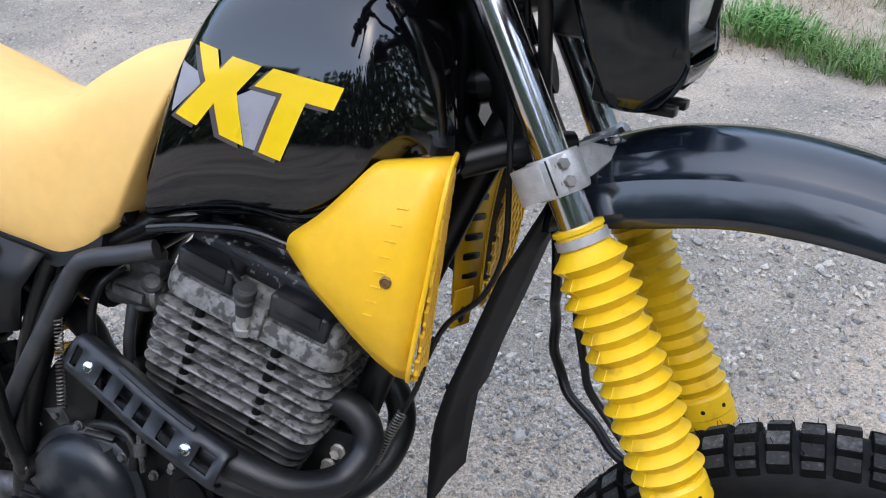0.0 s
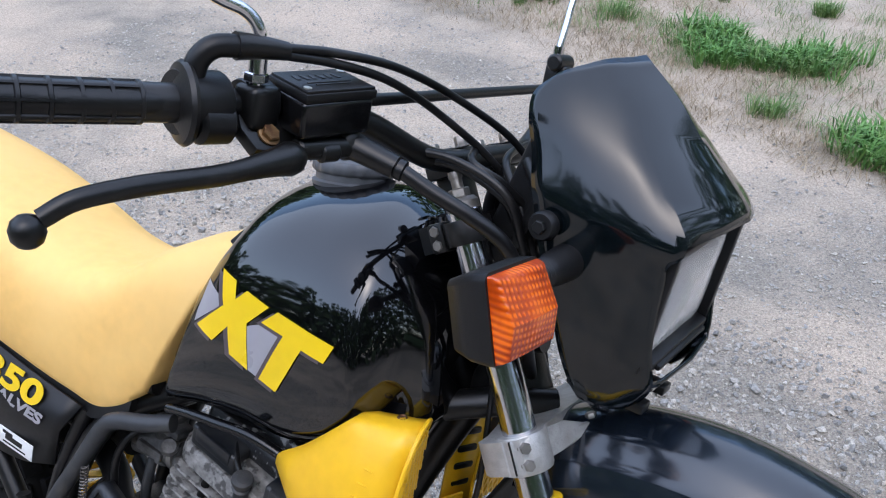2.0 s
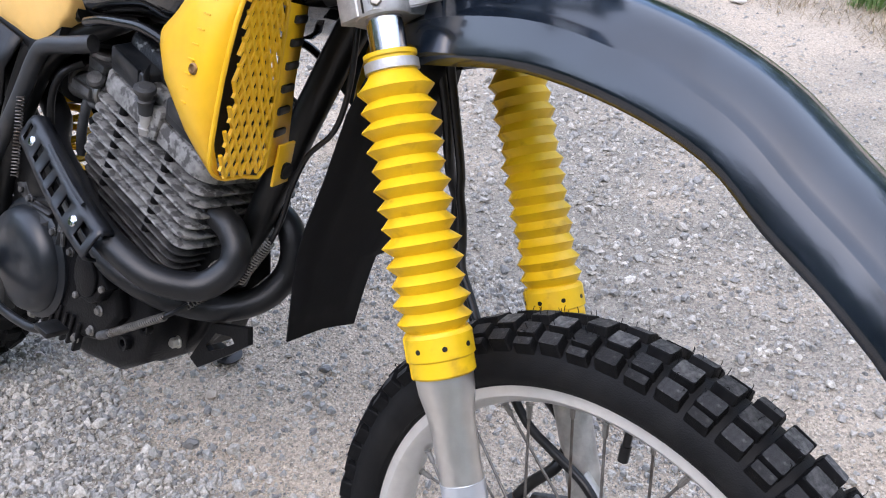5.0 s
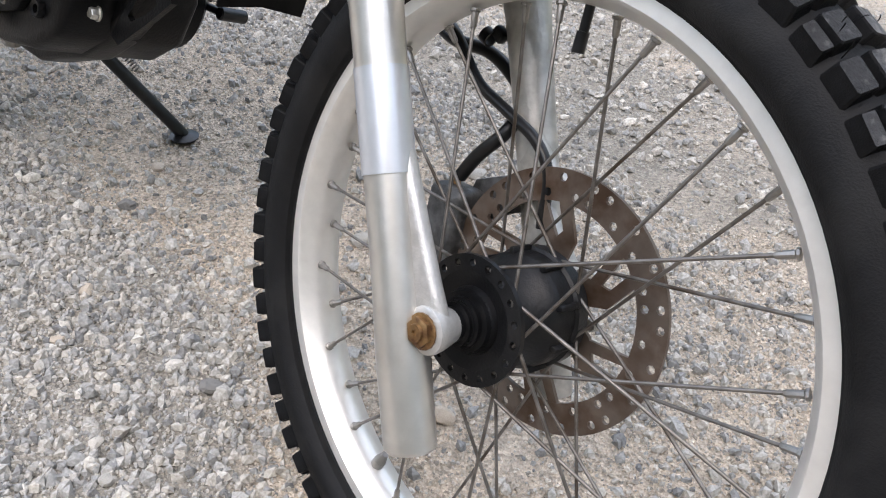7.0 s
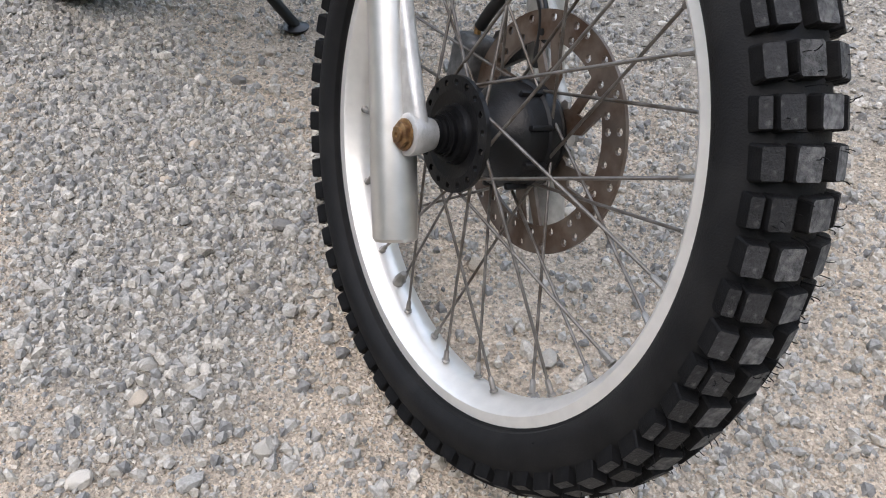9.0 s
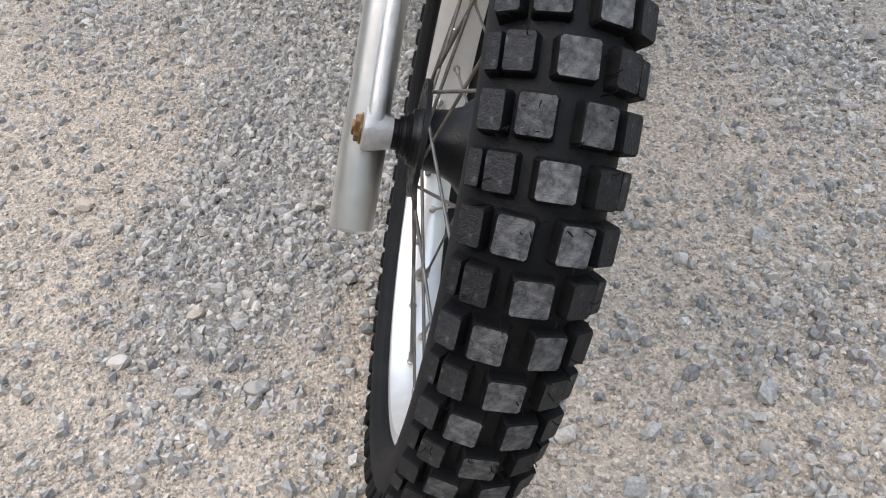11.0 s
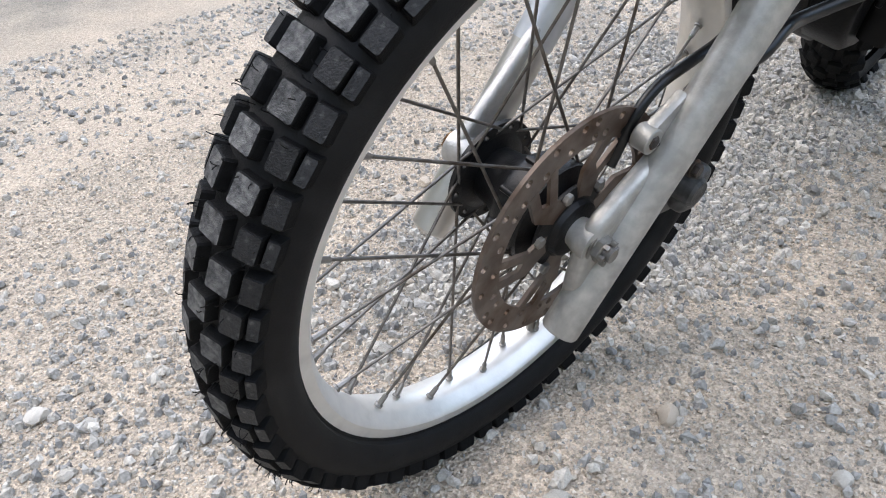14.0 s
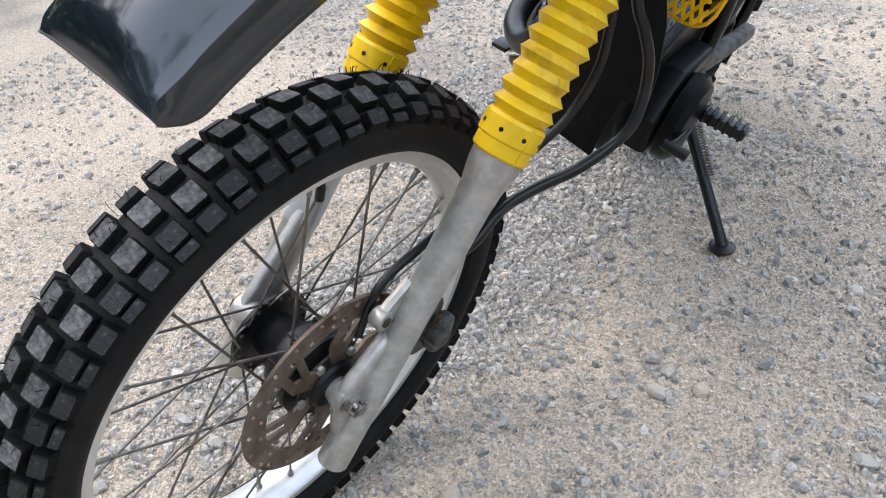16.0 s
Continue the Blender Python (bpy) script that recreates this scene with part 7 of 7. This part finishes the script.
scatter("gravel", 125000, (-1.5, 0.65, -0.95, 0.75), (0.0040, 0.0195), 1, CHIP_V, CHIP_F, "loose crushed grey gravel on trodden earth", 0.84, None, 2.9)
scatter("gravel", 60000, (-2.6, 1.0, -2.4, 1.7), (0.0045, 0.022), 4, CHIP_V, CHIP_F, "loose crushed grey gravel on trodden earth", 0.84, lambda a, b: not (-1.5 < a < 0.65 and -0.95 < b < 0.75), 2.9)
scatter("coarse_gravel", 7000, (-2.6, 0.9, -2.4, 1.7), (0.011, 0.031), 2, ICO_V, ICO_F, "larger grey and tan stones lying in the gravel", 0.75, None, 2.2)
scatter("fine_gravel", 150000, (-1.6, 0.7, -1.3, 0.9), (0.003, 0.009), 3, OCT_V, OCT_F, "fine earthy grit between the stones", 0.05, lambda a, b: earthiness(a, b) > 0.30 + 0.15 * noise.noise((a * 30, b * 30, 2)), 2.2, CRUMB)
scatter("far_gravel", 150000, (-4.5, 1.5, -2.4, 3.6), (0.005, 0.022), 5, OCT_V, OCT_F, "loose gravel of the yard", 0.8, lambda a, b: not (-1.6 < a < 0.7 and -1.1 < b < 0.9))

# single stones that stand out, each its own thing
STONES_AT = [(-0.175, -0.361, 0.023), (-0.135, -0.300, 0.019), (-0.028, -0.168, 0.019), (-0.127, -0.383, 0.030), (-0.354, -0.122, 0.032), (-0.351, -0.270, 0.020), (-0.793, -0.047, 0.031),
             (-0.544, -0.247, 0.019), (-0.293, -0.279, 0.021), (-0.414, -0.143, 0.025), (-0.508, -0.280, 0.019), (-0.620, -0.179, 0.024), (0.171, -0.344, 0.027), (0.406, -0.507, 0.036),
             (0.361, -0.437, 0.026), (-0.144, 0.091, 0.032), (-0.504, 0.217, 0.036), (-0.959, 0.374, 0.030), (-0.553, 0.521, 0.037), (-0.551, 0.272, 0.031), (0.047, 0.078, 0.032), (-0.187, 0.280, 0.027)]
STONES_AT += [(0.416, -0.373, 0.025), (-0.382, -0.624, 0.031), (0.008, -0.275, 0.030), (-0.043, -0.463, 0.029), (0.125, 0.303, 0.022), (-0.875, 0.041, 0.027)]
sg = random.Random(77)


def stone_geo(seed):
    """A broken stone: a flattened lump with flat facets."""
    bm = bmesh.new()
    bmesh.ops.create_icosphere(bm, subdivisions=2, radius=0.5)
    for v in bm.verts:
        q = v.co * 2.2 + Vector((seed * 3.1, seed * 1.7, 0))
        v.co *= 0.85 + 0.38 * noise.noise(q)
        v.co.z *= 0.62
        v.co.y *= 0.8
    return from_bm(bm)


def lone_stone_material(name, base):
    return mat(name, base, 0.85, var=0.18, scale=180, bump=0.5, bscale=260, dirt=tuple(c * 1.25 for c in base), dcut=(0.5, 0.7), dscale=60, spec=0.25)


STONE_KINDS = [("grey", lone_stone_material("grey_stone", (0.40, 0.375, 0.33))), ("dark grey", lone_stone_material("dark_grey_stone", (0.20, 0.19, 0.175))), ("pale grey", lone_stone_material("pale_stone", (0.54, 0.50, 0.44))), ("tan", lone_stone_material("tan_stone", (0.47, 0.40, 0.32)))]
for i, (x, y, s) in enumerate(STONES_AT):
    word, m = STONE_KINDS[1 if i in (4, 6) else (0, 2, 0, 3)[i % 4]]
    ob = new("stone", mesh_of("stone", stone_geo(i), m, 30))
    ob.matrix_world = pose(x, y, ground_height(x, y) + s * 0.16, sg.uniform(-8, 8), sg.uniform(-8, 8), sg.uniform(0, 360)) @ Matrix.Diagonal((s * 1.15, s * 1.15, s * 1.15, 1))
    tagged(ob, f"small {word} broken stone lying on the gravel", "stone", "loose stones on the yard")
ob = new("stone", mesh_of("stone", stone_geo(90), lone_stone_material("white_stone", (0.75, 0.73, 0.70)), 30))
ob.matrix_world = pose(-1.425, 3.034, 0.012, 0, 0, 30) @ Matrix.Diagonal((0.085, 0.07, 0.05, 1))
tagged(ob, "white stone lying at the edge of the yard", "stone", "loose stones on the yard")

# ---- grass verge ----
def blade_material(name, stops):
    m = bpy.data.materials.new(name)
    m.use_nodes = True
    nt = m.node_tree
    b = nt.nodes["Principled BSDF"]
    b.inputs["Roughness"].default_value = 0.6
    geo = nt.nodes.new("ShaderNodeNewGeometry")
    nt.links.new(ramp(nt, geo.outputs["Random Per Island"], stops), b.inputs["Base Color"])
    return m


GREEN = blade_material("green_grass", [(0, (0.06, 0.13, 0.025)), (0.6, (0.11, 0.21, 0.045)), (1, (0.20, 0.27, 0.09))])
WEED = blade_material("broad_leaves", [(0, (0.055, 0.15, 0.025)), (0.6, (0.085, 0.21, 0.035)), (1, (0.14, 0.27, 0.06))])
STRAW = blade_material("dry_grass", [(0, (0.12, 0.090, 0.045)), (0.4, (0.21, 0.155, 0.085)), (0.85, (0.32, 0.245, 0.145)), (1, (0.48, 0.40, 0.27))])


def verge(y):
    return y > 3.2


def blades(name, material, spots, per, height, lean, seed, label, category, wide, radial=False):
    """Tufts of tapered bent blades, joined."""
    g = np.random.default_rng(seed)
    V, F = [], []
    for cx, cy, r in spots:
        for _ in range(per):
            a = g.uniform(0, 2 * math.pi)
            d = r * math.sqrt(g.uniform(0, 1))
            bx, by = cx + d * math.cos(a), cy + d * math.sin(a)
            h = height * g.uniform(0.4, 1.2)
            la = a + g.normal(0, 0.5) if radial else g.uniform(0, 2 * math.pi)
            lx, ly = lean * h * math.cos(la) * g.uniform(0.2, 1), lean * h * math.sin(la) * g.uniform(0.2, 1)
            w = g.uniform(*wide)
            px, py = -math.sin(la) * w, math.cos(la) * w
            n = len(V)
            V += [(bx - px, by - py, 0), (bx + px, by + py, 0), (bx + lx * 0.4 + px * 0.8, by + ly * 0.4 + py * 0.8, h * 0.6), (bx + lx * 0.4 - px * 0.8, by + ly * 0.4 - py * 0.8, h * 0.6), (bx + lx, by + ly, h * (1 - 0.3 * lean))]
            F += [(n, n + 1, n + 2, n + 3), (n + 3, n + 2, n + 4)]
    me = bpy.data.meshes.new(name)
    me.from_pydata(V, [], F)
    me.materials.append(material)
    return tagged(new(name, me), label, category, kind="stuff")


g = np.random.default_rng(8)
def edge(x):
    return 2.85 + 0.30 * max(0.0, -x) + 0.12 * math.sin(x * 2.3 + 1) + 0.25 * noise.noise((x * 1.3, 2.0, 0))


spots_d = [(x, edge(x) + abs(g.normal(0, 1.1)), 0.17) for x in g.uniform(-5.0, 2.4, 1000)]
blades("dry_grass", STRAW, spots_d, 26, 0.060, 2.8, 21, "dry straw-coloured grass along the yard's edge", "grass", (0.0007, 0.0019))
spots_m = [(x, edge(x) + 0.25 + abs(g.normal(0, 1.7)), 0.13) for x in g.uniform(-5.0, 2.4, 420)]
blades("sparse_grass", GREEN, spots_m, 30, 0.085, 1.6, 23, "thin green grass blades among the straw", "grass", (0.0008, 0.0018))
# lush tufts (x, y, spread)
TUFTS = ((-1.72, 4.38, 0.15), (-1.52, 4.30, 0.13), (-1.33, 4.17, 0.10), (-1.10, 4.20, 0.10), (-0.94, 4.30, 0.09), (-0.53, 3.33, 0.10), (-0.36, 3.20, 0.12), (-0.18, 3.06, 0.13), (0.05, 3.02, 0.12),
         (-1.0, 3.42, 0.05), (-2.33, 4.5, 0.10), (-2.95, 4.45, 0.10), (-1.27, 5.53, 0.10), (-0.3, 4.5, 0.12), (0.35, 3.8, 0.15), (-2.0, 5.6, 0.2), (0.6, 3.1, 0.2))
spots_g = []
for cx, cy, r in TUFTS:
    spots_g += [(cx + g.normal(0, r * 0.7), cy + g.normal(0, r * 0.7), 0.035) for _ in range(int(150 * r))]
blades("green_grass", GREEN, spots_g, 26, 0.115, 1.15, 22, "fresh green grass tufts in the verge", "grass", (0.0012, 0.0034), True)

# broad-leaved weeds in the grass (x, y, spread)
spots_w = []
for cx, cy, r in ((-1.58, 4.32, 0.20), (-1.46, 4.10, 0.15), (-1.70, 4.55, 0.16), (-1.12, 4.30, 0.15), (-1.02, 4.45, 0.14), (-2.50, 5.15, 0.2), (-0.50, 3.34, 0.14), (-0.38, 3.20, 0.12)):
    spots_w += [(cx + g.normal(0, r * 0.6), cy + g.normal(0, r * 0.6), 0.05) for _ in range(int(130 * r))]
blades("weeds", WEED, spots_w, 16, 0.150, 1.1, 24, "broad-leaved green weeds in the verge", "weeds", (0.0030, 0.0075), True)

# ---- surroundings: an unseen belt of trees, added to darken reflections ----
LEAF = blade_material("tree_leaves", [(0, (0.025, 0.055, 0.012)), (0.6, (0.05, 0.10, 0.02)), (1, (0.09, 0.14, 0.035))])
g = np.random.default_rng(31)
V, F = [], []
for k in range(150):
    a = 2 * math.pi * (k + g.uniform(-0.3, 0.3)) / 150
    # closer and higher on the sides that the glossy parts mirror
    near = max(0.0, -math.sin(a) * 0.8 + math.cos(a) * 0.6)
    R = g.uniform(24, 32) - 12 * near
    h = g.uniform(4.5, 9.5) + 3 * near + 8 * max(0.0, math.cos(a - 0.6))
    for _ in range(120):
        z = h * g.uniform(0.02, 1.0)
        sp_ = 1.6 * (1 - 0.5 * z / h)
        p = np.array([R * math.cos(a) + g.normal(0, sp_), R * math.sin(a) + g.normal(0, sp_), z])
        u, v = g.normal(0, 1, 3), g.normal(0, 1, 3)
        u *= 0.42 / np.linalg.norm(u)
        v *= 0.42 / np.linalg.norm(v)
        n = len(V)
        V += [tuple(p - u - v), tuple(p + u - v), tuple(p + u + v), tuple(p - u + v)]
        F.append((n, n + 1, n + 2, n + 3))
me = bpy.data.meshes.new("far_trees")
me.from_pydata(V, [], F)
me.materials.append(LEAF)
tagged(new("far_trees", me), "dense belt of unseen leafy trees, added for dark reflections", "trees", kind="stuff")
